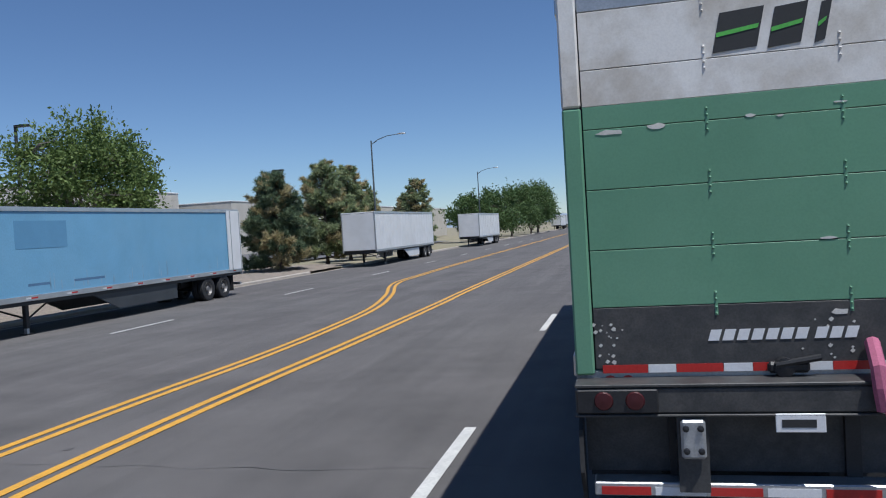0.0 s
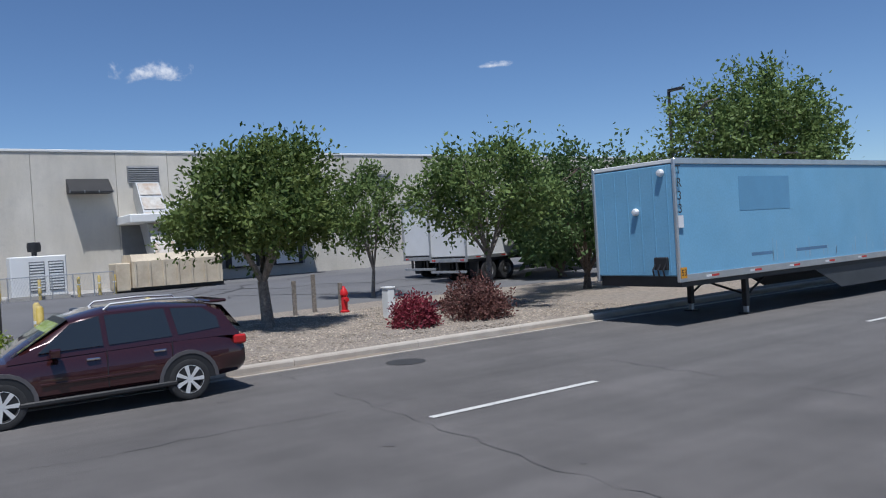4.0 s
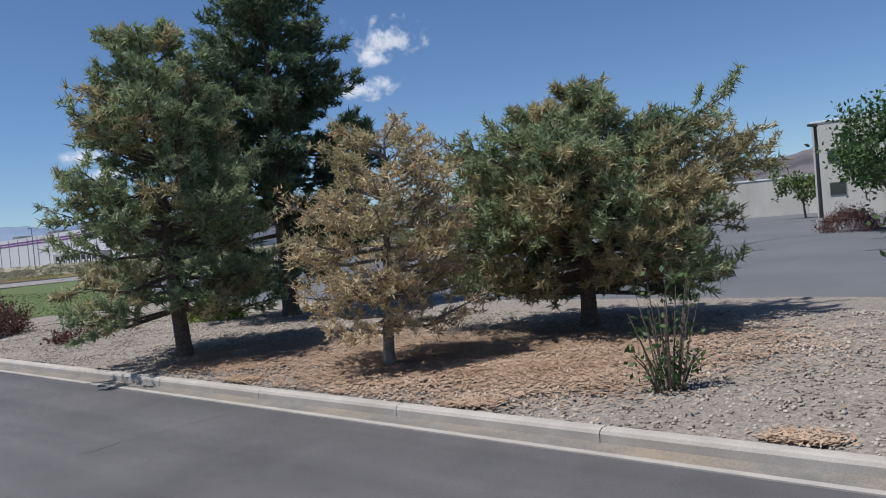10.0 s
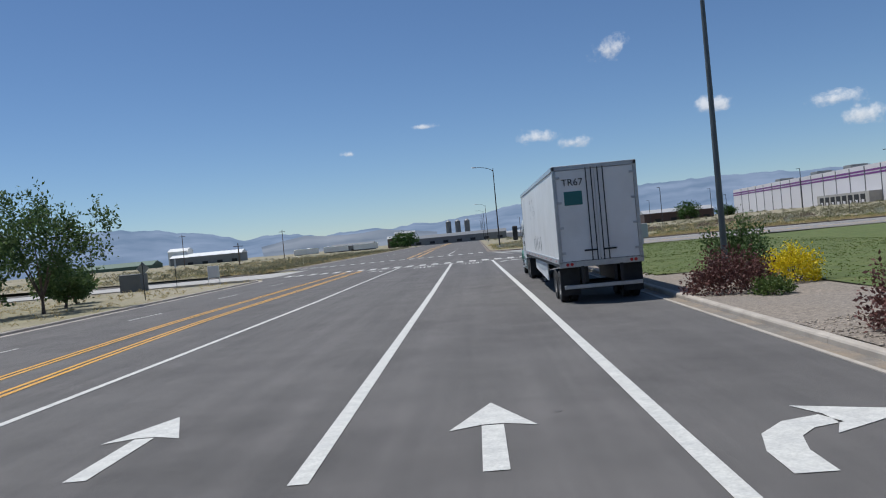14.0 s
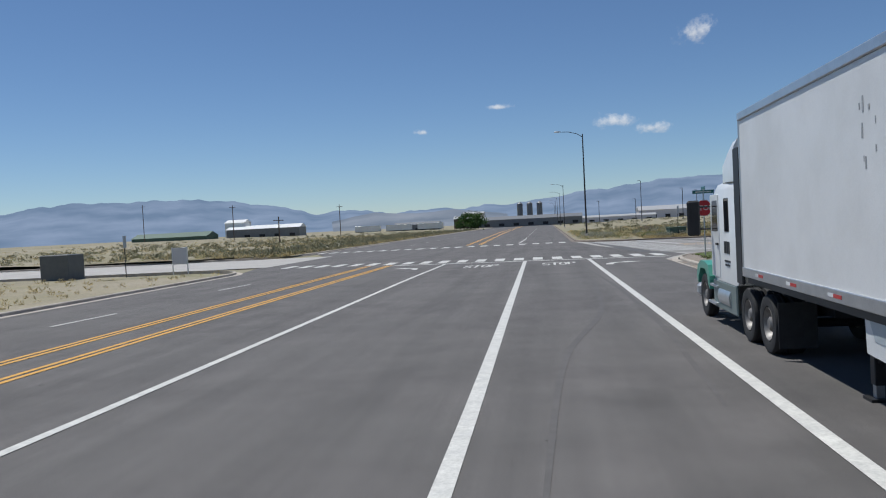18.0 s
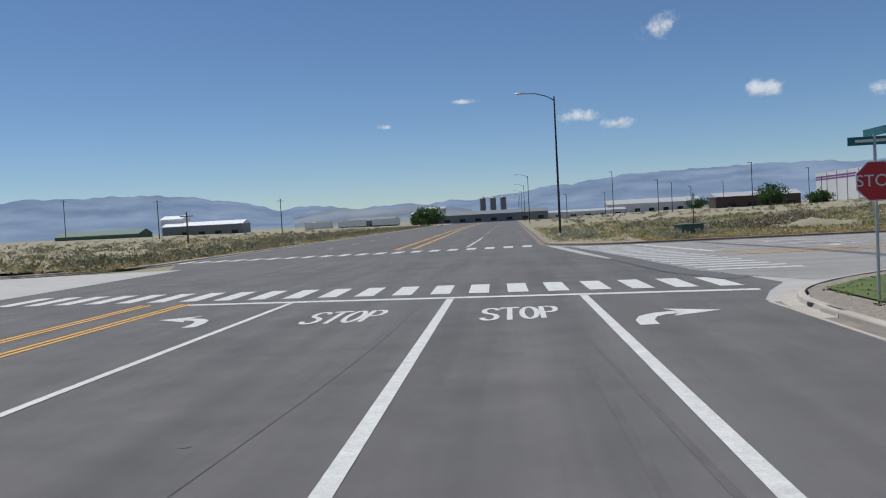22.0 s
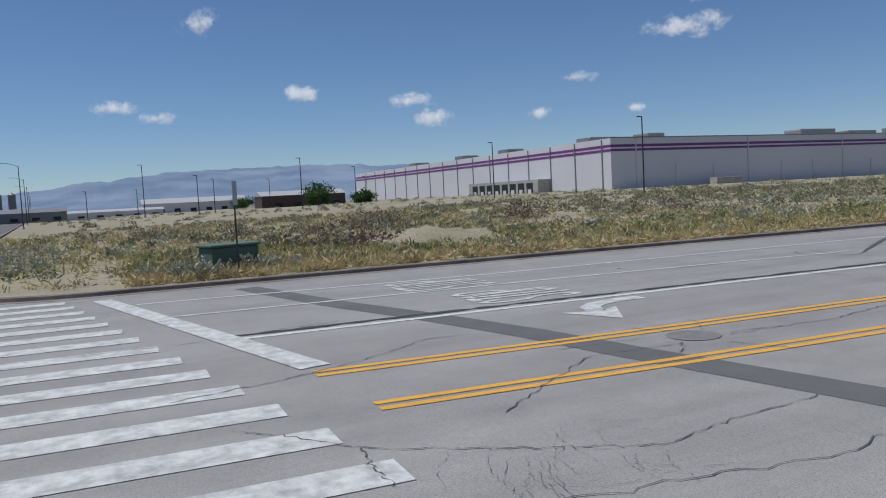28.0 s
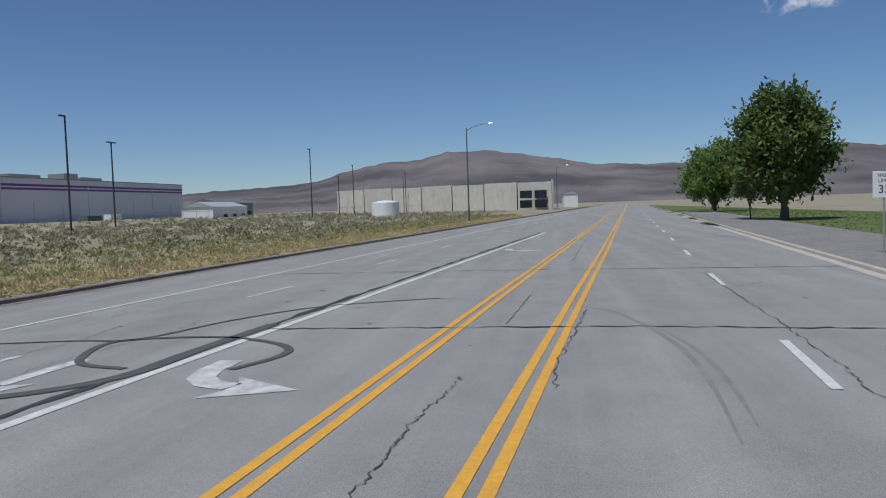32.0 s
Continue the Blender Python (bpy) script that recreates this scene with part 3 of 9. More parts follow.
yellow([(-0.35, -129), (1.6, -220), (4, -500)], "double yellow line")
yellow([(1.1, -129), (3.0, -220), (5.2, -500)], "double yellow line")

# Stop lines, crosswalks, words and arrows.
def nline(x):
    return -88.13 - 0.15 * (x + 6.87)


line("stop_line", [(-15.2, nline(-15.2)), (2.0, nline(2.0))], 0.42, M_PAINT, "solid white stop line")
cross = thing("crosswalk", "crosswalk of thick white bars across dark asphalt", "crosswalk", kind="structure")
for k in range(22):
    x = -15.15 + 1.235 * k + 0.025 * max(0, k - 7)
    if x > 11:
        break
    m = Mesh().flat([(x, nline(x) - 1.22), (x + 0.64, nline(x + 0.64) - 1.22), (x + 0.7, nline(x + 0.7) - 4.25), (x + 0.06, nline(x + 0.06) - 4.25)], Z)
    up_flat(part("bar", m, M_PAINT, cross).data)
cross = thing("crosswalk", "far crosswalk of white bars across dark asphalt", "crosswalk", kind="structure")
for k in range(24):
    x = -9.97 + 1.39 * k
    m = Mesh().flat([(x, -122.1), (x + 0.72, -122.1), (x + 0.72, -124.95), (x, -124.95)], Z)
    up_flat(part("bar", m, M_PAINT, cross).data)
cross = thing("crosswalk", "crosswalk of cracked worn white bars on pale asphalt", "crosswalk", kind="structure")
for k in range(19):
    y = -94.2 - 1.325 * k
    m = Mesh()
    n = 8
    x = -14.57 - 0.13 * (y + 102.1)
    m.strip([(x - 3.3 * i / n, y + 0.035 * i) for i in range(n + 1)], 0.6, 0.013)
    up_flat(part("bar", m, M_PAINTW, cross).data)
line("stop_line", [(-18.75, -105.2), (-16.7, -117.5)], 0.5, M_PAINTW, "worn white stop line", 0.0175)


def words(x, y, w, h, label, rz=180, material=None, z=Z):
    """The word STOP in broad painted strokes, w wide and h high, its letters parts of their own."""
    ob = thing("stop_word", label, "road marking", pose(x, y, z + 0.002, 0, 0, rz), kind="structure")
    lw, gap, k = w * 0.2, w * 0.063, w * 0.072
    curves = {
        "letter_s": [(0.98, 0.8), (0.86, 0.94), (0.5, 1.0), (0.14, 0.93), (0.04, 0.76), (0.2, 0.6), (0.5, 0.51), (0.82, 0.41), (0.97, 0.25), (0.86, 0.07), (0.5, 0.0), (0.14, 0.06), (0.02, 0.2)],
        "letter_o": [(0.5 + 0.5 * math.sin(6.2832 * i / 20), 0.5 + 0.5 * math.cos(6.2832 * i / 20)) for i in range(21)],
        "letter_p": [(0.04, 0.0), (0.04, 0.5), (0.04, 1.0), (0.45, 1.0), (0.85, 0.95), (1.0, 0.76), (0.86, 0.55), (0.45, 0.48), (0.18, 0.48)]}
    for i, key in enumerate(("letter_s", "letter_t", "letter_o", "letter_p")):
        x0 = -w / 2 + i * (lw + gap) + k / 2
        if key == "letter_t":
            c = x0 + lw / 2
            e = h * 0.09
            m = Mesh().flat([(c - lw / 2 - k / 2, h / 2 - e), (c - k / 2, h / 2 - e), (c - k / 2, -h / 2), (c + k / 2, -h / 2), (c + k / 2, h / 2 - e), (c + lw / 2 + k / 2, h / 2 - e), (c + lw / 2 + k / 2, h / 2), (c - lw / 2 - k / 2, h / 2)], 0)
        else:
            # a broad nib: strokes are wider along the road than across it
            pts = [(x0 + a * lw, -h / 2 + h * 0.045 + b * h * 0.91) for a, b in (curves[key] if key != "letter_s" else smooth_line(curves[key], 3))]
            m = Mesh()
            n = len(pts)
            for j in range(n):
                p, q = Vector(pts[max(j - 1, 0)]), Vector(pts[min(j + 1, n - 1)])
                if key == "letter_o" and j in (0, n - 1):
                    p, q = Vector(pts[n - 2]), Vector(pts[1])
                d = (q - p).normalized()
                o = Vector((-d.y * k / 2, d.x * h * 0.045))
                m.v += [(pts[j][0] - o.x, pts[j][1] - o.y, 0.0), (pts[j][0] + o.x, pts[j][1] + o.y, 0.0)]
            m.f += [(2 * j, 2 * j + 1, 2 * j + 3, 2 * j + 2) for j in range(n - 1)]
        up_flat(part(key, m, material or M_PAINT, ob).data)


words(-8.58, -83.88, 1.8, 2.4, "white STOP painted on the road")
words(-4.15, -84.55, 1.9, 2.4, "white STOP painted on the road")


def arrow(kind, x, y, rz, s, label, material=None, z=Z):
    """Straight or turning arrow; drawn pointing ahead (+y), turning to the right."""
    m = Mesh()
    if kind == "straight":
        m.flat([(-0.14, 0), (0.14, 0), (0.14, 1.9), (-0.14, 1.9)], z)
        m.flat([(-0.55, 1.75), (0, 3.2), (0.55, 1.75), (0.14, 1.95), (-0.14, 1.95)], z)
    else:
        sg = 1 if kind == "right" else -1
        c = [(0.0, 0), (0.02, 0.7), (0.18, 1.25), (0.5, 1.6), (0.95, 1.75)]
        m.strip([(sg * a, b) for a, b in c], [0.42, 0.42, 0.42, 0.42, 0.4], z)
        m.flat([(sg * 0.75, 2.45), (sg * 2.0, 1.85), (sg * 0.75, 1.15), (sg * 0.95, 1.55), (sg * 0.95, 1.95)], z)
    me = m.data("arrow", material or M_PAINT)
    for v in me.vertices:
        v.co.x *= s
    ob = tagged(new("arrow", up_flat(me)), label, "road marking", kind="structure")
    ob.matrix_world = pose(x, y, 0, 0, 0, rz)


arrow("straight", -9.13, -22.35, 180, 1.0, "white straight arrow painted on the road")
arrow("straight", -4.3, -23.2, 180, 1.0, "white straight arrow painted on the road")
arrow("right", -11.97, -21.55, 180, 0.95, "white right-turn arrow painted on the road")
arrow("right", -11.25, -81.1, 180, 0.95, "white right-turn arrow painted on the road")
arrow("left", -0.4, -83.7, 180, 0.8, "white left-turn arrow painted on the road")

# Second road.
Z2 = 0.013
yellow([r2(0.2, -0.02), r2(6, -0.18), r2(14, -0.2), r2(26, -0.26), r2(40, -0.25), r2(60, -0.3), r2(180, -0.3), r2(600, 0)], "double yellow line", Z2)
yellow([r2(0.45, -2.13), r2(6, -2.27), r2(14, -2.3), r2(26, -2.33), r2(40, -2.35), r2(60, -2.45), r2(180, -2.5), r2(600, -2.4)], "double yellow line", Z2)
line("white_line", [r2(-0.6, 3.62), r2(12, 3.65), r2(30, 3.5), r2(60, 3.2), r2(84, 3.0)], 0.2, M_PAINT, "solid white lane line", Z2)
line("white_line", [r2(-1.4, 7.6), r2(8, 7.5), r2(18.7, 6.95)], 0.16, M_PAINTW, "worn white lane line", Z2)
for k in range(10):
    line("white_dash", [r2(29.2 + 11.6 * k, 6.95), r2(32.2 + 11.6 * k, 6.9)], 0.14, M_PAINTW, "worn white lane dash", Z2)
line("white_line", [r2(-2, 10.7), r2(8, 10.0), r2(50, 9.8), r2(140, 9.4), r2(400, 8)], 0.14, M_PAINT, "white edge line", Z2)
for k in range(30):
    line("white_dash", [r2(30.95 + 12.0 * (k - 1), -6.1), r2(34.4 + 12.0 * (k - 1), -6.1)], 0.15, M_PAINT, "white lane dash", Z2)
a2 = 90 - 5.3
arrow("left", *r2(8.0, 3.1), a2 - 180, 1.0, "white turn arrow painted on the road", M_PAINTW, Z2)
arrow("left", *r2(32.1, 2.7), a2 - 180, 1.0, "white turn arrow painted on the road", M_PAINTW, Z2)
arrow("left", *r2(62.0, 2.6), a2 - 180, 1.0, "white turn arrow painted on the road", M_PAINTW, Z2)
for v, sw in ((5.4, 6.2), (8.7, 5.6)):
    arrow("straight", *r2(32, v), a2 - 180, 1.0, "worn white straight arrow on the road", M_PAINTW, Z2)
    words(*r2(sw, v), 2.0, 2.6, "worn white STOP painted on the road", -95.3, M_PAINTW, Z2)
def crack(pts, w, material, z, label="sealed dark crack in the asphalt", rnd=0.12, n=9):
    out = []
    n = int(n * 1.8)
    for (x0, y0), (x1, y1) in zip(pts, pts[1:]):
        for j in range(n):
            t = j / n
            out.append((x0 + (x1 - x0) * t + random.uniform(-rnd, rnd), y0 + (y1 - y0) * t + random.uniform(-rnd, rnd)))
    out.append(pts[-1])
    ws = [w * random.choice((0.25, 0.5, 0.7, 1.0, 1.25)) for _ in out]
    up_flat(structure("crack", Mesh().strip(out, ws, z), material, label, "crack").data)


trench = Mesh().strip([r2(1.0, 12.4), r2(2.3, 7), r2(3.3, 3.9), r2(4.1, 0.9), r2(4.5, -1.2), r2(5.3, -4.8), r2(6.1, -10)], 0.72, 0.009)
pan = Mesh().strip([(-13.2, -103.5), (-12.7, -108), (-12.1, -114), (-11.6, -119), (-11.1, -124)], [0.3, 0.5, 0.6, 0.6, 0.5], 0.012)
up_flat(structure("gutter_pan", pan, M_APRON, "worn concrete gutter pan between two asphalt roads", "gutter").data)
cut = Mesh().strip([(-15.6, -90.4), (-14.5, -94.5), (-14.1, -99), (-13.7, -103), (-13.1, -108), (-12.5, -114), (-11.9, -119)], 1.15, 0.0105)
up_flat(structure("trench_patch", cut, M_PATCH, "dark rough asphalt strip joining the two roads", "road patch").data)
crack([(-15.2, -90.2), (-14.0, -94.5), (-13.6, -99), (-13.2, -103), (-12.6, -108)], 0.06, M_TAR, 0.0145, "dark crack along the joint of two roads", 0.05, 24)
crack([(-16.3, -90.6), (-15.1, -94.5), (-14.7, -99), (-14.3, -103), (-13.7, -108), (-12.9, -116)], 0.05, M_TAR, 0.0145, "dark crack along the joint of two roads", 0.05, 24)
up_flat(structure("trench_patch", trench, M_PATCH, "dark patched strip across the pale road", "road patch").data)


random.seed(5)
# Faint tyre traces, oil spots and grit.
M_TRACE = mat("tyre_trace", (0.108, 0.101, 0.098), 0.85, var=0.15, scale=2)
M_TRACE2 = mat("tyre_trace_pale", (0.212, 0.204, 0.194), 0.9, var=0.15, scale=2)
for pts, w in (([(-7.9, -46), (-8.3, -54), (-9.4, -61), (-9.7, -70), (-9.6, -78)], 0.16), ([(-10.2, -50), (-10.5, -58), (-10.4, -68), (-9.9, -79)], 0.14), ([(-4.2, -58), (-5.6, -76), (-5.9, -86)], 0.12), ([(-8.6, 3), (-6.4, 9.5), (-2.5, 14)], 0.14)):
    up_flat(structure("tyre_mark", Mesh().strip(smooth_line(pts), [w * (0.3 + 0.7 * math.sin(math.pi * k / (8 * (len(pts) - 1)))) for k in range(8 * (len(pts) - 1) + 1)], 0.0055), M_TRACE, "faint dark tyre trace on the asphalt", "tyre mark").data)
for pts, w in (([(-46.4, -97.5), (-49, -97.3), (-51.6, -97.3), (-54.4, -97.7), (-56.5, -98.5), (-58.4, -101.3), (-59, -104.1)], 0.13), ([(-47.0, -97.2), (-49.2, -97.05), (-51.6, -97.1), (-54.2, -97.5)], 0.1)):
    up_flat(structure("tyre_mark", Mesh().strip(smooth_line(pts), [w * (0.2 + 0.8 * math.sin(math.pi * k / (8 * (len(pts) - 1)))) for k in range(8 * (len(pts) - 1) + 1)], 0.0058), M_TRACE2, "curved grey tyre trace on the pale road", "tyre mark").data)
spots = Mesh()
rs = random.Random(8)
for k in range(150):
    if k < 70:
        x, y = rs.uniform(-14, 4), rs.uniform(-80, 14)
    else:
        x, y = r2(rs.uniform(2, 60), rs.uniform(-11, 10))
    q = rs.uniform(0.02, 0.085)
    n = 8
    spots.flat([(x + q * math.cos(6.283 * i / n) * rs.uniform(0.6, 1.5), y + q * math.sin(6.283 * i / n) * rs.uniform(0.6, 1.3)) for i in range(n)], 0.0062 if k < 70 else 0.0095)
up_flat(tagged(new("oil_spots", spots.data("oil_spots", M_TRACE)), "small dark oil spots on the road", "stains", kind="stuff").data)
for y in (-70.9, -55.4, -46.0, -9.5, 13.5, 33.0, 18.4):
    crack([(KW + 0.4, y), (-6, y - 0.5), (3, y - 0.4), (10, y + 0.3)], 0.012, M_TAR2, 0.006, "thin crack across the asphalt", 0.08, 14)
crack([(-9.5, 3.6), (-10.5, 8.5), (-10.2, 14)], 0.014, M_TAR2, 0.006, "thin crack in the asphalt", 0.1)
crack([r2(-0.4, 4.0), r2(12, 4.03), r2(30, 3.87), r2(60, 3.6), r2(84, 3.35)], 0.2, M_TAR, 0.016, "dark sealed joint beside the white line", 0.05, 20)
for s, vv in ((13.5, (3.7, -11)), (35.3, (3.7, -10.5)), (48.2, (9.5, -10.6)), (70, (9.5, -10.6)), (20, (0, -11))):
    crack([r2(s, vv[0]), r2(s + 0.5, (vv[0] + vv[1]) / 2), r2(s + 0.3, vv[1])], 0.09 if s > 30 else 0.022, M_TAR, 0.017, "dark sealed crack across the road", 0.08, 14)
for pts in ([(-43.6, -101.1), (-44.9, -101.0), (-45.9, -100.9), (-47.0, -100.9), (-48.4, -100.7), (-49.4, -100.6)], [(-48.7, -99.3), (-50.0, -99.3), (-53.4, -98.9), (-56.2, -98.6)], [(-54.2, -100.3), (-59.1, -99.9)], [(-64.4, -94.6), (-57.8, -94.9), (-53.5, -95.1), (-50.5, -95.3), (-48.6, -95.5), (-45.5, -95.6)], [(-60, -94.7), (-61.2, -93.6)], [(-70, -98.6), (-82, -97.8), (-95, -96.8)]):
    crack(pts, 0.024, M_TAR2, 0.0165, "jagged dark crack along the pale road", 0.045, 9)
for pts, w in (([(-50.2, -105.2), (-51.2, -104.8), (-52.0, -104.9), (-52.7, -105.6), (-53.2, -106.7), (-53.1, -108.1), (-52.5, -108.7), (-50.8, -108.1), (-50.3, -107.0)], 0.16), ([(-52.4, -112.5), (-52.9, -109.7), (-53.1, -108.3), (-55.5, -107.4), (-57.7, -105.9), (-59.0, -103.2)], 0.1), ([(-47.6, -109.5), (-48.6, -107.6), (-49.8, -106.7), (-52.0, -106.5), (-54.8, -106.2)], 0.3)):
    up_flat(structure("tyre_mark", Mesh().strip(smooth_line([(a + 0.3, b + 0.95) for a, b in pts]), w, 0.0185), M_TAR2, "looping dark tyre skid mark", "tyre mark").data)
for i in range(12):
    s, v = random.uniform(20, 60), random.choice((-9, -6, 0.6, 2, 5.5, 8))
    pts = [r2(s, v)]
    for j in range(random.randint(2, 4)):
        s += random.uniform(0.6, 3.2)
        v += random.uniform(-0.5, 0.5)
        pts.append(r2(s, v))
    crack(pts, 0.016, M_TAR2, 0.0165, "fine crack in the pale asphalt", 0.07, 9)
# Cracks that branch over the pale road near the crossing.
for pts, w in (
    ([(-22.8, -99.95), (-21.4, -99.9), (-20.3, -99.7), (-19.3, -100.3), (-17.93, -101.3), (-17.4, -102.2), (-16.97, -102.7)], 0.015),
    ([(-17.93, -101.3), (-17.82, -100.8), (-17.8, -100.2)], 0.016),
    ([(-21.74, -105.94), (-20.9, -105.98), (-19.45, -105.15), (-18.1, -104.7), (-16.6, -104.4)], 0.022),
    ([(-28.85, -103.1), (-27, -102.8), (-24.9, -103.1)], 0.02), ([(-23.7, -102.95), (-22.2, -103.2), (-21.0, -102.4), (-19.7, -101.5)], 0.018),
    ([(-20.5, -109.0), (-19.3, -108.95), (-18, -108.6), (-15.5, -108.8)], 0.024),
    ([(-33.5, -99.3), (-33.0, -100.3), (-33.4, -101.5), (-34.0, -102.9), (-35.3, -105.0), (-36.2, -105.6)], 0.02),
    ([(-33.3, -101.6), (-32.3, -101.84), (-31.2, -101.84)], 0.018), ([(-31.25, -101.9), (-30.85, -102.5), (-30.2, -102.9), (-29.4, -103.2)], 0.016),
    ([(-36.0, -98.5), (-35.0, -98.7), (-34.4, -98.62), (-33.6, -98.7)], 0.02), ([(-34.4, -98.8), (-34.0, -99.2), (-33.6, -99.35)], 0.012),
    ([(-37.0, -100.6), (-36.0, -100.58), (-34.8, -100.33), (-34.2, -100.5)], 0.02), ([(-36.4, -105.4), (-36.6, -103.5), (-36.8, -101.3), (-37.9, -99.8), (-37.8, -98.8)], 0.014),
    ([(-40.7, -101.4), (-42.1, -100.8), (-43.6, -100.3)], 0.016), ([(-38.2, -99.7), (-37.9, -98.9), (-38.6, -97.0)], 0.012)):
    crack(pts, w, M_TAR2, 0.0165, "jagged crack in the pale asphalt", 0.035, 7)
# A net of hair cracks beside the crossing.
for i in range(24):
    a0, b0 = random.uniform(-20.3, -18.3), random.uniform(-101.0, -99.3)
    g = random.choice((2.3, 2.5, 0.9, 1.0)) + random.uniform(-0.25, 0.25)
    l = random.uniform(0.3, 1.3)
    crack([(a0, b0), (a0 + l * 0.5 * math.cos(g), b0 + l * 0.5 * math.sin(g)), (a0 + l * math.cos(g + 0.2), b0 + l * math.sin(g + 0.2))], 0.0045, M_TAR2, 0.0165, "hair crack in the pale asphalt", 0.025, 5)
crack([(-15.4, -98.6), (-18.5, -99.2), (-21.5, -98.6), (-25, -99.6)], 0.014, M_TAR2, 0.0165, "fine crack in the pale asphalt", 0.07)
for pts, w in (([(-45.5, -113.0), (-42.9, -112.1), (-40.6, -111.0), (-38.4, -109.9), (-36.8, -109.15), (-36.1, -109.6), (-36.1, -110.5), (-36.9, -111.35)], 0.17), ([(-44.4, -111.3), (-42.6, -110.1), (-40.7, -109.0), (-39.0, -108.2), (-37.6, -107.8), (-36.7, -108.5), (-36.6, -109.6), (-37.4, -111.2)], 0.2)):
    n = 8 * (len(pts) - 1)
    up_flat(structure("tyre_mark", Mesh().strip(smooth_line(pts), [w * (0.14 + 0.86 * max(0.0, math.sin(math.pi * min(1.0, 1.9 * k / n)))) for k in range(n + 1)], 0.018), M_TAR2, "curved dark tyre skid mark", "tyre mark").data)
for i in range(26):
    x0, y0 = random.uniform(-46, -28), random.uniform(-20, 40)
    pts = [(x0, y0)]
    for j in range(4):
        x0 += random.uniform(-2.5, 2.5)
        y0 += random.uniform(0.3, 2.4)
        pts.append((x0, y0))
    m = Mesh().strip(pts, 0.14, 0)
    m.v = [(a, b, lot_h(a) + 0.008) for a, b, c in m.v]
    up_flat(structure("crack", m, M_TAR, "dark sealed crack in the parking lot", "crack").data)
mh = Mesh().lathe([(0.0, 0.006), (0.36, 0.006), (0.4, 0.004)], 24, "z", (-13.34, 15.75, 0.003))
structure("manhole", mh, M_TAR, "dark iron manhole cover in the road", "manhole")
mh = Mesh().lathe([(0.0, 0.012), (0.3, 0.012), (0.31, 0.009), (0.33, 0.009), (0.34, 0.012), (0.41, 0.012), (0.42, 0.006)], 26, "z", (-24.3, -103.3, 0.008))
structure("manhole", mh, mat("manhole_grey", (0.19, 0.182, 0.172), 0.8, var=0.2, scale=6), "round manhole with a concrete collar in the pale road", "manhole")
for k in range(6):
    a = 0.5 + 1.05 * k
    crack([(-24.3 + 0.6 * math.cos(a), -103.3 + 0.6 * math.sin(a)), (-24.3 + (1.4 + 0.5 * (k % 3)) * math.cos(a + 0.2), -103.3 + (1.3 + 0.4 * (k % 2)) * math.sin(a + 0.2))], 0.016, M_TAR2, 0.0165, "fine crack round a manhole", 0.05, 7)


# ---- plants ----
def unit(a):
    return a / np.maximum(np.linalg.norm(a, axis=1)[:, None], 1e-6)


def fast_mesh(name, v, f, material):
    me = bpy.data.meshes.new(name)
    me.vertices.add(len(v))
    me.vertices.foreach_set("co", np.asarray(v, np.float32).ravel())
    k = f.shape[1]
    me.loops.add(f.size)
    me.loops.foreach_set("vertex_index", f.ravel().astype(np.int32))
    me.polygons.add(len(f))
    me.polygons.foreach_set("loop_start", np.arange(0, f.size, k, dtype=np.int32))
    me.update(calc_edges=True)
    me.materials.append(material)
    return me


def leaves_on(start, way, length, per, size, rng, wide=0.5, lo=0.0, drift=0.5):
    """Pointed leaves along many twigs: per leaves on each, from lo to the tip."""
    n = len(start) * per
    i = np.repeat(np.arange(len(start)), per)
    s = lo + (1 - lo) * rng.uniform(0, 1, n)
    pos = start[i] + way[i] * (length[i] * s)[:, None] + rng.normal(size=(n, 3)) * size * drift
    t = unit(way[i] * 0.6 + rng.normal(size=(n, 3)) * 0.8)
    b = unit(np.cross(t, rng.normal(size=(n, 3))))
    q = (size * rng.uniform(0.6, 1.4, n))[:, None]
    v = np.empty((n, 4, 3))
    v[:, 0], v[:, 1], v[:, 2], v[:, 3] = pos, pos + t * q * 0.45 + b * q * wide * 0.5, pos + t * q, pos + t * q * 0.45 - b * q * wide * 0.5
    return v.reshape(-1, 3), np.arange(n * 4).reshape(n, 4)


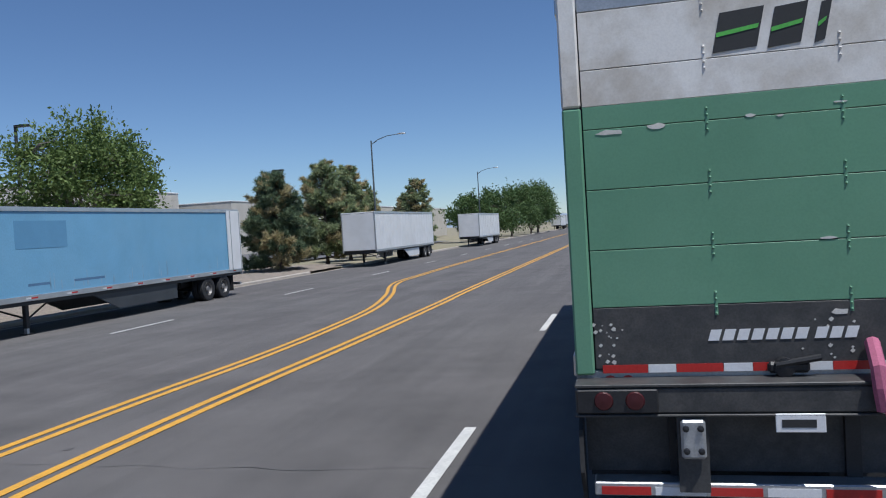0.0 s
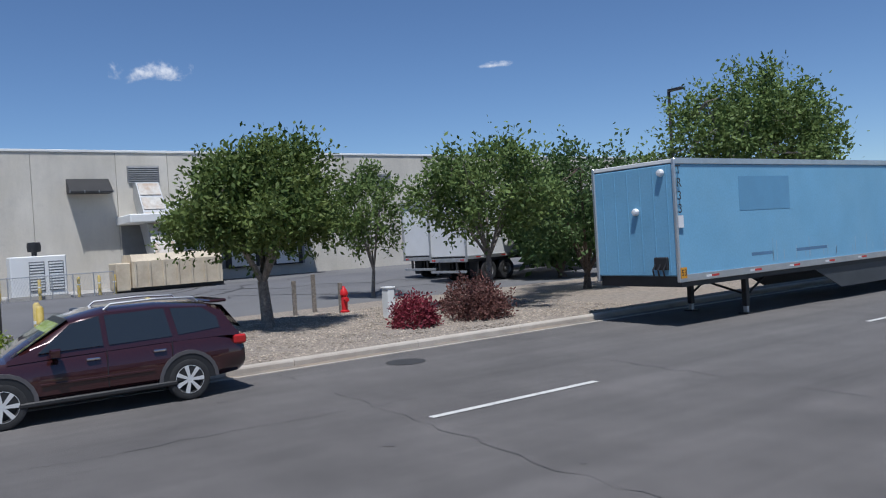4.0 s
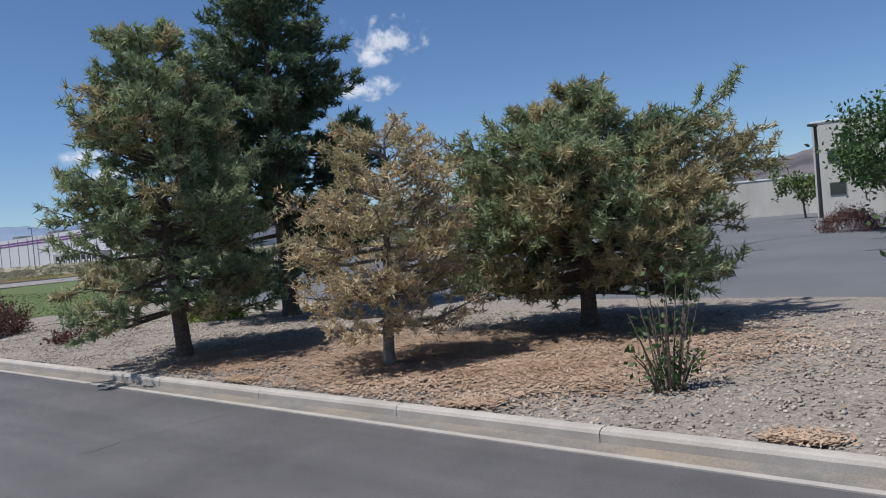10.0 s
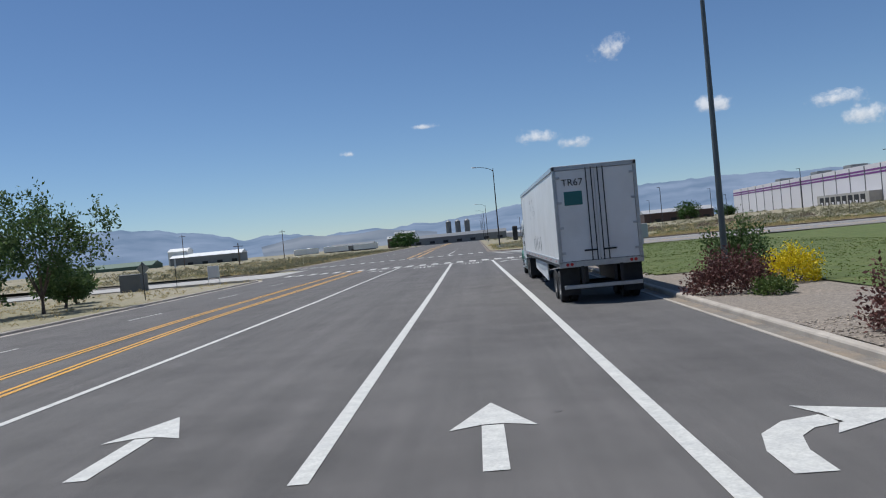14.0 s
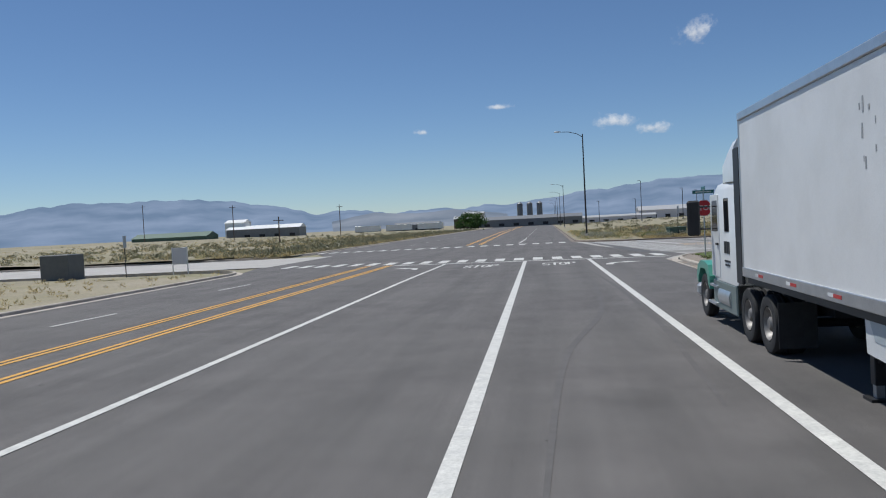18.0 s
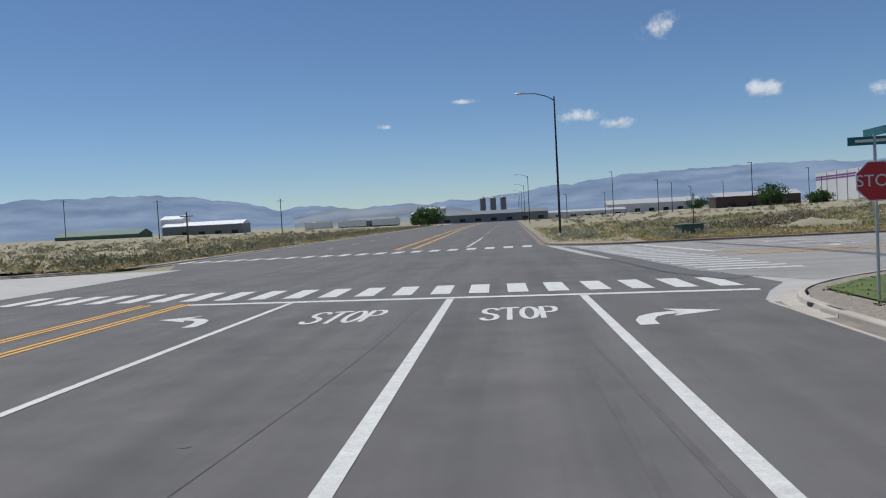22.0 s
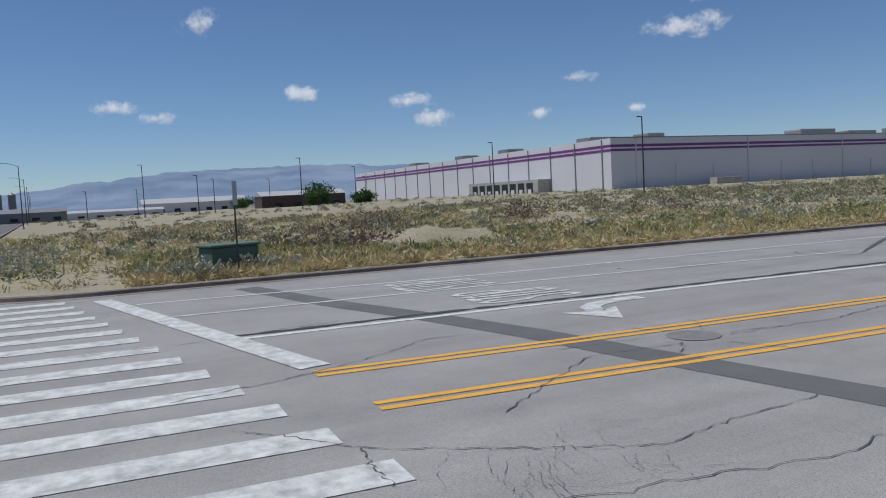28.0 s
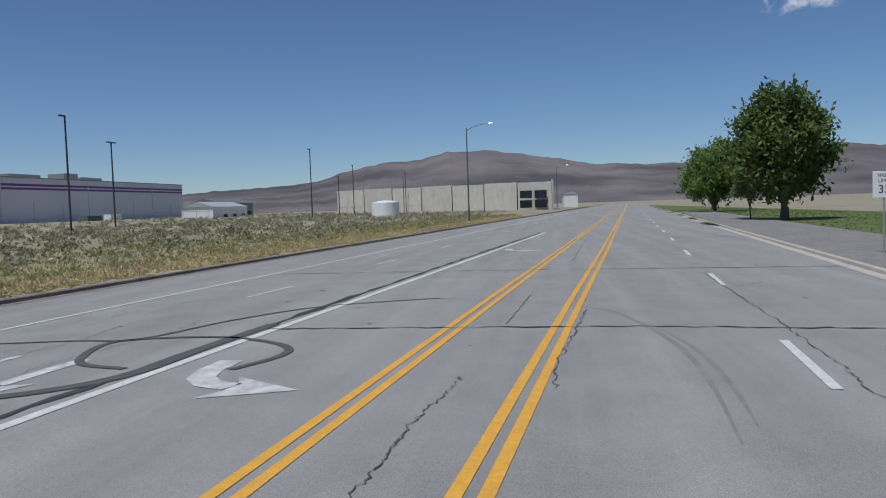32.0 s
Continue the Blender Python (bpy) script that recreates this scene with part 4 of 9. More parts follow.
def tree(label, x, y, z, height, width, leaf, bark, seed, trunk_h=0.28, trunk_r=0.12, clumps=34, leaves=5200, size=0.2, lean=0.1, top=0.75, name="tree", group="", open_=1.0):
    """A broadleaf tree: tapered trunk, forking limbs, and a crown of leafy twigs with gaps."""
    rng = np.random.default_rng(seed)
    ob = thing(name, label, "tree", pose(x, y, z), group)
    wood = Mesh()
    th = height * trunk_h
    fork = Vector((lean * rng.uniform(-1, 1), lean * rng.uniform(-1, 1), th))
    wood.tube([(0, 0, -0.15), (0, 0, 0.12), fork * 0.5 + Vector((0, 0, 0.05)), fork], [trunk_r * 1.5, trunk_r * 1.1, trunk_r * 0.95, trunk_r * 0.85], 9)
    cz, a, b = th + (height - th) * 0.5, width / 2, (height - th) * 0.5
    limbs = []
    for i in range(7):
        g = 6.283 * i / 7 + rng.uniform(-0.3, 0.3)
        q = rng.uniform(0.35, 0.75)
        e = Vector((math.cos(g) * a * q, math.sin(g) * a * q, cz + b * rng.uniform(-0.1, 0.6)))
        mid = fork.lerp(e, 0.5) + Vector((0, 0, 0.05 * height))
        wood.tube([fork * 0.97, mid, e], [trunk_r * 0.55, trunk_r * 0.34, trunk_r * 0.12], 6, False)
        limbs += [fork.lerp(mid, 0.6), mid, mid.lerp(e, 0.5), e]
    S, D, Ln = [], [], []
    tw = max(3, int(leaves / clumps / 8))
    for i in range(clumps):
        u = rng.normal(size=3)
        u /= np.linalg.norm(u)
        q = rng.uniform(0.3, 0.9) ** 0.7
        if u[2] < 0:
            u[2] *= top
        wob = 1 + 0.2 * math.sin(3 * math.atan2(u[1], u[0]) + seed) + 0.14 * math.sin(5 * u[2] + seed)
        p = Vector((u[0] * a * q * wob, u[1] * a * q * wob, cz + u[2] * b * q))
        near_limb = min(limbs, key=lambda k: (k - p).length)
        wood.tube([near_limb, near_limb.lerp(p, 0.5) + Vector((0, 0, -0.03 * width)), p], [trunk_r * 0.16, trunk_r * 0.1, trunk_r * 0.04], 4, False)
        w = unit(np.array([u * np.array([1, 1, 0.8])]) * 0.75 + rng.normal(size=(tw, 3)) * 0.75 + np.array([[0, 0, 0.2]]))
        S.append(np.array([p]) + rng.normal(size=(tw, 3)) * width * 0.035)
        D.append(w)
        Ln.append(width * rng.uniform(0.07, 0.19, tw) * open_)
    part("trunk", wood, bark, ob, smooth=True)
    v, f = leaves_on(np.concatenate(S), np.concatenate(D), np.concatenate(Ln), 8, size, rng)
    part("crown", fast_mesh("crown", v, f, leaf), None, ob)
    return ob


def pine(label, x, y, z, height, width, leaf, seed, leaf2=None, mix=0.0, base=0.14, density=1.0, trunk_r=0.16, bark=None, tiers=15, name="pine_tree", tuft=0.2, broad=False, gap=0.1, rounder=False):
    """A pine: trunk, whorls of boughs that droop and turn up, side twigs, and tufts of needles on them."""
    rng = np.random.default_rng(seed)
    ob = thing(name, label, "tree", pose(x, y, z))
    wood = Mesh()
    tip = Vector((rng.uniform(-0.25, 0.25), rng.uniform(-0.25, 0.25), height * 0.96))
    wood.tube([(0, 0, -0.15), (0, 0, 0.15), tip * 0.3 + Vector((0.05, 0.03, 0)), tip * 0.65, tip], [trunk_r * 1.4, trunk_r, trunk_r * 0.8, trunk_r * 0.45, 0.015], 9)
    tufts = {0: ([], []), 1: ([], [])}
    for k in range(tiers):
        h = base + (1 - base) * (k + 0.3) / tiers
        u = (h - base) / (1 - base)
        if broad:
            prof = (0.55 + 0.45 * math.sin(math.pi * min(1.0, 0.2 + 0.75 * u))) * (1 - 1.75 * max(0.0, u - 0.5))
        else:
            prof = min(1.0, 0.72 + 0.9 * u) * (1 - u) ** 0.75 + 0.08
        if rounder:
            prof = min(1.0, 0.7 + 1.1 * u) * (1 - u) ** 0.55 + 0.07
        n = int(rng.integers(5, 9))
        a0 = rng.uniform(0, 6.28)
        for i in range(n):
            if rng.uniform() < gap:
                continue
            az = a0 + 6.283 * i / n + rng.uniform(-0.4, 0.4)
            lobe = 1 + 0.13 * math.sin(2 * az + seed) + 0.1 * math.sin(3 * az + 7 * u + seed)
            L = max(0.25, width / 2 * prof * lobe * rng.uniform(0.72, 1.04))
            o = tip * min(0.98, max(base, h + rng.uniform(-1.0, 1.0) * (1 - base) / tiers))
            out = Vector((math.cos(az), math.sin(az), 0))
            lift = (0.08 + 0.55 * u) if not broad else (0.05 + 0.35 * u)
            e = o + (out + Vector((0, 0, lift + rng.uniform(-0.2, 0.22)))).normalized() * L
            mid = o.lerp(e, 0.5) + Vector((rng.uniform(-0.05, 0.05) * L, rng.uniform(-0.05, 0.05) * L, -0.09 * L))
            wood.tube([o, mid, e], [trunk_r * 0.26 * (1.15 - h) + 0.012, 0.02 + 0.006 * L, 0.008], 5, False)
            which = 1 if leaf2 and rng.uniform() < mix else 0
            nb = int(5 + 5.5 * L)
            for j in range(nb):
                t = 0.28 + 0.72 * (j + rng.uniform(0, 1)) / nb
                p = o.lerp(mid, 2 * t) if t < 0.5 else mid.lerp(e, 2 * t - 1)
                g = rng.uniform(0.4, 1.15) * (1 if j % 2 else -1)
                d = Vector((math.cos(az + g), math.sin(az + g), rng.uniform(-0.35, 0.95))).normalized()
                bl = min(0.8, max(0.2, (0.14 + 0.3 * (1.1 - t)) * L)) * rng.uniform(0.7, 1.25)
                wood.tube([p, p + d * bl], [0.009, 0.004], 3, False)
                for r in np.linspace(0.55, 1.0, max(2, int(bl / 0.16))):
                    q = p + d * bl * float(r)
                    tufts[which][0].append((q.x, q.y, q.z))
                    tufts[which][1].append((d.x, d.y, d.z + 0.35))
            tufts[which][0].append(tuple(e))
            tufts[which][1].append((out.x, out.y, 0.5))
    part("trunk", wood, bark or M_BARK, ob, smooth=True)
    for key, lf in ((0, leaf), (1, leaf2)):
        if tufts[key][0]:
            P, A = np.array(tufts[key][0]), unit(np.array(tufts[key][1]))
            per = max(5, int(20 * density))
            n = len(P) * per
            i = np.repeat(np.arange(len(P)), per)
            d = unit(A[i] * 0.6 + rng.normal(size=(n, 3)) * 0.66)
            c = P[i] + rng.normal(size=(n, 3)) * 0.03
            b = unit(np.cross(d, rng.normal(size=(n, 3))))
            q = (tuft * rng.uniform(0.5, 1.05, n))[:, None]
            w = 0.085 * tuft + 0.002
            v = np.empty((n, 3, 3))
            v[:, 0], v[:, 1], v[:, 2] = c + b * w, c - b * w, c + d * q
            part("foliage" if key == 0 else "dry_foliage", fast_mesh("foliage", v.reshape(-1, 3), np.arange(n * 3).reshape(n, 3), lf), None, ob)
    return ob


def shrub(name, label, x, y, z, w, h, leaf, seed, leaves=1500, size=0.1, stems=10, form="dome", category="shrub", group=""):
    """A shrub: stems from the ground with leaves along them; a rounded dome, or upright shoots."""
    rng = np.random.default_rng(seed)
    ob = thing(name, label, category, pose(x, y, z), group)
    wood = Mesh()
    if form == "upright":
        n = 34
        a, q = rng.uniform(0, 6.28, n), rng.uniform(0, 1, n) ** 0.7
        foot = np.stack([np.cos(a) * w * 0.14 * q, np.sin(a) * w * 0.14 * q, 0 * q], 1)
        end = np.stack([np.cos(a) * w * 0.5 * q, np.sin(a) * w * 0.5 * q, h * rng.uniform(0.35, 1.0, n) * (1.08 - 0.45 * q)], 1)
        per, lo, drift = max(6, int(leaves / n)), 0.06, 0.95
    else:
        per = 9
        n = max(30, int(leaves / per))
        d = rng.normal(size=(n, 3))
        d[:, 2] = np.abs(d[:, 2]) * 1.05 + 0.04
        d = unit(d)
        lump = 1 + 0.1 * np.sin(4 * np.arctan2(d[:, 1], d[:, 0]) + seed) + 0.06 * np.sin(7 * d[:, 2] + seed)
        end = d * np.array([w / 2, w / 2, h * 0.92]) * (lump * rng.uniform(0.8, 1.1, n))[:, None]
        foot = np.stack([end[:, 0] * 0.25, end[:, 1] * 0.25, 0.05 + 0 * d[:, 2]], 1)
        lo, drift = (0.55, 0.6) if form == "dome" else (0.3, 0.4)
    for i in range(min(n, stems * (3 if form != "dome" else 1))):
        f0, e0 = Vector(foot[i]), Vector(end[i])
        wood.tube([f0 - Vector((0, 0, 0.08)), f0.lerp(e0, 0.5) + Vector((0, 0, 0.04 * h)), e0], [0.014, 0.01, 0.004], 4, False)
    part("stem", wood, M_BARK if form != "dry" else M_BARKG, ob)
    ln = np.linalg.norm(end - foot, axis=1)
    v, f = leaves_on(foot, unit(end - foot), ln, per, size, rng, 0.55, lo, drift)
    v[:, 2] = np.maximum(v[:, 2], 0.01)
    part("foliage", fast_mesh("foliage", v, f, leaf), None, ob)
    return ob


random.seed(11)
# Broadleaf trees beside the lot.
tree("leafy young elm with a dense dark green crown in gravel", -20.97, 16.0, 0.2, 5.2, 4.7, LF_ELM, M_BARKG, 3, 0.25, 0.17, 150, 36000, 0.15, top=0.62)
tree("slender young ash tree with light green leaves", -28.0, 23.4, 0.15, 5.6, 3.6, LF_ASH, M_BARKG, 7, 0.2, 0.08, 60, 8000, 0.16)
tree("young ash tree with an open light green crown", -19.6, 22.9, 0.2, 5.2, 5.0, LF_ASH, M_BARKG, 9, 0.3, 0.1, 80, 13000, 0.16, top=0.6)
tree("dark green broadleaf tree behind a parked trailer", -21.2, 28.8, 0.2, 5.5, 5.6, LF_OAK, M_BARK, 12, 0.1, 0.14, 80, 14000, 0.17)
tree("tall cottonwood with a broad light green crown", -21.5, 40, 0.2, 9.3, 7.4, LF_ASH, M_BARKG, 15, 0.2, 0.24, 130, 26000, 0.21, name="cottonwood_tree")
tree("broadleaf tree with a rounded deep green crown in the lot", -47.5, -7.1, 0.52, 5.9, 6.0, LF_OAK, M_BARK, 21, 0.24, 0.15, 60, 8500, 0.24)
for i, (x, y, h, w) in enumerate(((-58.8, -4.8, 4.3, 3.0), (-60.6, -1.7, 4.1, 2.8), (-64, 0.6, 4.5, 3))):
    tree("thin olive tree beside a warehouse wall", x, y, 0.66, h, w, LF_OLIVE, M_BARK, 30 + i, 0.2, 0.08, 22, 2000, 0.24, group="trees by the wall")
for i, (x, y, h, w) in enumerate(((-78, -13.5, 4.4, 4.4), (-80.6, -9.7, 3.4, 2.8), (-67, -2.1, 3.7, 3.2), (-76, -19, 4.2, 4), (-72, -27, 4.4, 4), (-70, -40, 4.5, 4))):
    tree("round green lot tree on a thin trunk", x, y, 0.6, h, w, LF_ASH if i % 2 else LF_OAK, M_BARK, 40 + i, 0.3, 0.09, 22, 1900, 0.3, group="trees of the parking lot")
# Pines on the strip.
pine("green pine with browning needles on a gravel strip", -16.55, -14.8, 0.25, 7.0, 5.3, LF_PINE, 51, LF_OLIVE, 0.22, 0.14, 0.78, 0.17, tiers=20, tuft=0.2, gap=0.12, rounder=True)
pine("tall dense dark green pine", -22.4, -18.6, 0.25, 11.2, 7.0, LF_PINED, 52, None, 0, 0.1, 0.8, 0.26, tiers=25, tuft=0.27, gap=0.2, rounder=True)
pine("small dying pine with dry tan needles", -17.1, -9.2, 0.25, 4.0, 3.9, LF_DEAD, 53, LF_OLIVE, 0.38, 0.16, 0.5, 0.1, tiers=15, tuft=0.15, bark=M_BARKG, rounder=True, gap=0.2)
pine("broad olive pine with sparse browning needles", -21.6, -7.9, 0.3, 4.9, 6.2, LF_PINE, 54, LF_OLIVE, 0.4, 0.12, 0.7, 0.17, tiers=22, tuft=0.2, broad=True, gap=0.06)
# Row along the road to the north.
for i, (x, y, h, w, lf) in enumerate(((-18.8, 56.5, 7.0, 6.0, LF_PINED), (-19, 66, 8.6, 6.4, LF_PINE), (-20, 74, 8.8, 5.5, LF_PINE), (-21.5, 82, 7.4, 5, LF_PINE), (-19.5, 95, 8.4, 5, LF_PINE), (-23, 104, 7, 5, LF_OLIVE))):
    pine("weathered pine behind parked trailers", x, y, 0.15, h, w, lf, 60 + i, LF_OLIVE, 0.3, 0.08, 0.7, 0.16, tiers=16, tuft=0.4, gap=0.06, rounder=True)
for i, (x, y, h, w) in enumerate(((-19, 128, 7.5, 9), (-18, 142, 8, 10), (-18, 158, 9.5, 12), (-16, 172, 10, 11), (-17, 192, 12, 12), (-28, 34, 4.5, 4), (-25, 110, 6, 5), (-20, 215, 13, 12))):
    tree("dark green roadside tree in the distance", x, y, 0.1, h, w, LF_OAK, M_BARK, 70 + i, 0.05, 0.2, 70, 9000, 0.42, group="distant roadside trees")
# Shrubs of the strip.
for nm, lb, x, y, w, h, lf, sz, nl, fm in (
    ("barberry", "dark red barberry bush in gravel", -17.05, 3.05, 1.15, 0.92, LF_RED, 0.075, 5200, "dome"),
    ("barberry", "small dark red barberry bush in gravel", -16.95, 0.47, 0.62, 0.58, LF_BROWNRED, 0.06, 1100, "dome"),
    ("barberry", "small red barberry bush with bright tips", -16.25, 1.66, 0.5, 0.66, LF_CRIM, 0.06, 900, "loose"),
    ("barberry", "small dark red barberry bush by the lot", -21.0, 4.94, 0.95, 0.95, LF_RED, 0.075, 2200, "dome"),
    ("barberry", "dark red barberry hedge bush", -21.0, 7.4, 1.9, 1.15, LF_RED, 0.085, 4600, "dome"),
    ("barberry", "bright crimson barberry bush in gravel", -17.24, 18.5, 1.35, 0.98, LF_CRIM, 0.075, 4800, "dome"),
    ("barberry", "brownish red thorny bush in gravel", -17.2, 20.6, 2.0, 1.3, LF_BROWNRED, 0.08, 5200, "loose"),
    ("barberry", "brownish red thorny bush under a tree", -19.0, 21.7, 2.2, 1.2, LF_BROWNRED, 0.08, 4600, "dome"),
    ("barberry", "dark red spreading bush behind the kerb", -16.8, -27.3, 2.9, 1.45, LF_BROWNRED, 0.085, 8000, "dome"),
    ("barberry", "dark red bush at a lamp post", -16.3, -37.0, 2.7, 1.3, LF_BROWNRED, 0.09, 5600, "dome"),
    ("lilac", "tall green lilac bush with upright stems", -17.85, -0.9, 1.8, 3.0, LF_OAK, 0.09, 5400, "upright"),
    ("juniper", "low yellow-green spreading bush in gravel", -19.1, 0.25, 1.5, 0.75, LF_LIME, 0.075, 4200, "dome"),
    ("juniper", "clipped lime green juniper bush", -20.3, 8.6, 2.15, 0.9, LF_LIME, 0.07, 9000, "dome"),
    ("rose_bush", "green rose bush with a few pale flowers", -20.2, 2.82, 1.2, 1.15, LF_ASH, 0.08, 2600, "loose"),
    ("rose_bush", "grey-green bush beside red barberries", -20.1, 6.05, 1.2, 1.1, LF_ELM, 0.085, 3000, "dome"),
    ("rose_bush", "thin half-bare bush with a few green leaves in gravel", -16.8, -4.0, 1.2, 1.8, LF_OAK, 0.08, 420, "upright"),
    ("shrub", "loose green bush beside a lamp post", -18.3, -42.5, 2.6, 2.6, LF_OAK, 0.12, 4600, "upright"),
    ("shrub", "yellow flowering bush beside dark red bushes", -18.6, -38.4, 1.7, 1.25, LF_YFLOWER, 0.08, 3600, "dome"),
    ("shrub", "low green bush behind the kerb", -16.85, -35.4, 1.1, 0.5, LF_ELM, 0.08, 1500, "dome"),
    ("shrub", "low clipped green bush at the lot edge", -21.0, -20.5, 2.0, 0.7, LF_LIME, 0.09, 2200, "dome"),
    ("hedge", "dark clipped hedge below a tree", -46.9, -5.4, 3.2, 1.4, LF_DARK, 0.12, 3600, "dome"),
    ("hedge", "dark red hedge below a tree", -48.6, -9.3, 3.0, 1.4, LF_BROWNRED, 0.08, 6000, "dome"),
    ("hedge", "low green planting in a lot island", -53.4, -22.4, 6.2, 0.8, LF_ELM, 0.16, 2900, "dome"),
    ("dead_shrub", "heap of dry brown cut branches in gravel", -17.2, -21.35, 1.9, 0.42, LF_BROWNRED, 0.1, 700, "dry"),
):
    shrub(nm, lb, x, y, strip_h(x, y) - 0.02 if x > -26 else 0.52, w, h, lf, int(abs(x * 7 + y * 13)) + 3, nl, sz, 10, fm)
# Plants on the far side.
for i, (x, y, h, w) in enumerate(((17, -60, 7.4, 7.6), (18.6, -65.5, 2.8, 3.2), (20.2, -70, 2.3, 3.0), (14.6, -23, 5.0, 4.6), (19.5, -57, 3.0, 4.0))):
    tree("bushy green roadside tree", x, y, 0.1, h, w, LF_OAK, M_BARK, 80 + i, 0.12, 0.1, 60, 9000 if h > 4 else 3600, 0.24)
tree("tall leafy green tree on mown grass", -113, -78.6, 0.15, 11.8, 8.4, LF_ELM, M_BARK, 90, 0.1, 0.4, 170, 24000, 0.5, top=0.85)
LF_BRIGHT = leaf_mat("leaf_bright", (0.09, 0.16, 0.03), (0.21, 0.3, 0.07))
tree("rounded bright green tree beside the road", -165, -74.5, 0.15, 11.0, 10.0, LF_BRIGHT, M_BARK, 91, 0.06, 0.3, 130, 16000, 0.5)
tree("small young green tree on a lawn", -119.5, -80, 0.15, 4.8, 4.0, LF_ASH, M_BARK, 92, 0.28, 0.07, 40, 5000, 0.22)
tree("dark tree far along the road", -190, -70, 0.15, 8, 9, LF_DARK, M_BARK, 93, 0.1, 0.25, 50, 4600, 0.45)
for i, (x, y, h, w) in enumerate(((-97, -340, 8.0, 10), (-112, -338, 5.5, 7), (-160, -420, 8, 14), (20, -330, 6.0, 11), (-70, -480, 5, 10), (-100, -455, 5, 12))):
    tree("dark green tree clump in the distance", x, y, -0.2, h, w, LF_DARK, M_BARK, 100 + i, 0.06, 0.3, 40, 2600, 0.7, group="distant tree clumps")


# ---- desert scrub, grass, gravel stones ----
def scatter(name, label, places, leaf, size, leaves, seed, category="shrubs", squash=0.75, wd=0.28):
    """Many low plants as one object: places are (x, y, z, radius)."""
    rng = np.random.default_rng(seed)
    P = np.array(places)
    n = len(P)
    if not n:
        return
    cs, rs, V, F, o = [], [], [], [], 0
    k = leaves
    idx = np.repeat(np.arange(n), k)
    d = rng.normal(size=(n * k, 3))
    d /= np.linalg.norm(d, axis=1)[:, None]
    d[:, 2] = np.abs(d[:, 2])
    if wd > 0.2:
        lump = 1 + 0.22 * np.sin(3 * np.arctan2(d[:, 1], d[:, 0]) + idx) + 0.12 * np.sin(7 * np.arctan2(d[:, 1], d[:, 0]) + 2 * idx)
        d = unit(d) * (1.12 * lump)[:, None]
    R0 = P[idx, 3]
    pos = P[idx, :3] + d * (R0 * rng.uniform(0.3, 1.0, n * k) ** 0.5)[:, None] * np.array([1, 1, squash])
    t = d + 0.5 * rng.normal(size=d.shape)
    t /= np.linalg.norm(t, axis=1)[:, None]
    b = np.cross(t, rng.normal(size=d.shape))
    b /= np.linalg.norm(b, axis=1)[:, None]
    s = (size * R0 * rng.uniform(0.6, 1.5, n * k))[:, None]
    v = np.empty((n * k, 4, 3))
    v[:, 0], v[:, 1], v[:, 2], v[:, 3] = pos - t * s * 0.5, pos + b * s * wd, pos + t * s * 0.6, pos - b * s * wd
    v = v.reshape(-1, 3)
    return tagged(new(name, fast_mesh(name, v, np.arange(len(v)).reshape(-1, 4), leaf)), label, category, kind="stuff")


rng0 = np.random.default_rng(7)


def sw_ok(x, y, m=0.4):
    p = Vector((x, y)) - O2
    return p.dot(V2) > 14.1 + m and x < -11.3 - m and not (x > -17.4 and y > -125.2 and math.hypot(x + 17.4, y + 125.2) > 6.2 - m)


def fill(n, x0, x1, y0, y1, r0, r1, ok, h=rise, near=None):
    out = []
    while n > 0:
        x, y = rng0.uniform(x0, x1), rng0.uniform(y0, y1)
        if near is not None:
            d = rng0.uniform(0, 1) ** 2
            x = near + (x - near) * d
        n -= 1
        if ok(x, y):
            out.append((x, y, h(x, y) - 0.03, rng0.uniform(r0, r1)))
    return out


def along(n, smax, v0, v1, r0, r1):
    """Plants along the left kerb of the second road."""
    out = []
    for _ in range(n):
        s, v = smax * rng0.uniform(0, 1) ** 1.5 - 2, v0 + (v1 - v0) * rng0.uniform(0, 1) ** 1.4
        x, y = r2(s, v)
        if sw_ok(x, y, 0.25):
            out.append((x, y, rise(x, y) - 0.02, rng0.uniform(r0, r1)))
    return out


def patchy(x, y):
    """Where plants stand thick and where the sand stays bare."""
    return sw_ok(x, y) and (x > -34 and y > -150) or sw_ok(x, y) and noise.noise((x * 0.045, y * 0.045, 1.7)) + 0.6 * noise.noise((x * 0.17, y * 0.17, 5.0)) > -0.2


scatter("sagebrush", "grey-green sagebrush on sandy ground", fill(1500, -130, -14, -200, -116, 0.22, 0.55, patchy) + fill(1100, -330, -14, -420, -125, 0.4, 0.85, patchy), LF_SAGE, 0.3, 62, 1, wd=0.32)
scatter("green_scrub", "green weedy scrub on sandy ground", along(3600, 170, 16.6, 28, 0.16, 0.42), LF_GRASS, 0.6, 24, 2, squash=1.0, wd=0.1)
scatter("dry_grass", "dry tan grass tufts behind the kerb", along(3400, 160, 14.3, 17.4, 0.12, 0.26) + along(900, 130, 16.8, 33, 0.14, 0.3), LF_DRY, 0.9, 20, 3, "grass", 1.3, 0.09)


def corner_ok(x, y):
    return patchy(x, y) and x > -60


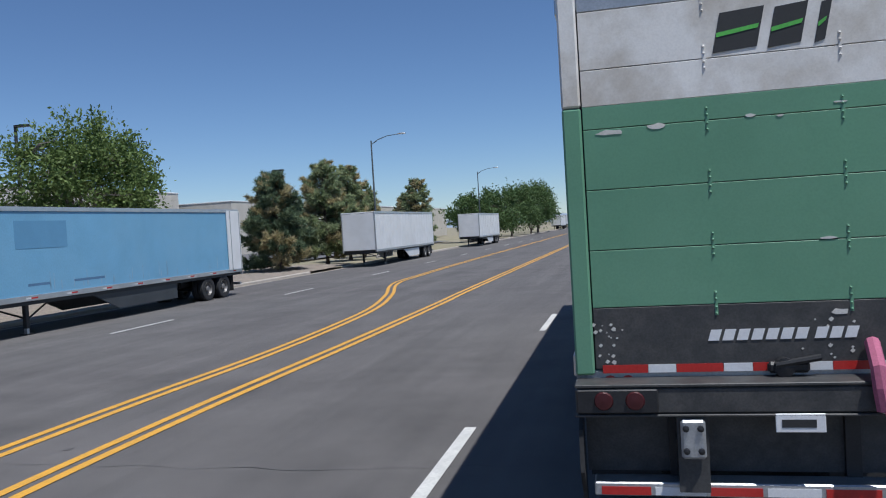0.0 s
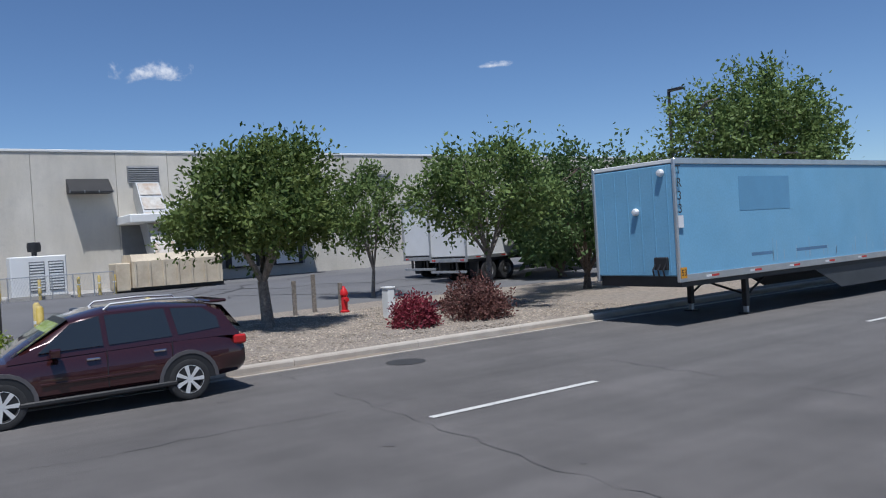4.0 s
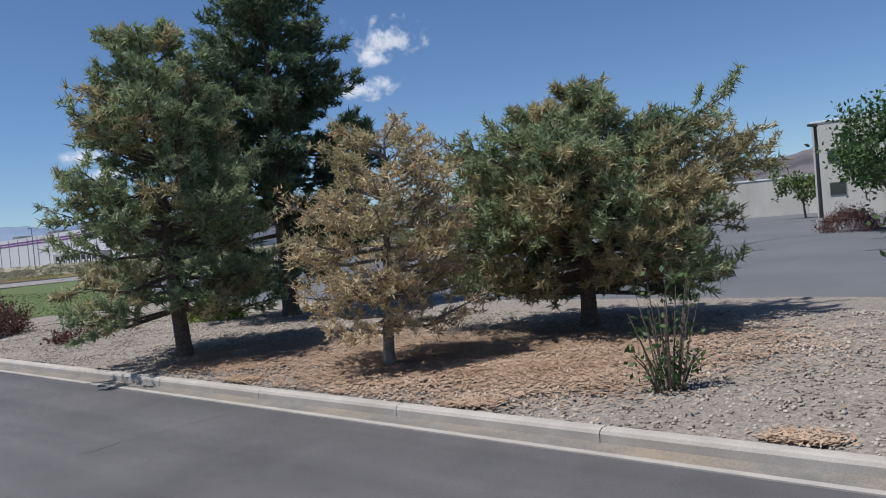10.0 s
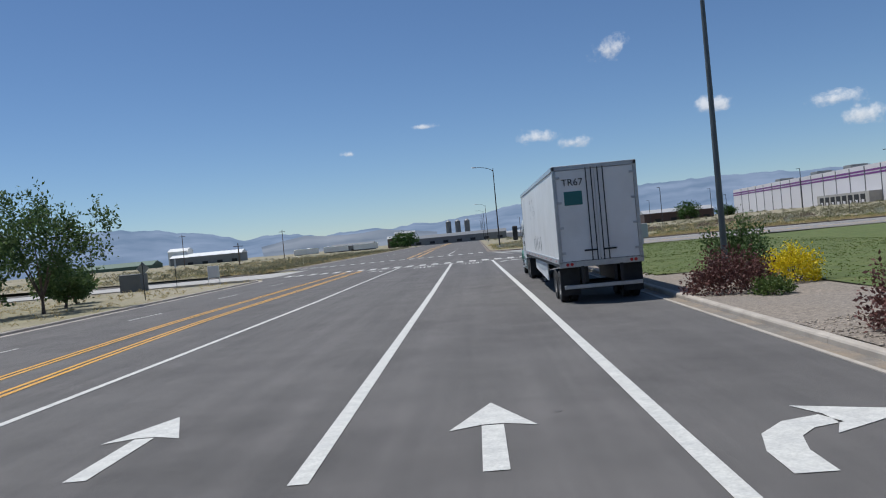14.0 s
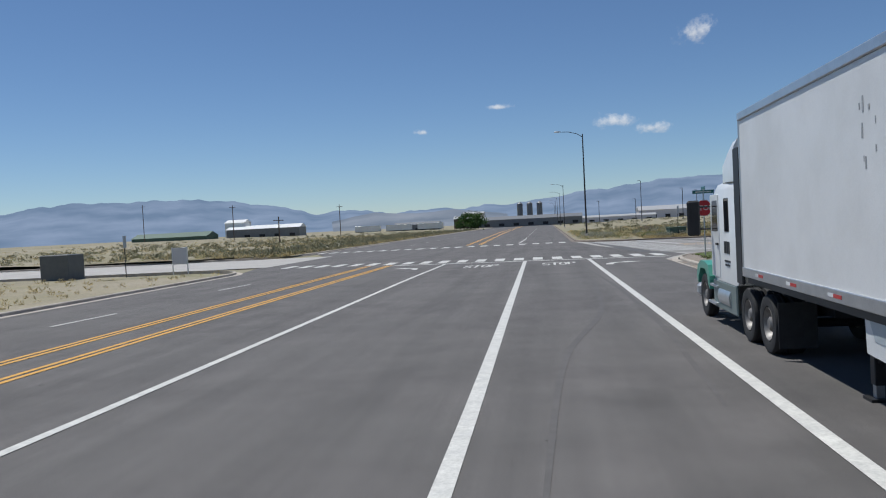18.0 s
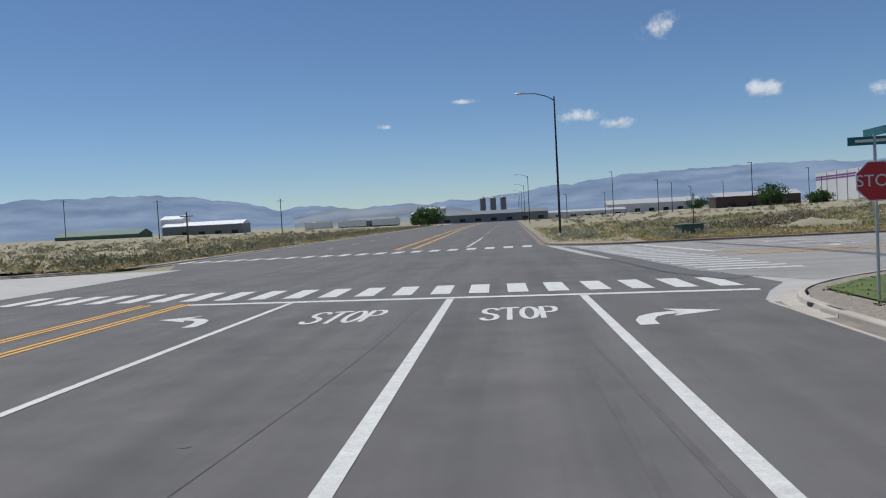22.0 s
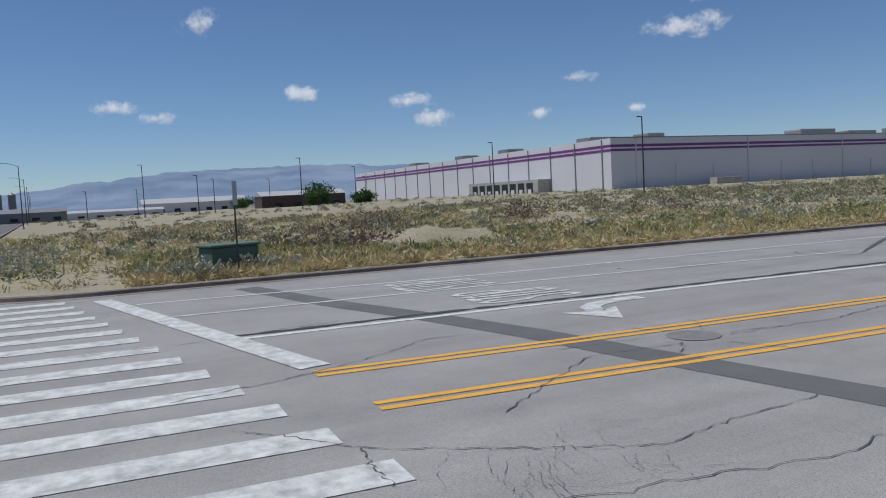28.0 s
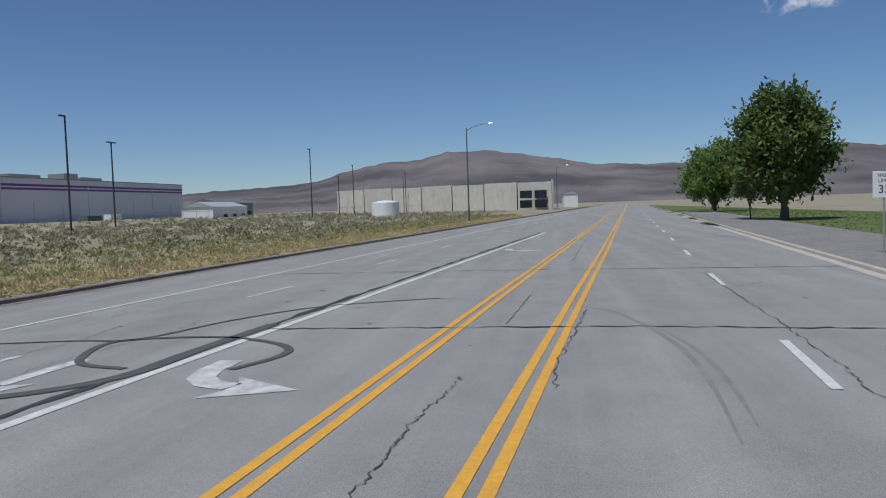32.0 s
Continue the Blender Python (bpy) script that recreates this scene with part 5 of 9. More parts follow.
scatter("dry_grass", "dry tan grass on the street corner", fill(2600, -60, -11.5, -190, -117, 0.15, 0.38, corner_ok), LF_DRY, 0.8, 18, 4, "grass", 1.1, 0.1)
scatter("green_scrub", "green scrub on the street corner", fill(900, -70, -11.5, -175, -117, 0.2, 0.45, corner_ok), LF_GRASS, 0.5, 34, 5, squash=1.0, wd=0.1)
LF_SAGEP = leaf_mat("leaf_sage_pale", (0.2, 0.205, 0.15), (0.5, 0.49, 0.37), 0.1)
scatter("sagebrush", "pale sagebrush clumps round a utility cabinet", [(-19.95, -119.8, 0.15, 0.7), (-19.3, -120.6, 0.15, 0.6), (-22.3, -120.9, 0.15, 0.55), (-23.2, -121.0, 0.15, 0.45), (-24.6, -121.6, 0.15, 0.45), (-18.4, -121.0, 0.15, 0.55)], LF_SAGEP, 0.2, 420, 15)
scatter("sagebrush", "pale sagebrush clumps at the street corner", [(-12.6 - 0.9 * (k % 4) - 0.35 * (k % 3), -127.6 - 1.05 * k, 0.16, 0.4 + 0.13 * (k % 3)) for k in range(22)] + fill(60, -75, -18, -150, -119, 0.45, 0.8, lambda x, y: sw_ok(x, y, 1.5)), LF_SAGEP, 0.22, 170, 27, squash=0.7)
scatter("sagebrush", "sagebrush on the land across the road", fill(1100, 18.5, 140, -330, -114, 0.3, 0.7, lambda x, y: True, rise, 18.5) + fill(420, 18.3, 25, -300, -116, 0.4, 0.8, lambda x, y: True), LF_SAGE, 0.3, 56, 6)
scatter("green_scrub", "green scrub on the land across the road", fill(420, 19, 90, -260, -114, 0.25, 0.55, lambda x, y: True, rise, 18.5), LF_GRASS, 0.5, 30, 16, squash=0.9, wd=0.12)
scatter("dry_grass", "dry tan grass on the land across the road", fill(2600, 18.3, 130, -260, -113, 0.2, 0.45, lambda x, y: True, rise, 18.3), LF_DRY, 0.8, 16, 8, "grass", 1.0, 0.1)
scatter("dry_grass", "dry grass in a sandy corner plot", fill(500, 12, 40, -86, -40, 0.12, 0.3, lambda x, y: x > 12, lambda x, y: 0.13), LF_DRY, 0.8, 14, 9, "grass", 1.0, 0.1)
scatter("lawn_grass", "short green lawn grass", fill(12000, -32, KW - 0.3, -90, -33.5, 0.05, 0.08, lambda x, y: x < -15.9 and y > corner_y(x) + 1.0 and not (y > -46 and x > -19.4), lambda x, y: 0.17), LF_LAWN, 1.0, 7, 10, "grass", 0.5)
scatter("lawn_grass", "mown green grass beside the road", fill(9000, -190, -62, -86, -64, 0.04, 0.1, lambda x, y: nw_in(x, y) and y > -84, lambda x, y: 0.15), LF_LAWN, 1.0, 7, 12, "grass", 0.7)
scatter("sagebrush", "sagebrush north of the purple striped warehouse", fill(520, -330, -60, -225, -150, 0.45, 0.9, patchy), LF_SAGE, 0.3, 50, 13)


scatter("sagebrush", "broad old sagebrush clumps on sandy ground", fill(300, -150, -14, -190, -118, 0.5, 1.05, lambda x, y: sw_ok(x, y, 7.0)), LF_SAGE, 0.22, 130, 21, squash=0.62)
scatter("sagebrush", "sagebrush between the road and the great hall", fill(1100, -260, -70, -166, -112, 0.4, 0.9, lambda x, y: sw_ok(x, y, 6)), LF_SAGE, 0.28, 42, 22, squash=0.7)
scatter("dry_grass", "dry tan grass along the kerb", along(3000, 150, 14.3, 23, 0.15, 0.34), LF_DRY, 0.8, 16, 23, "grass", 1.0, 0.09)
scatter("sagebrush", "large sagebrush clumps across the road", fill(420, 19, 110, -230, -114, 0.5, 0.95, lambda x, y: True, rise, 19), LF_SAGE, 0.28, 60, 24, squash=0.7)


def stones(name, label, n, x0, x1, y0, y1, r0, r1, material, seed):
    rng = np.random.default_rng(seed)
    base = np.array([(1, 0, 0), (-1, 0, 0), (0, 1, 0), (0, -1, 0), (0, 0, 1), (0, 0, -1)], float)
    tri = np.array([(0, 2, 4), (2, 1, 4), (1, 3, 4), (3, 0, 4), (2, 0, 5), (1, 2, 5), (3, 1, 5), (0, 3, 5)])
    X, Y = rng.uniform(x0, x1, n), rng.uniform(y0, y1, n)
    Zs = np.array([strip_h(a, b) for a, b in zip(X, Y)])
    s = rng.uniform(r0, r1, n)[:, None, None] * rng.uniform(0.6, 1.3, (n, 1, 3)) * np.array([1, 1, 0.65])
    a = rng.uniform(0, 6.28, n)
    v = base[None] * s * rng.uniform(0.75, 1.2, (n, 6, 1))
    c, d = np.cos(a)[:, None], np.sin(a)[:, None]
    vx, vy = v[:, :, 0] * c - v[:, :, 1] * d, v[:, :, 0] * d + v[:, :, 1] * c
    v = np.stack([vx + X[:, None], vy + Y[:, None], v[:, :, 2] + Zs[:, None] + r0 * 0.2], -1).reshape(-1, 3)
    f = (tri[None] + (np.arange(n) * 6)[:, None, None]).reshape(-1, 3)
    tagged(new(name, fast_mesh(name, v, f, material)), label, "gravel", kind="stuff")


stones("gravel", "loose grey and tan gravel stones", 40000, -24, KW - 0.2, -30, 25, 0.015, 0.046, M_STONE, 4)
def litter(n, spots, seed):
    """Dry needles strewn in blotches under the pines."""
    rng = np.random.default_rng(seed)
    P = []
    for cx, cy, rr in spots:
        k = int(n / len(spots))
        P.append(np.stack([cx + rng.normal(size=k) * rr * 0.45, cy + rng.normal(size=k) * rr * 0.5], 1))
    P = np.concatenate(P)
    P = P[P[:, 0] < KW - 0.22]
    m = len(P)
    z = np.array([strip_h(a, b) for a, b in P]) + rng.uniform(0.02, 0.06, m)
    a = rng.uniform(0, 6.283, m)
    q = rng.uniform(0.04, 0.11, m)
    d = np.stack([np.cos(a) * q, np.sin(a) * q, rng.uniform(-0.01, 0.02, m)], 1)
    b = np.stack([-np.sin(a) * 0.016, np.cos(a) * 0.016, 0 * a], 1)
    c = np.concatenate([P, z[:, None]], 1)
    v = np.stack([c - d, c + b, c + d, c - b], 1).reshape(-1, 3)
    tagged(new("needle_litter", fast_mesh("needle_litter", v, np.arange(m * 4).reshape(m, 4), M_NLITTER)), "rust-brown pine needle litter on gravel", "litter", kind="stuff")


litter(38000, ((-16.9, -8.5, 2.6), (-18.5, -10.5, 3.2), (-19.6, -6, 3.2), (-17.4, -6.2, 1.8), (-17.0, -13.0, 1.6)), 3)
litter(2500, ((-15.3, -6, 0.4), (-15.3, -2, 0.3), (-15.3, -11, 0.4), (-19.5, -14, 3)), 5)
heap = Mesh()
hn = 22
heap.v = []
for j in range(hn + 1):
    for i in range(hn + 1):
        x, y = -32.0 + 9.0 * (i / hn - 0.5), -127.5 + 8.0 * (j / hn - 0.5)
        q = max(0.0, 1 - ((x + 32.0) / 4.4) ** 2 - ((y + 127.5) / 3.9) ** 2)
        heap.v.append((x, y, rise(x, y) - 0.06 + 0.5 * q ** 0.7 + 0.4 * q * noise.noise((x * 0.9, y * 0.9, 2.0)) + 0.15 * q * noise.noise((x * 2.6, y * 2.6, 5.0))))
heap.f = [(j * (hn + 1) + i, j * (hn + 1) + i + 1, (j + 1) * (hn + 1) + i + 1, (j + 1) * (hn + 1) + i) for j in range(hn) for i in range(hn)]
structure("sand_heap", heap, M_SAND, "bare heap of pale sandy soil", "ground", smooth=True)
LF_DEADB = leaf_mat("dead_brush", (0.11, 0.082, 0.065), (0.3, 0.235, 0.19), 0.1)
scatter("dead_brush", "low heaps of dry brown brush on sandy hummocks", [(x, y, rise(x, y) - 0.1, r) for x, y, r in ((-27.4, -126.2, 1.3), (-28.8, -128.2, 1.5), (-26.6, -128.6, 1.1), (-34, -143, 1.7), (-37.5, -145, 1.4), (-30, -139, 1.3), (-46, -141, 1.5), (-52, -150, 1.9), (-27, -146, 1.4), (-64, -146, 1.5), (-41, -156, 1.8), (-22, -152, 1.3), (-58, -138, 1.1))], LF_DEADB, 0.12, 420, 21, squash=0.5)


# ---- far distance: mountains and clouds ----
def mountain(name, label, prof, r0, r1, base, haze_glow, rough, seed):
    """A ridge by bearing: knots of (degrees to the left of +y, elevation in degrees), with worn relief on its slope and
    distance haze put in as glow.
    """
    m = bpy.data.materials.new(name)
    m.use_nodes = True
    nt = m.node_tree
    N, L = nt.nodes, nt.links
    bs = N["Principled BSDF"]
    geo = N.new("ShaderNodeNewGeometry")
    n1 = N.new("ShaderNodeTexNoise")
    n1.inputs["Scale"].default_value = 0.004
    n1.inputs["Detail"].default_value = 8
    L.new(geo.outputs["Position"], n1.inputs["Vector"])
    cr = N.new("ShaderNodeValToRGB")
    cr.color_ramp.elements[0].position, cr.color_ramp.elements[1].position = 0.35, 0.66
    cr.color_ramp.elements[0].color = (*base, 1)
    cr.color_ramp.elements[1].color = (*[min(1, c * 2.9) for c in base], 1)
    L.new(n1.outputs["Fac"], cr.inputs[0])
    L.new(cr.outputs[0], bs.inputs["Base Color"])
    bs.inputs["Roughness"].default_value = 0.95
    bs.inputs["Specular IOR Level"].default_value = 0.0
    # Haze of the distance is put into the slopes as an even bluish glow.
    bs.inputs["Emission Color"].default_value = (*haze_glow, 1)
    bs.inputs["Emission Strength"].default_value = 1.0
    b = np.array([p[0] for p in prof], float)
    e = np.array([p[1] for p in prof], float)
    az = np.arange(b[0], b[-1], 0.22)
    el = np.interp(az, b, e)
    rings = 12
    v = []
    for i, (a, q) in enumerate(zip(az, el)):
        for k in range(rings):
            t = k / (rings - 1)
            r = r0 + (r1 - r0) * t
            q2 = q + rough * 0.5 * (noise.noise((a * 0.55, seed, 0)) + 0.5 * noise.noise((a * 1.7, seed, 3)))
            z = (r1 * math.tan(radians(max(0.05, q2)))) * t ** 1.15
            z += rough * 60 * t * (1 - t) * noise.noise((a * 1.1, t * 3.0, seed)) + rough * 30 * t * (1 - t) * noise.noise((a * 3.1, t * 6.0, seed + 5))
            v.append((-math.sin(radians(a)) * r - 15, math.cos(radians(a)) * r - 60, z - (12 if k == 0 else 0)))
    n = len(az)
    f = np.array([(i * rings + k, (i + 1) * rings + k, (i + 1) * rings + k + 1, i * rings + k + 1) for i in range(n - 1) for k in range(rings - 1)])
    me = fast_mesh(name, np.array(v), f, m)
    me.polygons.foreach_set("use_smooth", [True] * len(me.polygons))
    return tagged(new(name, me), label, "mountain", kind="structure")


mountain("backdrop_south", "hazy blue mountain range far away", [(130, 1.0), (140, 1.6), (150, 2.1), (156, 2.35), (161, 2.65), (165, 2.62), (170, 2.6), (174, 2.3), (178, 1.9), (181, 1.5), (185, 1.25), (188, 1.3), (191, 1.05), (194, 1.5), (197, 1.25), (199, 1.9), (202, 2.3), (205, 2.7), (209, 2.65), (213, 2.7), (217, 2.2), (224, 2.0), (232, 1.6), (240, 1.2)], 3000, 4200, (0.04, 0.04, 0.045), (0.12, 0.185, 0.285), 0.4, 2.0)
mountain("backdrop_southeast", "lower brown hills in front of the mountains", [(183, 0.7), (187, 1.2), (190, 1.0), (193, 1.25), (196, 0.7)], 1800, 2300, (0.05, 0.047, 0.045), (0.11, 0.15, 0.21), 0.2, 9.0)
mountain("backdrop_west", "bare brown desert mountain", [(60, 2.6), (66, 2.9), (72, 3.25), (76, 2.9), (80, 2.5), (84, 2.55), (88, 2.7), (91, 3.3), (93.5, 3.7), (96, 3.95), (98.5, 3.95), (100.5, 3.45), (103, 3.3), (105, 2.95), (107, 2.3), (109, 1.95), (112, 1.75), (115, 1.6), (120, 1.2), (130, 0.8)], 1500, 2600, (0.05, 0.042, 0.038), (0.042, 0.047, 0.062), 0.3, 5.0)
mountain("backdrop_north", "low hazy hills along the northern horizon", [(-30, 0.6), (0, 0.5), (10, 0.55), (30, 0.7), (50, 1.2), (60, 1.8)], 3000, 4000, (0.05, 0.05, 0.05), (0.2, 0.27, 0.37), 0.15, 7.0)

M_CLOUD = bpy.data.materials.new("cloud")
M_CLOUD.use_nodes = True
cn = M_CLOUD.node_tree
cn.nodes.remove(cn.nodes["Principled BSDF"])


def cnode(kind, **sockets):
    nd = cn.nodes.new(kind)
    for key, val in sockets.items():
        sock = nd.inputs[int(key[1:])]
        if isinstance(val, bpy.types.NodeSocket):
            cn.links.new(val, sock)
        else:
            sock.default_value = val
    return nd


def cmath(op, a, b=0.0):
    nd = cnode("ShaderNodeMath", s0=a, s1=b)
    nd.operation = op
    return nd.outputs[0]


# Vapour thins out from the middle of the puff, torn by two noises; sunlit white and a greyer shaded underside are put
# into its glow.
c_at = cn.nodes.new("ShaderNodeUVMap").outputs[0]
c_xyz = cnode("ShaderNodeSeparateXYZ", s0=c_at)
c_far = cmath("SUBTRACT", 1.0, cmath("POWER", cmath("ADD", cmath("POWER", cmath("ABSOLUTE", c_xyz.outputs[0]), 2.0), cmath("POWER", cmath("ABSOLUTE", c_xyz.outputs[1]), 2.0)), 0.5))
c_world = cn.nodes.new("ShaderNodeNewGeometry").outputs["Position"]
c_big = cnode("ShaderNodeTexNoise", s0=c_world, s2=0.0125, s3=5.0, s4=0.6)
c_sum = cmath("ADD", c_far, cmath("MULTIPLY", cmath("SUBTRACT", c_big.outputs["Fac"], 0.55), 2.6))
c_dense = cnode("ShaderNodeMapRange", s0=c_sum, s1=0.0, s2=0.95, s3=0.0, s4=0.72)
c_dense.interpolation_type = "SMOOTHSTEP"
c_shading = cnode("ShaderNodeMapRange", s0=cmath("ADD", c_xyz.outputs[1], cmath("MULTIPLY", c_big.outputs["Fac"], 1.2)), s1=-0.3, s2=1.0, s3=0.6, s4=0.85)
c_glow = cnode("ShaderNodeEmission", s1=c_shading.outputs[0])
c_glow.inputs[0].default_value = (0.99, 0.97, 0.96, 1)
c_mix = cnode("ShaderNodeMixShader", s0=c_dense.outputs[0], s1=cn.nodes.new("ShaderNodeBsdfTransparent").outputs[0], s2=c_glow.outputs[0])
cn.links.new(c_mix.outputs[0], cn.nodes["Material Output"].inputs[0])


def cloud(yaw, el, wdeg, hdeg, dist=3600.0):
    """A small fair-weather cloud in the far sky: a bulging sheet of vapour with torn edges."""
    m = bmesh.new()
    lay = m.loops.layers.uv.new("UVMap")
    nu, nv = 16, 8
    grid = [[m.verts.new((i / nu * 2 - 1, 0.3 * (1 - (i / nu * 2 - 1) ** 2) * (1 - (j / nv * 2 - 1) ** 2), j / nv * 2 - 1)) for i in range(nu + 1)] for j in range(nv + 1)]
    for j in range(nv):
        for i in range(nu):
            fc = m.faces.new((grid[j][i], grid[j][i + 1], grid[j + 1][i + 1], grid[j + 1][i]))
            for lp in fc.loops:
                lp[lay].uv = (lp.vert.co.x, lp.vert.co.z)
    me = bpy.data.meshes.new("cloud")
    m.to_mesh(me)
    m.free()
    me.materials.append(M_CLOUD)
    ob = tagged(new("cloud", me), "small white fair-weather cloud", "cloud", "clouds", "structure")
    e = radians(el)
    k = dist * math.tan(radians(1)) * 0.78
    p = Vector((-math.sin(radians(yaw)) * math.cos(e), math.cos(radians(yaw)) * math.cos(e), math.sin(e))) * dist
    ob.matrix_world = Matrix.Translation(p + Vector((-10, -60, 0))) @ pose(0, 0, 0, 0, 0, yaw) @ Matrix.Diagonal((k * wdeg, k * wdeg, k * hdeg, 1))


for c in (((73.8, 12.5, 3.5, 1.1), (49.9, 12.17, 2.03, 0.32), (132.9, 14.2, 4.86, 2.03), (133.8, 12.66, 2.23, 1.13), (135.3, 10.7, 4.4, 1.4), (169.1, 12.48, 2.2, 1.4), (162.3, 7.7, 2.2, 0.89), (154.6, 6.85, 3.24, 0.89), (153.4, 5.67, 2.43, 1.05), (174.7, 6.9, 2.3, 0.9), (172.1, 6.25, 2.2, 0.65), (183, 8.45, 1.38, 0.36), (188.8, 6.9, 1.13, 0.32), (142.7, 7.89, 2.67, 0.65), (145.6, 5.52, 1.38, 0.65), (138.7, 5.42, 1.13, 0.57))):
    cloud(*c)


# ---- warehouse beside the lot ----
before_lot = set(scene.objects)
WX = -55.0


def panel_wall(name, label, x, ys, z0, z1, material, cap=True):
    """A tilt-up wall facing the road, of single panels with joints between."""
    ob = thing(name, label, "building")
    for a, b in zip(ys, ys[1:]):
        part("wall_panel", Mesh().box(x - 0.3, x, a + 0.01, b - 0.01, z0, z1, 0.01), M_WALLC, ob)
    part("joint_backing", Mesh().box(x - 40, x - 0.31, ys[0] + 0.3, ys[-1] - 0.3, z0, z1 - 0.05), M_WALLC, ob)
    if cap:
        part("coping", Mesh().box(x - 0.38, x + 0.07, ys[0] - 0.06, ys[-1] + 0.06, z1 + 0.004, z1 + 0.16, 0.02), M_WHITE, ob, "white metal coping")
        part("coping", Mesh().box(x - 40, x - 0.39, ys[0] - 0.06, ys[0] + 0.4, z1 + 0.004, z1 + 0.16, 0.02), M_WHITE, ob, "white metal coping")
    part("side_wall", Mesh().box(x - 40, x - 0.31, ys[0], ys[0] + 0.28, z0, z1), M_WALLC, ob)
    part("roof", Mesh().box(x - 39.6, x - 0.32, ys[0] + 0.3, ys[-1] - 0.3, z1 - 0.04, z1 + 0.02), M_WHITE, ob)
    return ob


wh = panel_wall("warehouse", "tall grey tilt-up concrete warehouse with white roof edge", WX, [-1.2, 4.4, 9.5, 14.6, 19.7, 23.1, 28.5, 33.8, 39, 44.3, 49.5, 55, 62, 70, 78, 86, 94, 102], 0.3, 9.5, M_WALLC)


def louver(y0, y1, z0, z1, label, awning=False):
    ob = part("louver", Mesh().box(WX + 0.002, WX + 0.05, y0, y1, z0, z1, 0.01), M_LOUV, wh, label)
    n = int((z1 - z0) / 0.14)
    for k in range(n):
        z = z0 + (k + 0.5) * (z1 - z0) / n
        part("slat", Mesh().add([(WX + 0.05, y0 + 0.04, z + 0.05), (WX + 0.05, y1 - 0.04, z + 0.05), (WX + 0.12, y1 - 0.04, z - 0.05), (WX + 0.12, y0 + 0.04, z - 0.05), (WX + 0.05, y0 + 0.04, z + 0.03), (WX + 0.05, y1 - 0.04, z + 0.03), (WX + 0.12, y1 - 0.04, z - 0.07), (WX + 0.12, y0 + 0.04, z - 0.07)], [(0, 1, 2, 3), (4, 7, 6, 5), (0, 4, 5, 1), (3, 2, 6, 7), (0, 3, 7, 4), (1, 5, 6, 2)]), M_LOUV, ob)


louver(10.15, 12.2, 6.25, 8.55, "grey metal louver")
louver(20.4, 22.5, 7.45, 8.6, "grey metal louver")
louver(38.7, 41.1, 6.9, 8.0, "grey metal louver")
aw = part("vent_hood", Mesh().prism([(WX, 7.75), (WX + 0.04, 7.75), (WX + 1.25, 6.85), (WX + 1.25, 6.75), (WX, 6.75)], 16.6, 19.2, "y"), M_DARK, wh, "dark sloping vent hood")
for k in range(4):
    y = 16.6 + 0.87 * k
    part("hood_rib", Mesh().box(WX + 1.252, WX + 1.3, y - 0.04, y + 0.04, 6.74, 6.9), M_LOUV, aw)
for y in (6.9, 24.9):
    lm = part("wall_lamp", Mesh().box(WX, WX + 0.12, y - 0.09, y + 0.09, 7.85, 8.1, 0.02), M_BLACK, wh, "black wall lamp")
    part("arm", Mesh().tube([(WX + 0.1, y, 8.0), (WX + 0.55, y, 8.1)], 0.03, 6), M_BLACK, lm)
    part("head", Mesh().box(WX + 0.5, WX + 0.8, y - 0.12, y + 0.12, 7.98, 8.08, 0.03), M_BLACK, lm)
part("roof_unit", Mesh().box(WX - 4, WX - 2.5, 2.6, 4.4, 9.52, 10.1, 0.04), M_STEEL, wh)
dr = part("door", Mesh().box(WX + 0.002, WX + 0.06, 8.2, 9.0, 0.98, 3.15, 0.01), M_APRON, wh, "pale steel door")
part("handle", Mesh().box(WX + 0.06, WX + 0.11, 8.85, 8.92, 1.9, 2.1, 0.01), M_STEEL, dr)
part("step", Mesh().box(WX + 0.002, WX + 1.0, 8.1, 9.3, 0.4, 0.95, 0.02), M_APRON, wh)
M_GREEN = mat("utility_green", (0.085, 0.14, 0.1), 0.6, var=0.1, scale=2)
M_BOLL = mat("bollard_yellow", (0.62, 0.45, 0.1), 0.6, var=0.12, scale=4, tint=(0.55, 0.5, 0.35), tscale=2)
el = part("electric_box", Mesh().box(WX + 0.002, WX + 0.5, 9.9, 11.4, 0.75, 2.15, 0.03), M_GREEN, wh, "dark green electric cabinet")
part("vent_panel", Mesh().box(WX + 0.502, WX + 0.52, 10.0, 10.6, 1.0, 1.9), M_DARK, el)
# Covered loading bay.
can = part("canopy", Mesh().box(WX + 0.002, WX + 4.0, 19.5, 33, 4.6, 5.15, 0.06), M_WHITE, wh, "white loading dock canopy")
part("recess", Mesh().box(WX + 0.004, WX + 0.03, 19.8, 33, 1.2, 4.58), M_LOUV, wh)
for y0 in (23.3, 26.8, 30.2):
    dd = part("dock_door", Mesh().box(WX + 0.032, WX + 0.3, y0, y0 + 2.5, 1.2, 4.0, 0.02), M_DARK, wh, "black dock seal")
    part("door_leaf", Mesh().box(WX + 0.302, WX + 0.33, y0 + 0.35, y0 + 2.15, 1.3, 3.5, 0.01), M_WHITE, dd)
sg = part("sign", Mesh().box(WX + 0.002, WX + 0.07, 22.7, 26.6, 5.25, 6.15, 0.01), M_WHITE, wh, "white sign with black letters")
M_INK = mat("black_ink", (0.03, 0.03, 0.03), 0.6, var=0.1)
tm = text_mesh("RECEIVING DEPARTMENT", 0.34, 0.003)
tm.materials.append(M_INK)
so = part("sign_letters", tm, None, sg)
so.matrix_basis = pose(WX + 0.08, 24.65, 5.88, 90, 0, 90)
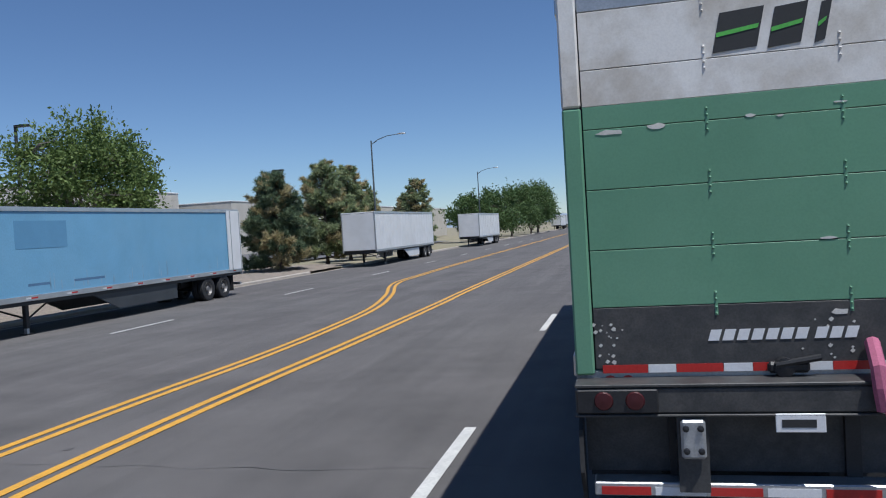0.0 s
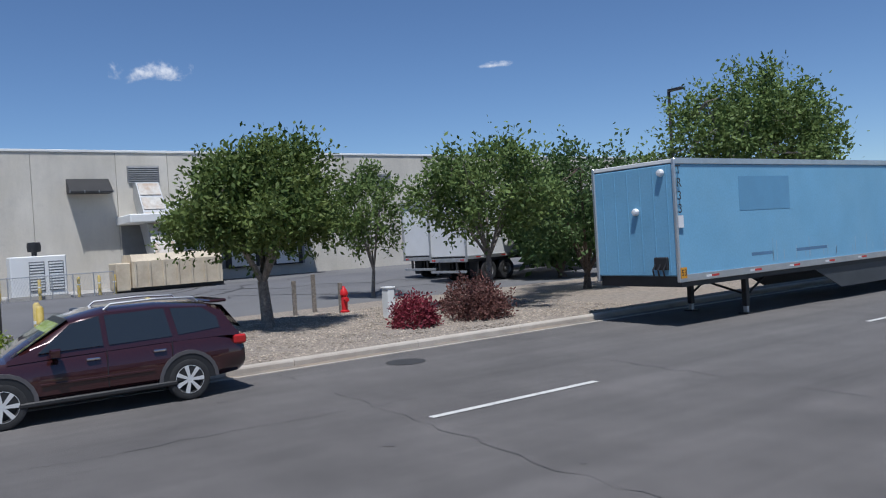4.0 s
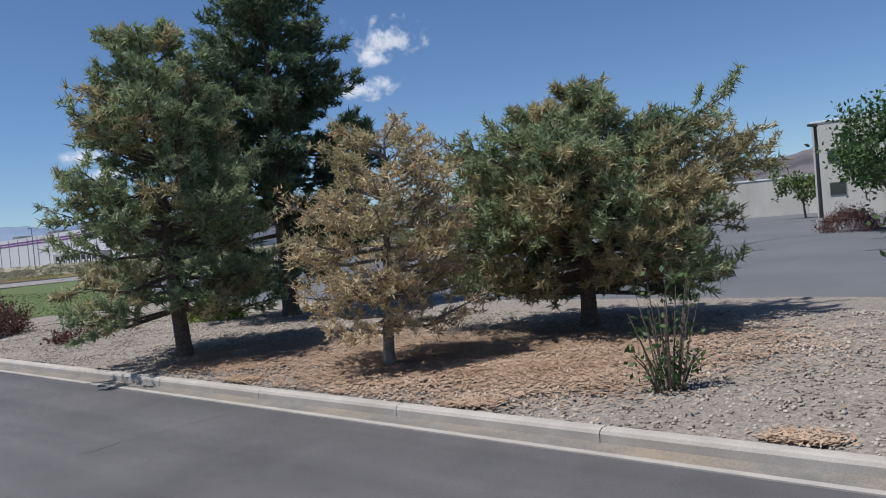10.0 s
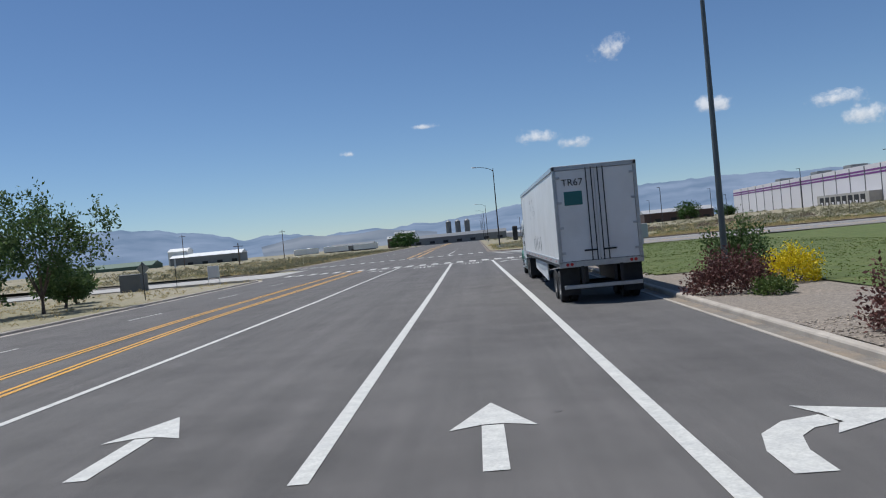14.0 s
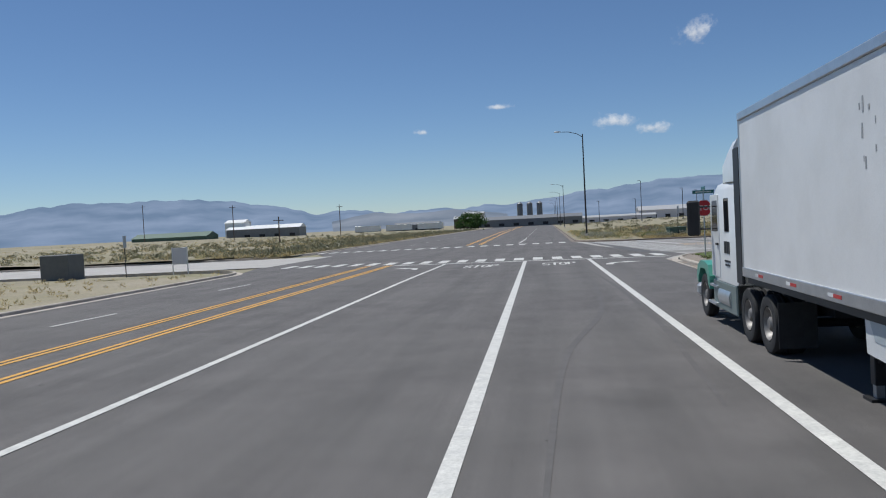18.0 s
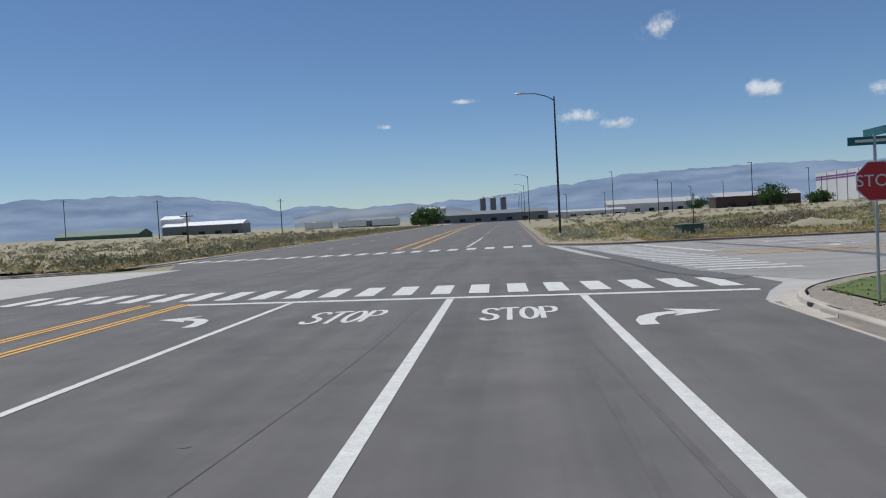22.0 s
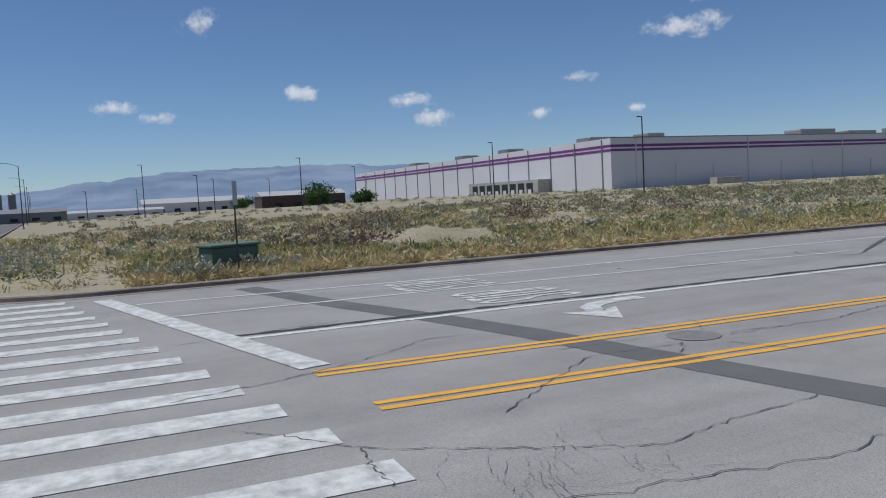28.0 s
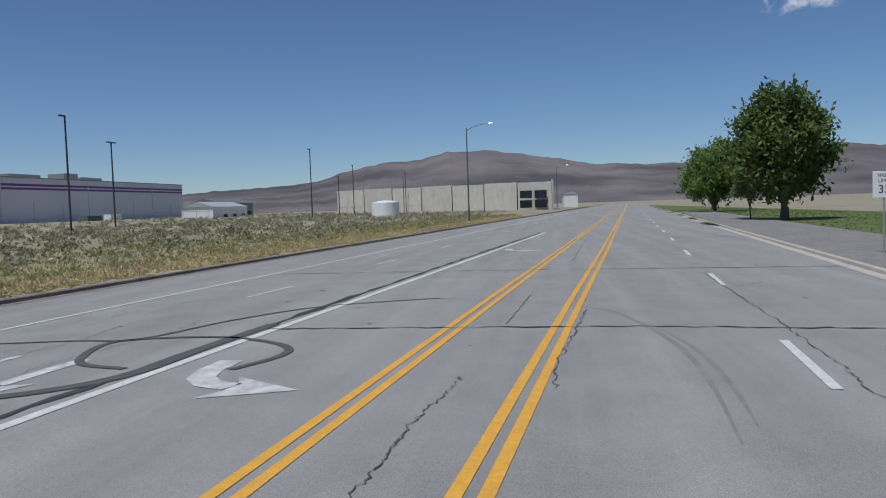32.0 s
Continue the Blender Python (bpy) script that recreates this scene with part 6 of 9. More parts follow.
tm2 = text_mesh("2", 0.34, 0.003)
tm2.materials.append(M_INK)
so = part("sign_letters", tm2, None, sg)
so.matrix_basis = pose(WX + 0.08, 24.65, 5.45, 90, 0, 90)
# Sloping conveyor chute.
ch = part("chute", Mesh().prism([(WX + 0.05, 7.4), (WX + 0.9, 7.4), (WX + 4.6, 2.4), (WX + 4.6, 1.6), (WX + 3.4, 1.6), (WX + 0.05, 6.3)], 20.7, 22.2, "y"), M_STEEL, wh, "galvanised steel conveyor chute with rusty panels")
M_RUSTY = mat("rusty_panel", (0.52, 0.5, 0.46), 0.6, 0.2, var=0.15, scale=3, tint=(0.34, 0.2, 0.1), tscale=1.2, tamount=0.6)
for k in range(5):
    t0, t1 = k / 5 + 0.02, (k + 1) / 5 - 0.02
    P0, P1 = Vector((WX + 0.92, 0, 7.4)).lerp(Vector((WX + 4.62, 0, 2.4)), t0), Vector((WX + 0.92, 0, 7.4)).lerp(Vector((WX + 4.62, 0, 2.4)), t1)
    part("chute_panel", Mesh().add([(P0.x, 20.78, P0.z), (P0.x, 22.12, P0.z), (P1.x, 22.12, P1.z), (P1.x, 20.78, P1.z), (P0.x + 0.04, 20.78, P0.z + 0.03), (P0.x + 0.04, 22.12, P0.z + 0.03), (P1.x + 0.04, 22.12, P1.z + 0.03), (P1.x + 0.04, 20.78, P1.z + 0.03)], [(4, 5, 6, 7), (0, 4, 7, 3), (1, 2, 6, 5), (0, 1, 5, 4), (3, 7, 6, 2)]), M_RUSTY, ch)
part("chute_leg", Mesh().tube([(WX + 4.4, 20.8, 0.4), (WX + 4.4, 20.8, 1.7)], 0.08, 6), M_STEEL, ch)
part("chute_leg", Mesh().tube([(WX + 4.4, 22.1, 0.4), (WX + 4.4, 22.1, 1.7)], 0.08, 6), M_STEEL, ch)
# Waste compactor container.
M_CREAM = mat("cream_steel", (0.62, 0.53, 0.39), 0.6, var=0.1, scale=1.5, tint=(0.4, 0.3, 0.2), tscale=1.2, tamount=0.5)
cm = thing("waste_container", "long cream steel compactor container on the lot", "container", pose(-48.6, 18.3, 0.44))
part("body", Mesh().prism([(0, 0.25), (2.4, 0.25), (2.4, 1.75), (2.1, 2.15), (0.3, 2.15), (0, 1.75)], 0.0, 5.2, "y"), M_CREAM, cm)
for k in range(7):
    part("rib", Mesh().box(2.402, 2.48, 0.1 + 0.8 * k, 0.22 + 0.8 * k, 0.25, 1.75, 0.01), M_CREAM, cm)
part("rail", Mesh().box(0.2, 0.5, -0.1, 5.3, 0.06, 0.24), M_BLACK, cm)
part("rail", Mesh().box(1.9, 2.2, -0.1, 5.3, 0.06, 0.24), M_BLACK, cm)
part("hopper", Mesh().box(0.2, 2.2, -0.8, -0.02, 0.1, 1.7, 0.05), M_CREAM, cm)
gn = thing("generator", "white louvered generator housing with a dark exhaust", "generator", pose(-48.6, 12.3, 0.42))
part("housing", Mesh().box(0, 1.6, 0, 2.75, 0.2, 2.4, 0.05), M_WHITE, gn)
part("base", Mesh().box(-0.1, 1.7, -0.1, 2.85, 0, 0.198), M_APRON, gn)
for y0 in (0.9, 1.85):
    gl = part("grille", Mesh().box(1.602, 1.63, y0, y0 + 0.75, 0.5, 2.1, 0.01), M_LOUV, gn)
    for k in range(10):
        part("slat", Mesh().box(1.632, 1.66, y0 + 0.03, y0 + 0.72, 0.55 + 0.155 * k, 0.63 + 0.155 * k), M_WHITE, gl)
part("exhaust", Mesh().lathe([(0, 2.4), (0.14, 2.4), (0.14, 2.62), (0.33, 2.64), (0.36, 2.9), (0.33, 3.15), (0.0, 3.18)], 14, "z", (0.8, 1.3, 0)), M_BLACK, gn, smooth=True)


def bollard(x, y, z, h=1.1, label="yellow steel bollard at the lot"):
    ob = thing("bollard", label, "bollard", pose(x, y, z), "bollards")
    part("post", Mesh().tube([(0, 0, -0.05), (0, 0, h - 0.06), (0, 0, h)], [0.085, 0.085, 0.05], 10), M_BOLL, ob, smooth=True)
    part("band", Mesh().lathe([(0.088, h * 0.6), (0.09, h * 0.6), (0.09, h * 0.66), (0.088, h * 0.66)], 10, "z"), M_WHITE, ob)


for x, y in ((-47, 11.7), (-46.6, 13.6), (-46.4, 15.5), (-46.6, 16.6), (-46.6, 17.4), (-50, 12), (-51.8, 9.6), (-51.8, 11.9)):
    bollard(x, y, 0.4, 1.15)
bollard(-21.5, 10.3, 0.14, 1.3, "yellow steel bollard beside a utility cabinet")
bollard(-20.7, 10.26, 0.14, 1.25, "yellow steel bollard beside a utility cabinet")
bollard(-21.85, 9.25, 0.2, 0.75, "yellow steel bollard at a pole")
bollard(-20.2, 12.6, 0.14, 1.25, "yellow steel bollard beside a utility cabinet")
cab = thing("utility_cabinet", "large green transformer cabinet on a pad", "cabinet", pose(-24.2, 11.5, 0.02))
part("pad", Mesh().box(-0.1, 2.1, -0.1, 1.9, -0.05, 0.08, 0.01), M_APRON, cab)
part("body", Mesh().box(0, 2, 0, 1.4, 0.082, 0.95, 0.04), M_GREEN, cab)
part("lid", Mesh().box(-0.06, 2.06, -0.06, 1.46, 0.952, 1.05, 0.03), M_APRON, cab, "weathered grey lid")
vault = thing("utility_vault", "flat grey steel vault lid on a concrete pad in gravel", "vault", pose(-17.35, 7.0, 0.13))
part("pad", Mesh().box(-0.9, 1.0, -1.0, 2.4, -0.02, 0.12, 0.01), M_APRON, vault)
part("lid", Mesh().box(-0.6, 0.6, 0.0, 2.3, 0.122, 0.2, 0.02), M_STEEL, vault)
# Picnic shelter.
pv = thing("picnic_shelter", "open picnic shelter with a white gable roof on brown posts", "shelter", pose(-51.5, 2.2, 0.45))
M_BROWN = mat("brown_paint", (0.085, 0.05, 0.04), 0.6, var=0.15, scale=3)
roofp = [(-3.3, 2.45), (0, 3.45), (3.3, 2.45), (3.3, 2.7), (0, 3.72), (-3.3, 2.7)]
part("roof", Mesh().prism(roofp, -1.7, 0.6, "x"), M_WHITE, pv)
for x in (-1.4, 0.2):
    for y in (-2.75, -2.3, 2.35, 2.75):
        part("post", Mesh().box(x - 0.08, x + 0.08, y - 0.08, y + 0.08, 0, 2.55, 0.01), M_BROWN, pv)
part("gable_beam", Mesh().prism([(-3.2, 2.2), (0, 3.18), (3.2, 2.2), (3.2, 2.42), (0, 3.42), (-3.2, 2.42)], 0.2, 0.34, "x"), M_BROWN, pv)
part("ridge_lamp", Mesh().box(0.0, 0.2, -0.15, 0.15, 2.9, 3.1, 0.03), M_WHITE, pv)
for y in (-2.1, 0.2):
    tb = thing("picnic_table", "concrete picnic table with benches under a shelter", "table", pose(-52.2, 2.2 + y, 0.45), "picnic tables")
    part("top", Mesh().box(-0.8, 0.8, -0.4, 0.4, 0.7, 0.8, 0.02), M_APRON, tb)
    part("pedestal", Mesh().box(-0.6, 0.6, -0.2, 0.2, 0, 0.698, 0.02), M_APRON, tb)
    part("bench", Mesh().box(-0.8, 0.8, 0.62, 0.95, 0.0, 0.45, 0.02), M_APRON, tb)
    part("bench", Mesh().box(-0.8, 0.8, -0.95, -0.62, 0.0, 0.45, 0.02), M_APRON, tb)
bn = thing("trash_can", "dark round litter bin under the shelter", "bin", pose(-50.8, 0.45, 0.45))
part("bin_body", Mesh().lathe([(0, 0), (0.28, 0), (0.3, 0.8), (0.26, 1.0), (0.12, 1.12), (0, 1.14)], 16, "z"), M_BLACK, bn, smooth=True)
ramp = thing("ramp", "pale concrete ramp with a white pipe railing", "ramp")
part("ramp_body", Mesh().prism([(-3.6, 0.4), (-1.2, 0.4), (-1.2, 1.75), (-3.3, 0.6)], -60, -51.2, "x"), M_APRON, ramp)
for k in range(6):
    yk = -3.3 + 0.42 * k
    part("baluster", Mesh().tube([(-51.3, yk, 0.55 + 0.55 * max(0, (yk + 3.3)) / 2.1), (-51.3, yk, 1.5 + 1.15 * (yk + 3.3) / 2.1)], 0.025, 6), M_WHITE, ramp)
part("handrail", Mesh().tube([(-51.3, -3.3, 1.5), (-51.3, -1.2, 2.65)], 0.035, 6), M_WHITE, ramp)
part("apron", Mesh().box(WX + 0.01, WX + 5.5, -3, 20, 0.38, 0.47), M_APRON, ramp)
fn = thing("chain_fence", "chain-link fence round the generator", "fence")
for k in range(7):
    part("post", Mesh().tube([(-46.2, 11.0 + k * 1.05, 0.42), (-46.2, 11.0 + k * 1.05, 1.75)], 0.03, 6), M_STEEL, fn)
part("top_rail", Mesh().tube([(-46.2, 11.0, 1.72), (-46.2, 17.3, 1.72)], 0.025, 6), M_STEEL, fn)
mesh = Mesh()
for k in range(44):
    y = 11 + k * 0.145
    mesh.tube([(-46.2, y, 0.45), (-46.2, min(17.3, y + 0.6), 1.7)], 0.006, 3, False)
    mesh.tube([(-46.2, max(11, y - 0.6) if y > 11.6 else 11, 1.7), (-46.2, y, 0.45)], 0.006, 3, False)
part("mesh", mesh, M_STEEL, fn)
# Lower wing and far walls of the works.
panel_wall("warehouse_wing", "low pale warehouse far behind the lot", -100, [-62, -50, -38, -26, -14, -2, 10], 0.3, 4.6, M_WALLC)
rw = panel_wall("rear_warehouse", "pale rear part of the warehouse with small dark windows", -77.3, [-19, -9, 1, 30], 0.3, 8.3, M_WALLC)
for y in (-17.9, -6.5):
    for z in (2.3, 5.0):
        wn_ = part("window", Mesh().box(-77.298, -77.24, y, y + 1.25, z, z + 1.05, 0.01), M_LOUV, rw, "small dark square window")
        part("pane", Mesh().box(-77.238, -77.225, y + 0.06, y + 1.19, z + 0.06, z + 0.99), M_GLASS, wn_)
panel_wall("warehouse_north", "long low pale warehouse behind trees", -48, [104, 120, 136, 152, 168, 184, 200, 230], 0.3, 8.0, M_WALLC)


# The works stand a little nearer than they are drawn.
near = Matrix.Translation((-4.4, 4.9, 2.4)) @ Matrix.Scale(0.927, 4) @ Matrix.Translation((4.4, -4.62, -2.45))
for ob in [o for o in scene.objects if o not in before_lot and o.parent is None]:
    spot = ob.matrix_basis.translation
    if spot.x < -40 or ob.name.startswith(("warehouse", "ramp", "chain_fence", "rear_")):
        ob.matrix_basis = near @ ob.matrix_basis


# ---- purple striped distribution hall ----
M_PBW = mat("white_metal_wall", (0.66, 0.64, 0.66), 0.55, var=0.05, scale=0.1, tint=(0.56, 0.53, 0.56), tscale=0.05, tamount=0.4)
M_PURP = mat("purple_stripe", (0.17, 0.035, 0.2), 0.5, var=0.08)
pb = thing("distribution_hall", "very large white hall with two purple stripes", "building")
PX, PY, PT = -139.0, -243.0, 13.9
part("wall_north", Mesh().box(-326, PX - 0.3, PY - 0.3, PY, 0, PT), M_PBW, pb)
wl = part("wall_east", Mesh().add([(PX, PY, 0), (PX, PY, PT), (PX - 8, PY - 190, PT), (PX - 8, PY - 190, 0), (PX - 0.3, PY, 0), (PX - 0.3, PY, PT), (PX - 8.3, PY - 190, PT), (PX - 8.3, PY - 190, 0)], [(0, 1, 2, 3), (4, 7, 6, 5), (1, 5, 6, 2), (0, 4, 5, 1)]), M_PBW, pb)
part("roof", Mesh().add([(-326, PY - 0.3, PT - 0.1), (PX - 0.3, PY - 0.3, PT - 0.1), (PX - 8.3, PY - 190, PT - 0.1), (-326, PY - 190, PT - 0.1)], [(0, 1, 2, 3)]), M_WHITE, pb)
for z0, z1 in ((PT - 2.2, PT - 1.55), (PT - 3.2, PT - 2.6)):
    part("stripe", Mesh().box(-326, PX + 0.05, PY + 0.002, PY + 0.05, z0, z1), M_PURP, pb, "purple painted stripe")
    part("stripe", Mesh().add([(PX + 0.06, PY + 0.05, z0), (PX + 0.06, PY + 0.05, z1), (PX - 7.94, PY - 190, z1), (PX - 7.94, PY - 190, z0)], [(0, 1, 2, 3)]), M_PURP, pb, "purple painted stripe")
part("parapet", Mesh().box(-326.2, PX + 0.1, PY - 0.25, PY + 0.1, PT + 0.002, PT + 0.25), M_LOUV, pb)
for k in range(16):
    y = PY - 11.5 * (k + 0.3)
    x = PX - 8 * (PY - y) / 190
    part("pilaster", Mesh().box(x - 0.2, x + 0.16, y - 0.18, y + 0.18, 0, PT - 0.2), M_LOUV, pb)
for k in range(14):
    x = PX - 13 * (k + 0.6)
    part("downpipe", Mesh().box(x - 0.1, x + 0.1, PY + 0.052, PY + 0.2, 0, PT * (0.5 if k % 3 else 0.98)), M_PBW, pb)
dk = part("dock", Mesh().add([(PX - 2, -270, 0), (PX + 3, -270, 0), (PX + 3, -308, 0), (PX - 2, -308, 0), (PX - 2, -270, 5.2), (PX + 3, -270, 5.2), (PX + 3, -308, 5.2), (PX - 2, -308, 5.2)], [(4, 5, 6, 7), (0, 1, 5, 4), (1, 2, 6, 5), (2, 3, 7, 6)]), M_APRON, pb, "concrete truck dock")
for k in range(8):
    y = -272.5 - 4.3 * k
    part("dock_door", Mesh().box(PX + 3.002, PX + 3.1, y - 3.0, y, 0.9, 4.4), M_DARK, dk)
    part("dock_leaf", Mesh().box(PX + 3.102, PX + 3.16, y - 2.3, y - 0.7, 0.9, 2.6), M_PBW, dk)
for i, (x, y, w, h) in enumerate(((-150, -262, 9, 1.6), (-163, -256, 6, 2.0), (-186, -258, 12, 1.2), (-220, -254, 5, 2.2), (-228, -256, 16, 2.6), (-246, -254, 14, 1.8), (-268, -254, 7, 2.8), (-282, -256, 12, 2.0), (-147, -300, 6, 1.4), (-148, -330, 6, 1.4), (-150, -372, 6, 1.4))):
    ru = part("roof_unit", Mesh().box(x - w / 2, x + w / 2, y - 3, y + 3, PT, PT + h, 0.2), M_LOUV, pb, "dark grey rooftop unit")
    part("duct", Mesh().tube([(x - w / 2 - 2, y, PT + 0.1), (x - w / 2 - 2, y, PT + h * 0.6), (x - w / 2, y, PT + h * 0.6)], 0.5, 8), M_ALU, ru)


# ---- other buildings far off ----
gb = thing("concrete_hall", "long grey tilt-up concrete hall with dark corner windows", "building")
GX0, GY0 = -284.0, -100.0
for k in range(7):
    a, b = k / 7, (k + 1) / 7
    q0, q1 = Vector((GX0, GY0, 0)).lerp(Vector((-312, -177, 0)), a), Vector((GX0, GY0, 0)).lerp(Vector((-312, -177, 0)), b - 0.004)
    h = 9.2 if k % 2 else 9.0
    part("wall_panel", Mesh().add([(*q0.xy, 0), (*q0.xy, h), (*q1.xy, h), (*q1.xy, 0), (q0.x - 30, q0.y, 0), (q0.x - 30, q0.y, h), (q1.x - 30, q1.y, h), (q1.x - 30, q1.y, 0)], [(0, 1, 2, 3), (1, 5, 6, 2), (0, 4, 5, 1), (3, 2, 6, 7)]), M_WALLC, gb)
part("entrance_wall", Mesh().box(-330, GX0 - 0.3, GY0 + 0.002, GY0 + 0.6, 0, 9.6), M_WALLC, gb)
for k in range(2):
    for j in range(2):
        q0, q1 = Vector((GX0 + 0.3, GY0 - 1.5 - 4.6 * k, 0)), Vector((GX0 - 1.3, GY0 - 5.3 - 4.6 * k, 0))
        z0 = 1.0 + 3.0 * j
        w = part("window", Mesh().add([(q0.x, q0.y, z0), (q0.x, q0.y, z0 + 2.4), (q1.x + 0.2, q1.y, z0 + 2.4), (q1.x + 0.2, q1.y, z0)], [(0, 1, 2, 3)]), M_GLASS, gb)
M_PALEROOF = mat("pale_metal_roof", (0.4, 0.4, 0.4), 0.5, var=0.06)
for i, (x, y, w, d, h, mt, lb) in enumerate((
    (-430, -92, 90, 6, 6, M_WHITE, "long low white hall beside the road on the rise"), (-272, -205, 26, 10, 4.5, M_WHITE, "low white shed in a yard"), (-300, -215, 30, 10, 6, M_LOUV, "grey low hall behind a yard"),
    (0, -420, 50, 10, 3.6, M_LOUV, "long dark hall across the end of the road"), (30, -416, 12, 8, 5.0, M_BROWN, "dark brick office block"), (118, -380, 34, 10, 5.0, M_LOUV, "long metal building with a white roof in the desert"), (133, -384, 9, 9, 8.2, M_WHITE, "tall white metal hall in the desert"),
    (152, -360, 34, 12, 3.0, M_GREEN, "low dull green shed"), (55, -420, 22, 8, 3.4, M_LOUV, "dull grey shed in the distance"), (40, -560, 14, 8, 9, M_WALLC, "grey block in the distance"), (-80, -470, 46, 14, 5, M_PBW, "pale low building behind bushes"), (-98, -362, 30, 10, 5.0, M_BROWN, "low dark office beside the hall"), (-42, -440, 40, 6, 2.6, M_PBW, "long pale building in the distance"))):
    hb = thing("building", lb, "building", pose(x, y, 0))
    part("wall", Mesh().box(-w / 2, w / 2, -d / 2, d / 2, 0, h, 0.05), mt, hb)
    part("roof", Mesh().prism([(-d / 2 - 0.3, h + 0.002), (d / 2 + 0.3, h + 0.002), (0, h + 0.16 * d)], -w / 2 - 0.3, w / 2 + 0.3, "x"), M_WHITE if x > 100 and mt != M_GREEN else mt if mt in (M_GREEN, M_LOUV) else M_PALEROOF, hb)
    for k in range(int(w / 7)):
        part("opening", Mesh().box(-w / 2 + 2 + 7 * k, -w / 2 + 4.6 + 7 * k, d / 2 + 0.002, d / 2 + 0.1, 0.5, min(3, h * 0.5)), M_DARK, hb)
for k in range(3):
    tk = thing("silo", "grey grain silo in the distance", "silo", pose(9 - 6.5 * k, -560, 0), "silos")
    part("shell", Mesh().lathe([(1.9, 0), (1.9, 14), (0.4, 15.2), (0, 15.2)], 14, "z"), M_LOUV, tk, smooth=True)
wt = thing("water_tank", "squat white water tank", "tank", pose(-206.5, -136, 0) @ Matrix.Scale(0.6, 4))
part("shell", Mesh().lathe([(5, 0), (5, 6.0), (2.5, 6.6), (0, 6.8)], 24, "z"), M_WHITE, wt, smooth=True)


# ---- street lamps, poles, signs ----
def street_lamp(x, y, z, h, arm, az, label, material=None, r=0.11):
    """A tapered pole with a curved arm and a cobra head; az is the arm's bearing."""
    ob = thing("street_lamp", label, "street lamp", pose(x, y, z, 0, 0, az))
    mt = material or M_POLE
    part("pole", Mesh().tube([(0, 0, 0), (0, 0, h * 0.5), (0, 0, h)], [r, r * 0.8, r * 0.55], 10), mt, ob, smooth=True)
    part("base", Mesh().lathe([(0, 0), (r * 2, 0), (r * 2, 0.12), (r * 1.2, 0.3), (r, 0.32)], 12, "z"), M_APRON, ob)
    am = part("arm", Mesh().tube([(0, 0, h - 0.35), (0, arm * 0.25, h + 0.05), (0, arm * 0.6, h + 0.32), (0, arm, h + 0.38)], [0.045, 0.04, 0.035, 0.03], 7), mt, ob, smooth=True)
    part("lamp_head", Mesh().loft([[(0.0 + a * w, arm + d, h + 0.4 + b * t) for a, b in ((-1, 0), (-0.7, 0.8), (0, 1), (0.7, 0.8), (1, 0), (0.6, -0.7), (-0.6, -0.7))] for d, w, t in ((-0.12, 0.05, 0.05), (0.1, 0.13, 0.08), (0.4, 0.16, 0.09), (0.66, 0.1, 0.05))]), M_STEEL, am, smooth=True)
    return ob


street_lamp(-16.6, 72.0, 0.1, 10.6, 2.6, -90, "tall grey street lamp with a curved arm")
street_lamp(-17.05, -39.9, 0.1, 10.85, 2.5, -90, "tall dark street lamp with a curved arm beside bushes")
street_lamp(-12.65, -132.1, 0.35, 11.9, 2.6, -90, "tall dark street lamp at the street corner", M_POLED)
for k in range(5):
    street_lamp(-12.9, -253 - 60 * k, 0.2, 11.4, 2.6, -90, "tall dark street lamp along the road", M_POLED)
street_lamp(-131.5, -109.4, 0.2, 11.4, 2.6, -4, "tall street lamp beside the road")
street_lamp(*r2(230, 15.0), 0.4, 11.4, 2.6, -4, "tall street lamp farther along the road")
street_lamp(-17, 122, 0.1, 10.6, 2.6, -90, "tall grey street lamp far up the road")


def light_pole(x, y, z, h, label, twin=False, r=0.12):
    ob = thing("light_pole", label, "light pole", pose(x, y, z))
    part("pole", Mesh().tube([(0, 0, 0), (0, 0, h)], [r, r * 0.75], 8), M_POLED, ob, smooth=True)
    part("base", Mesh().lathe([(0, -0.1), (0.3, -0.1), (0.3, 0.5), (0, 0.5)], 12, "z"), M_APRON, ob)
    for sx in ((-1, 1) if twin else (1,)):
        part("lamp_head", Mesh().box(min(0, sx * 0.95), max(0, sx * 0.95), -0.17, 0.17, h - 0.08, h + 0.06, 0.03), M_BLACK, ob)
    return ob


light_pole(-21.5, 9.45, 0.2, 10.2, "tall square-headed parking lot lamp", False, 0.09)
light_pole(-41.3, -17.9, 0.4, 7.6, "twin-headed parking lot lamp", True)
light_pole(-84, -35, 0.5, 8.2, "twin-headed parking lot lamp", True)
light_pole(-55.7, -12.4, 0.55, 5.8, "slender parking lot lamp")
light_pole(-29, 44, 0.4, 9.6, "tall parking lot lamp behind trees")
light_pole(-22, 63, 0.3, 7.6, "parking lot lamp behind trees")
for x, y, h in ((-100.5, -189, 12.4), (-115.5, -150.5, 12.7), (-99.6, -233, 12), (-182, -144.9, 13.4), (-233, -150, 13), (-262, -142, 12), (-205, -146, 9), (-300, -150, 12), (-40, -309, 13.5), (-62, -330, 10), (-75, -360, 9), (-52, -300, 10), (-84, -350, 10), (-70, -270, 12), (-110, -330, 9), (-28, -340, 8), (-46, -380, 9), (-95, -300, 11)):
    light_pole(x, y, 0.6, h, "tall dark yard light pole")
light_pole(-133.2, -156, 0.6, 11.5, "twin-headed dark yard light pole", True)
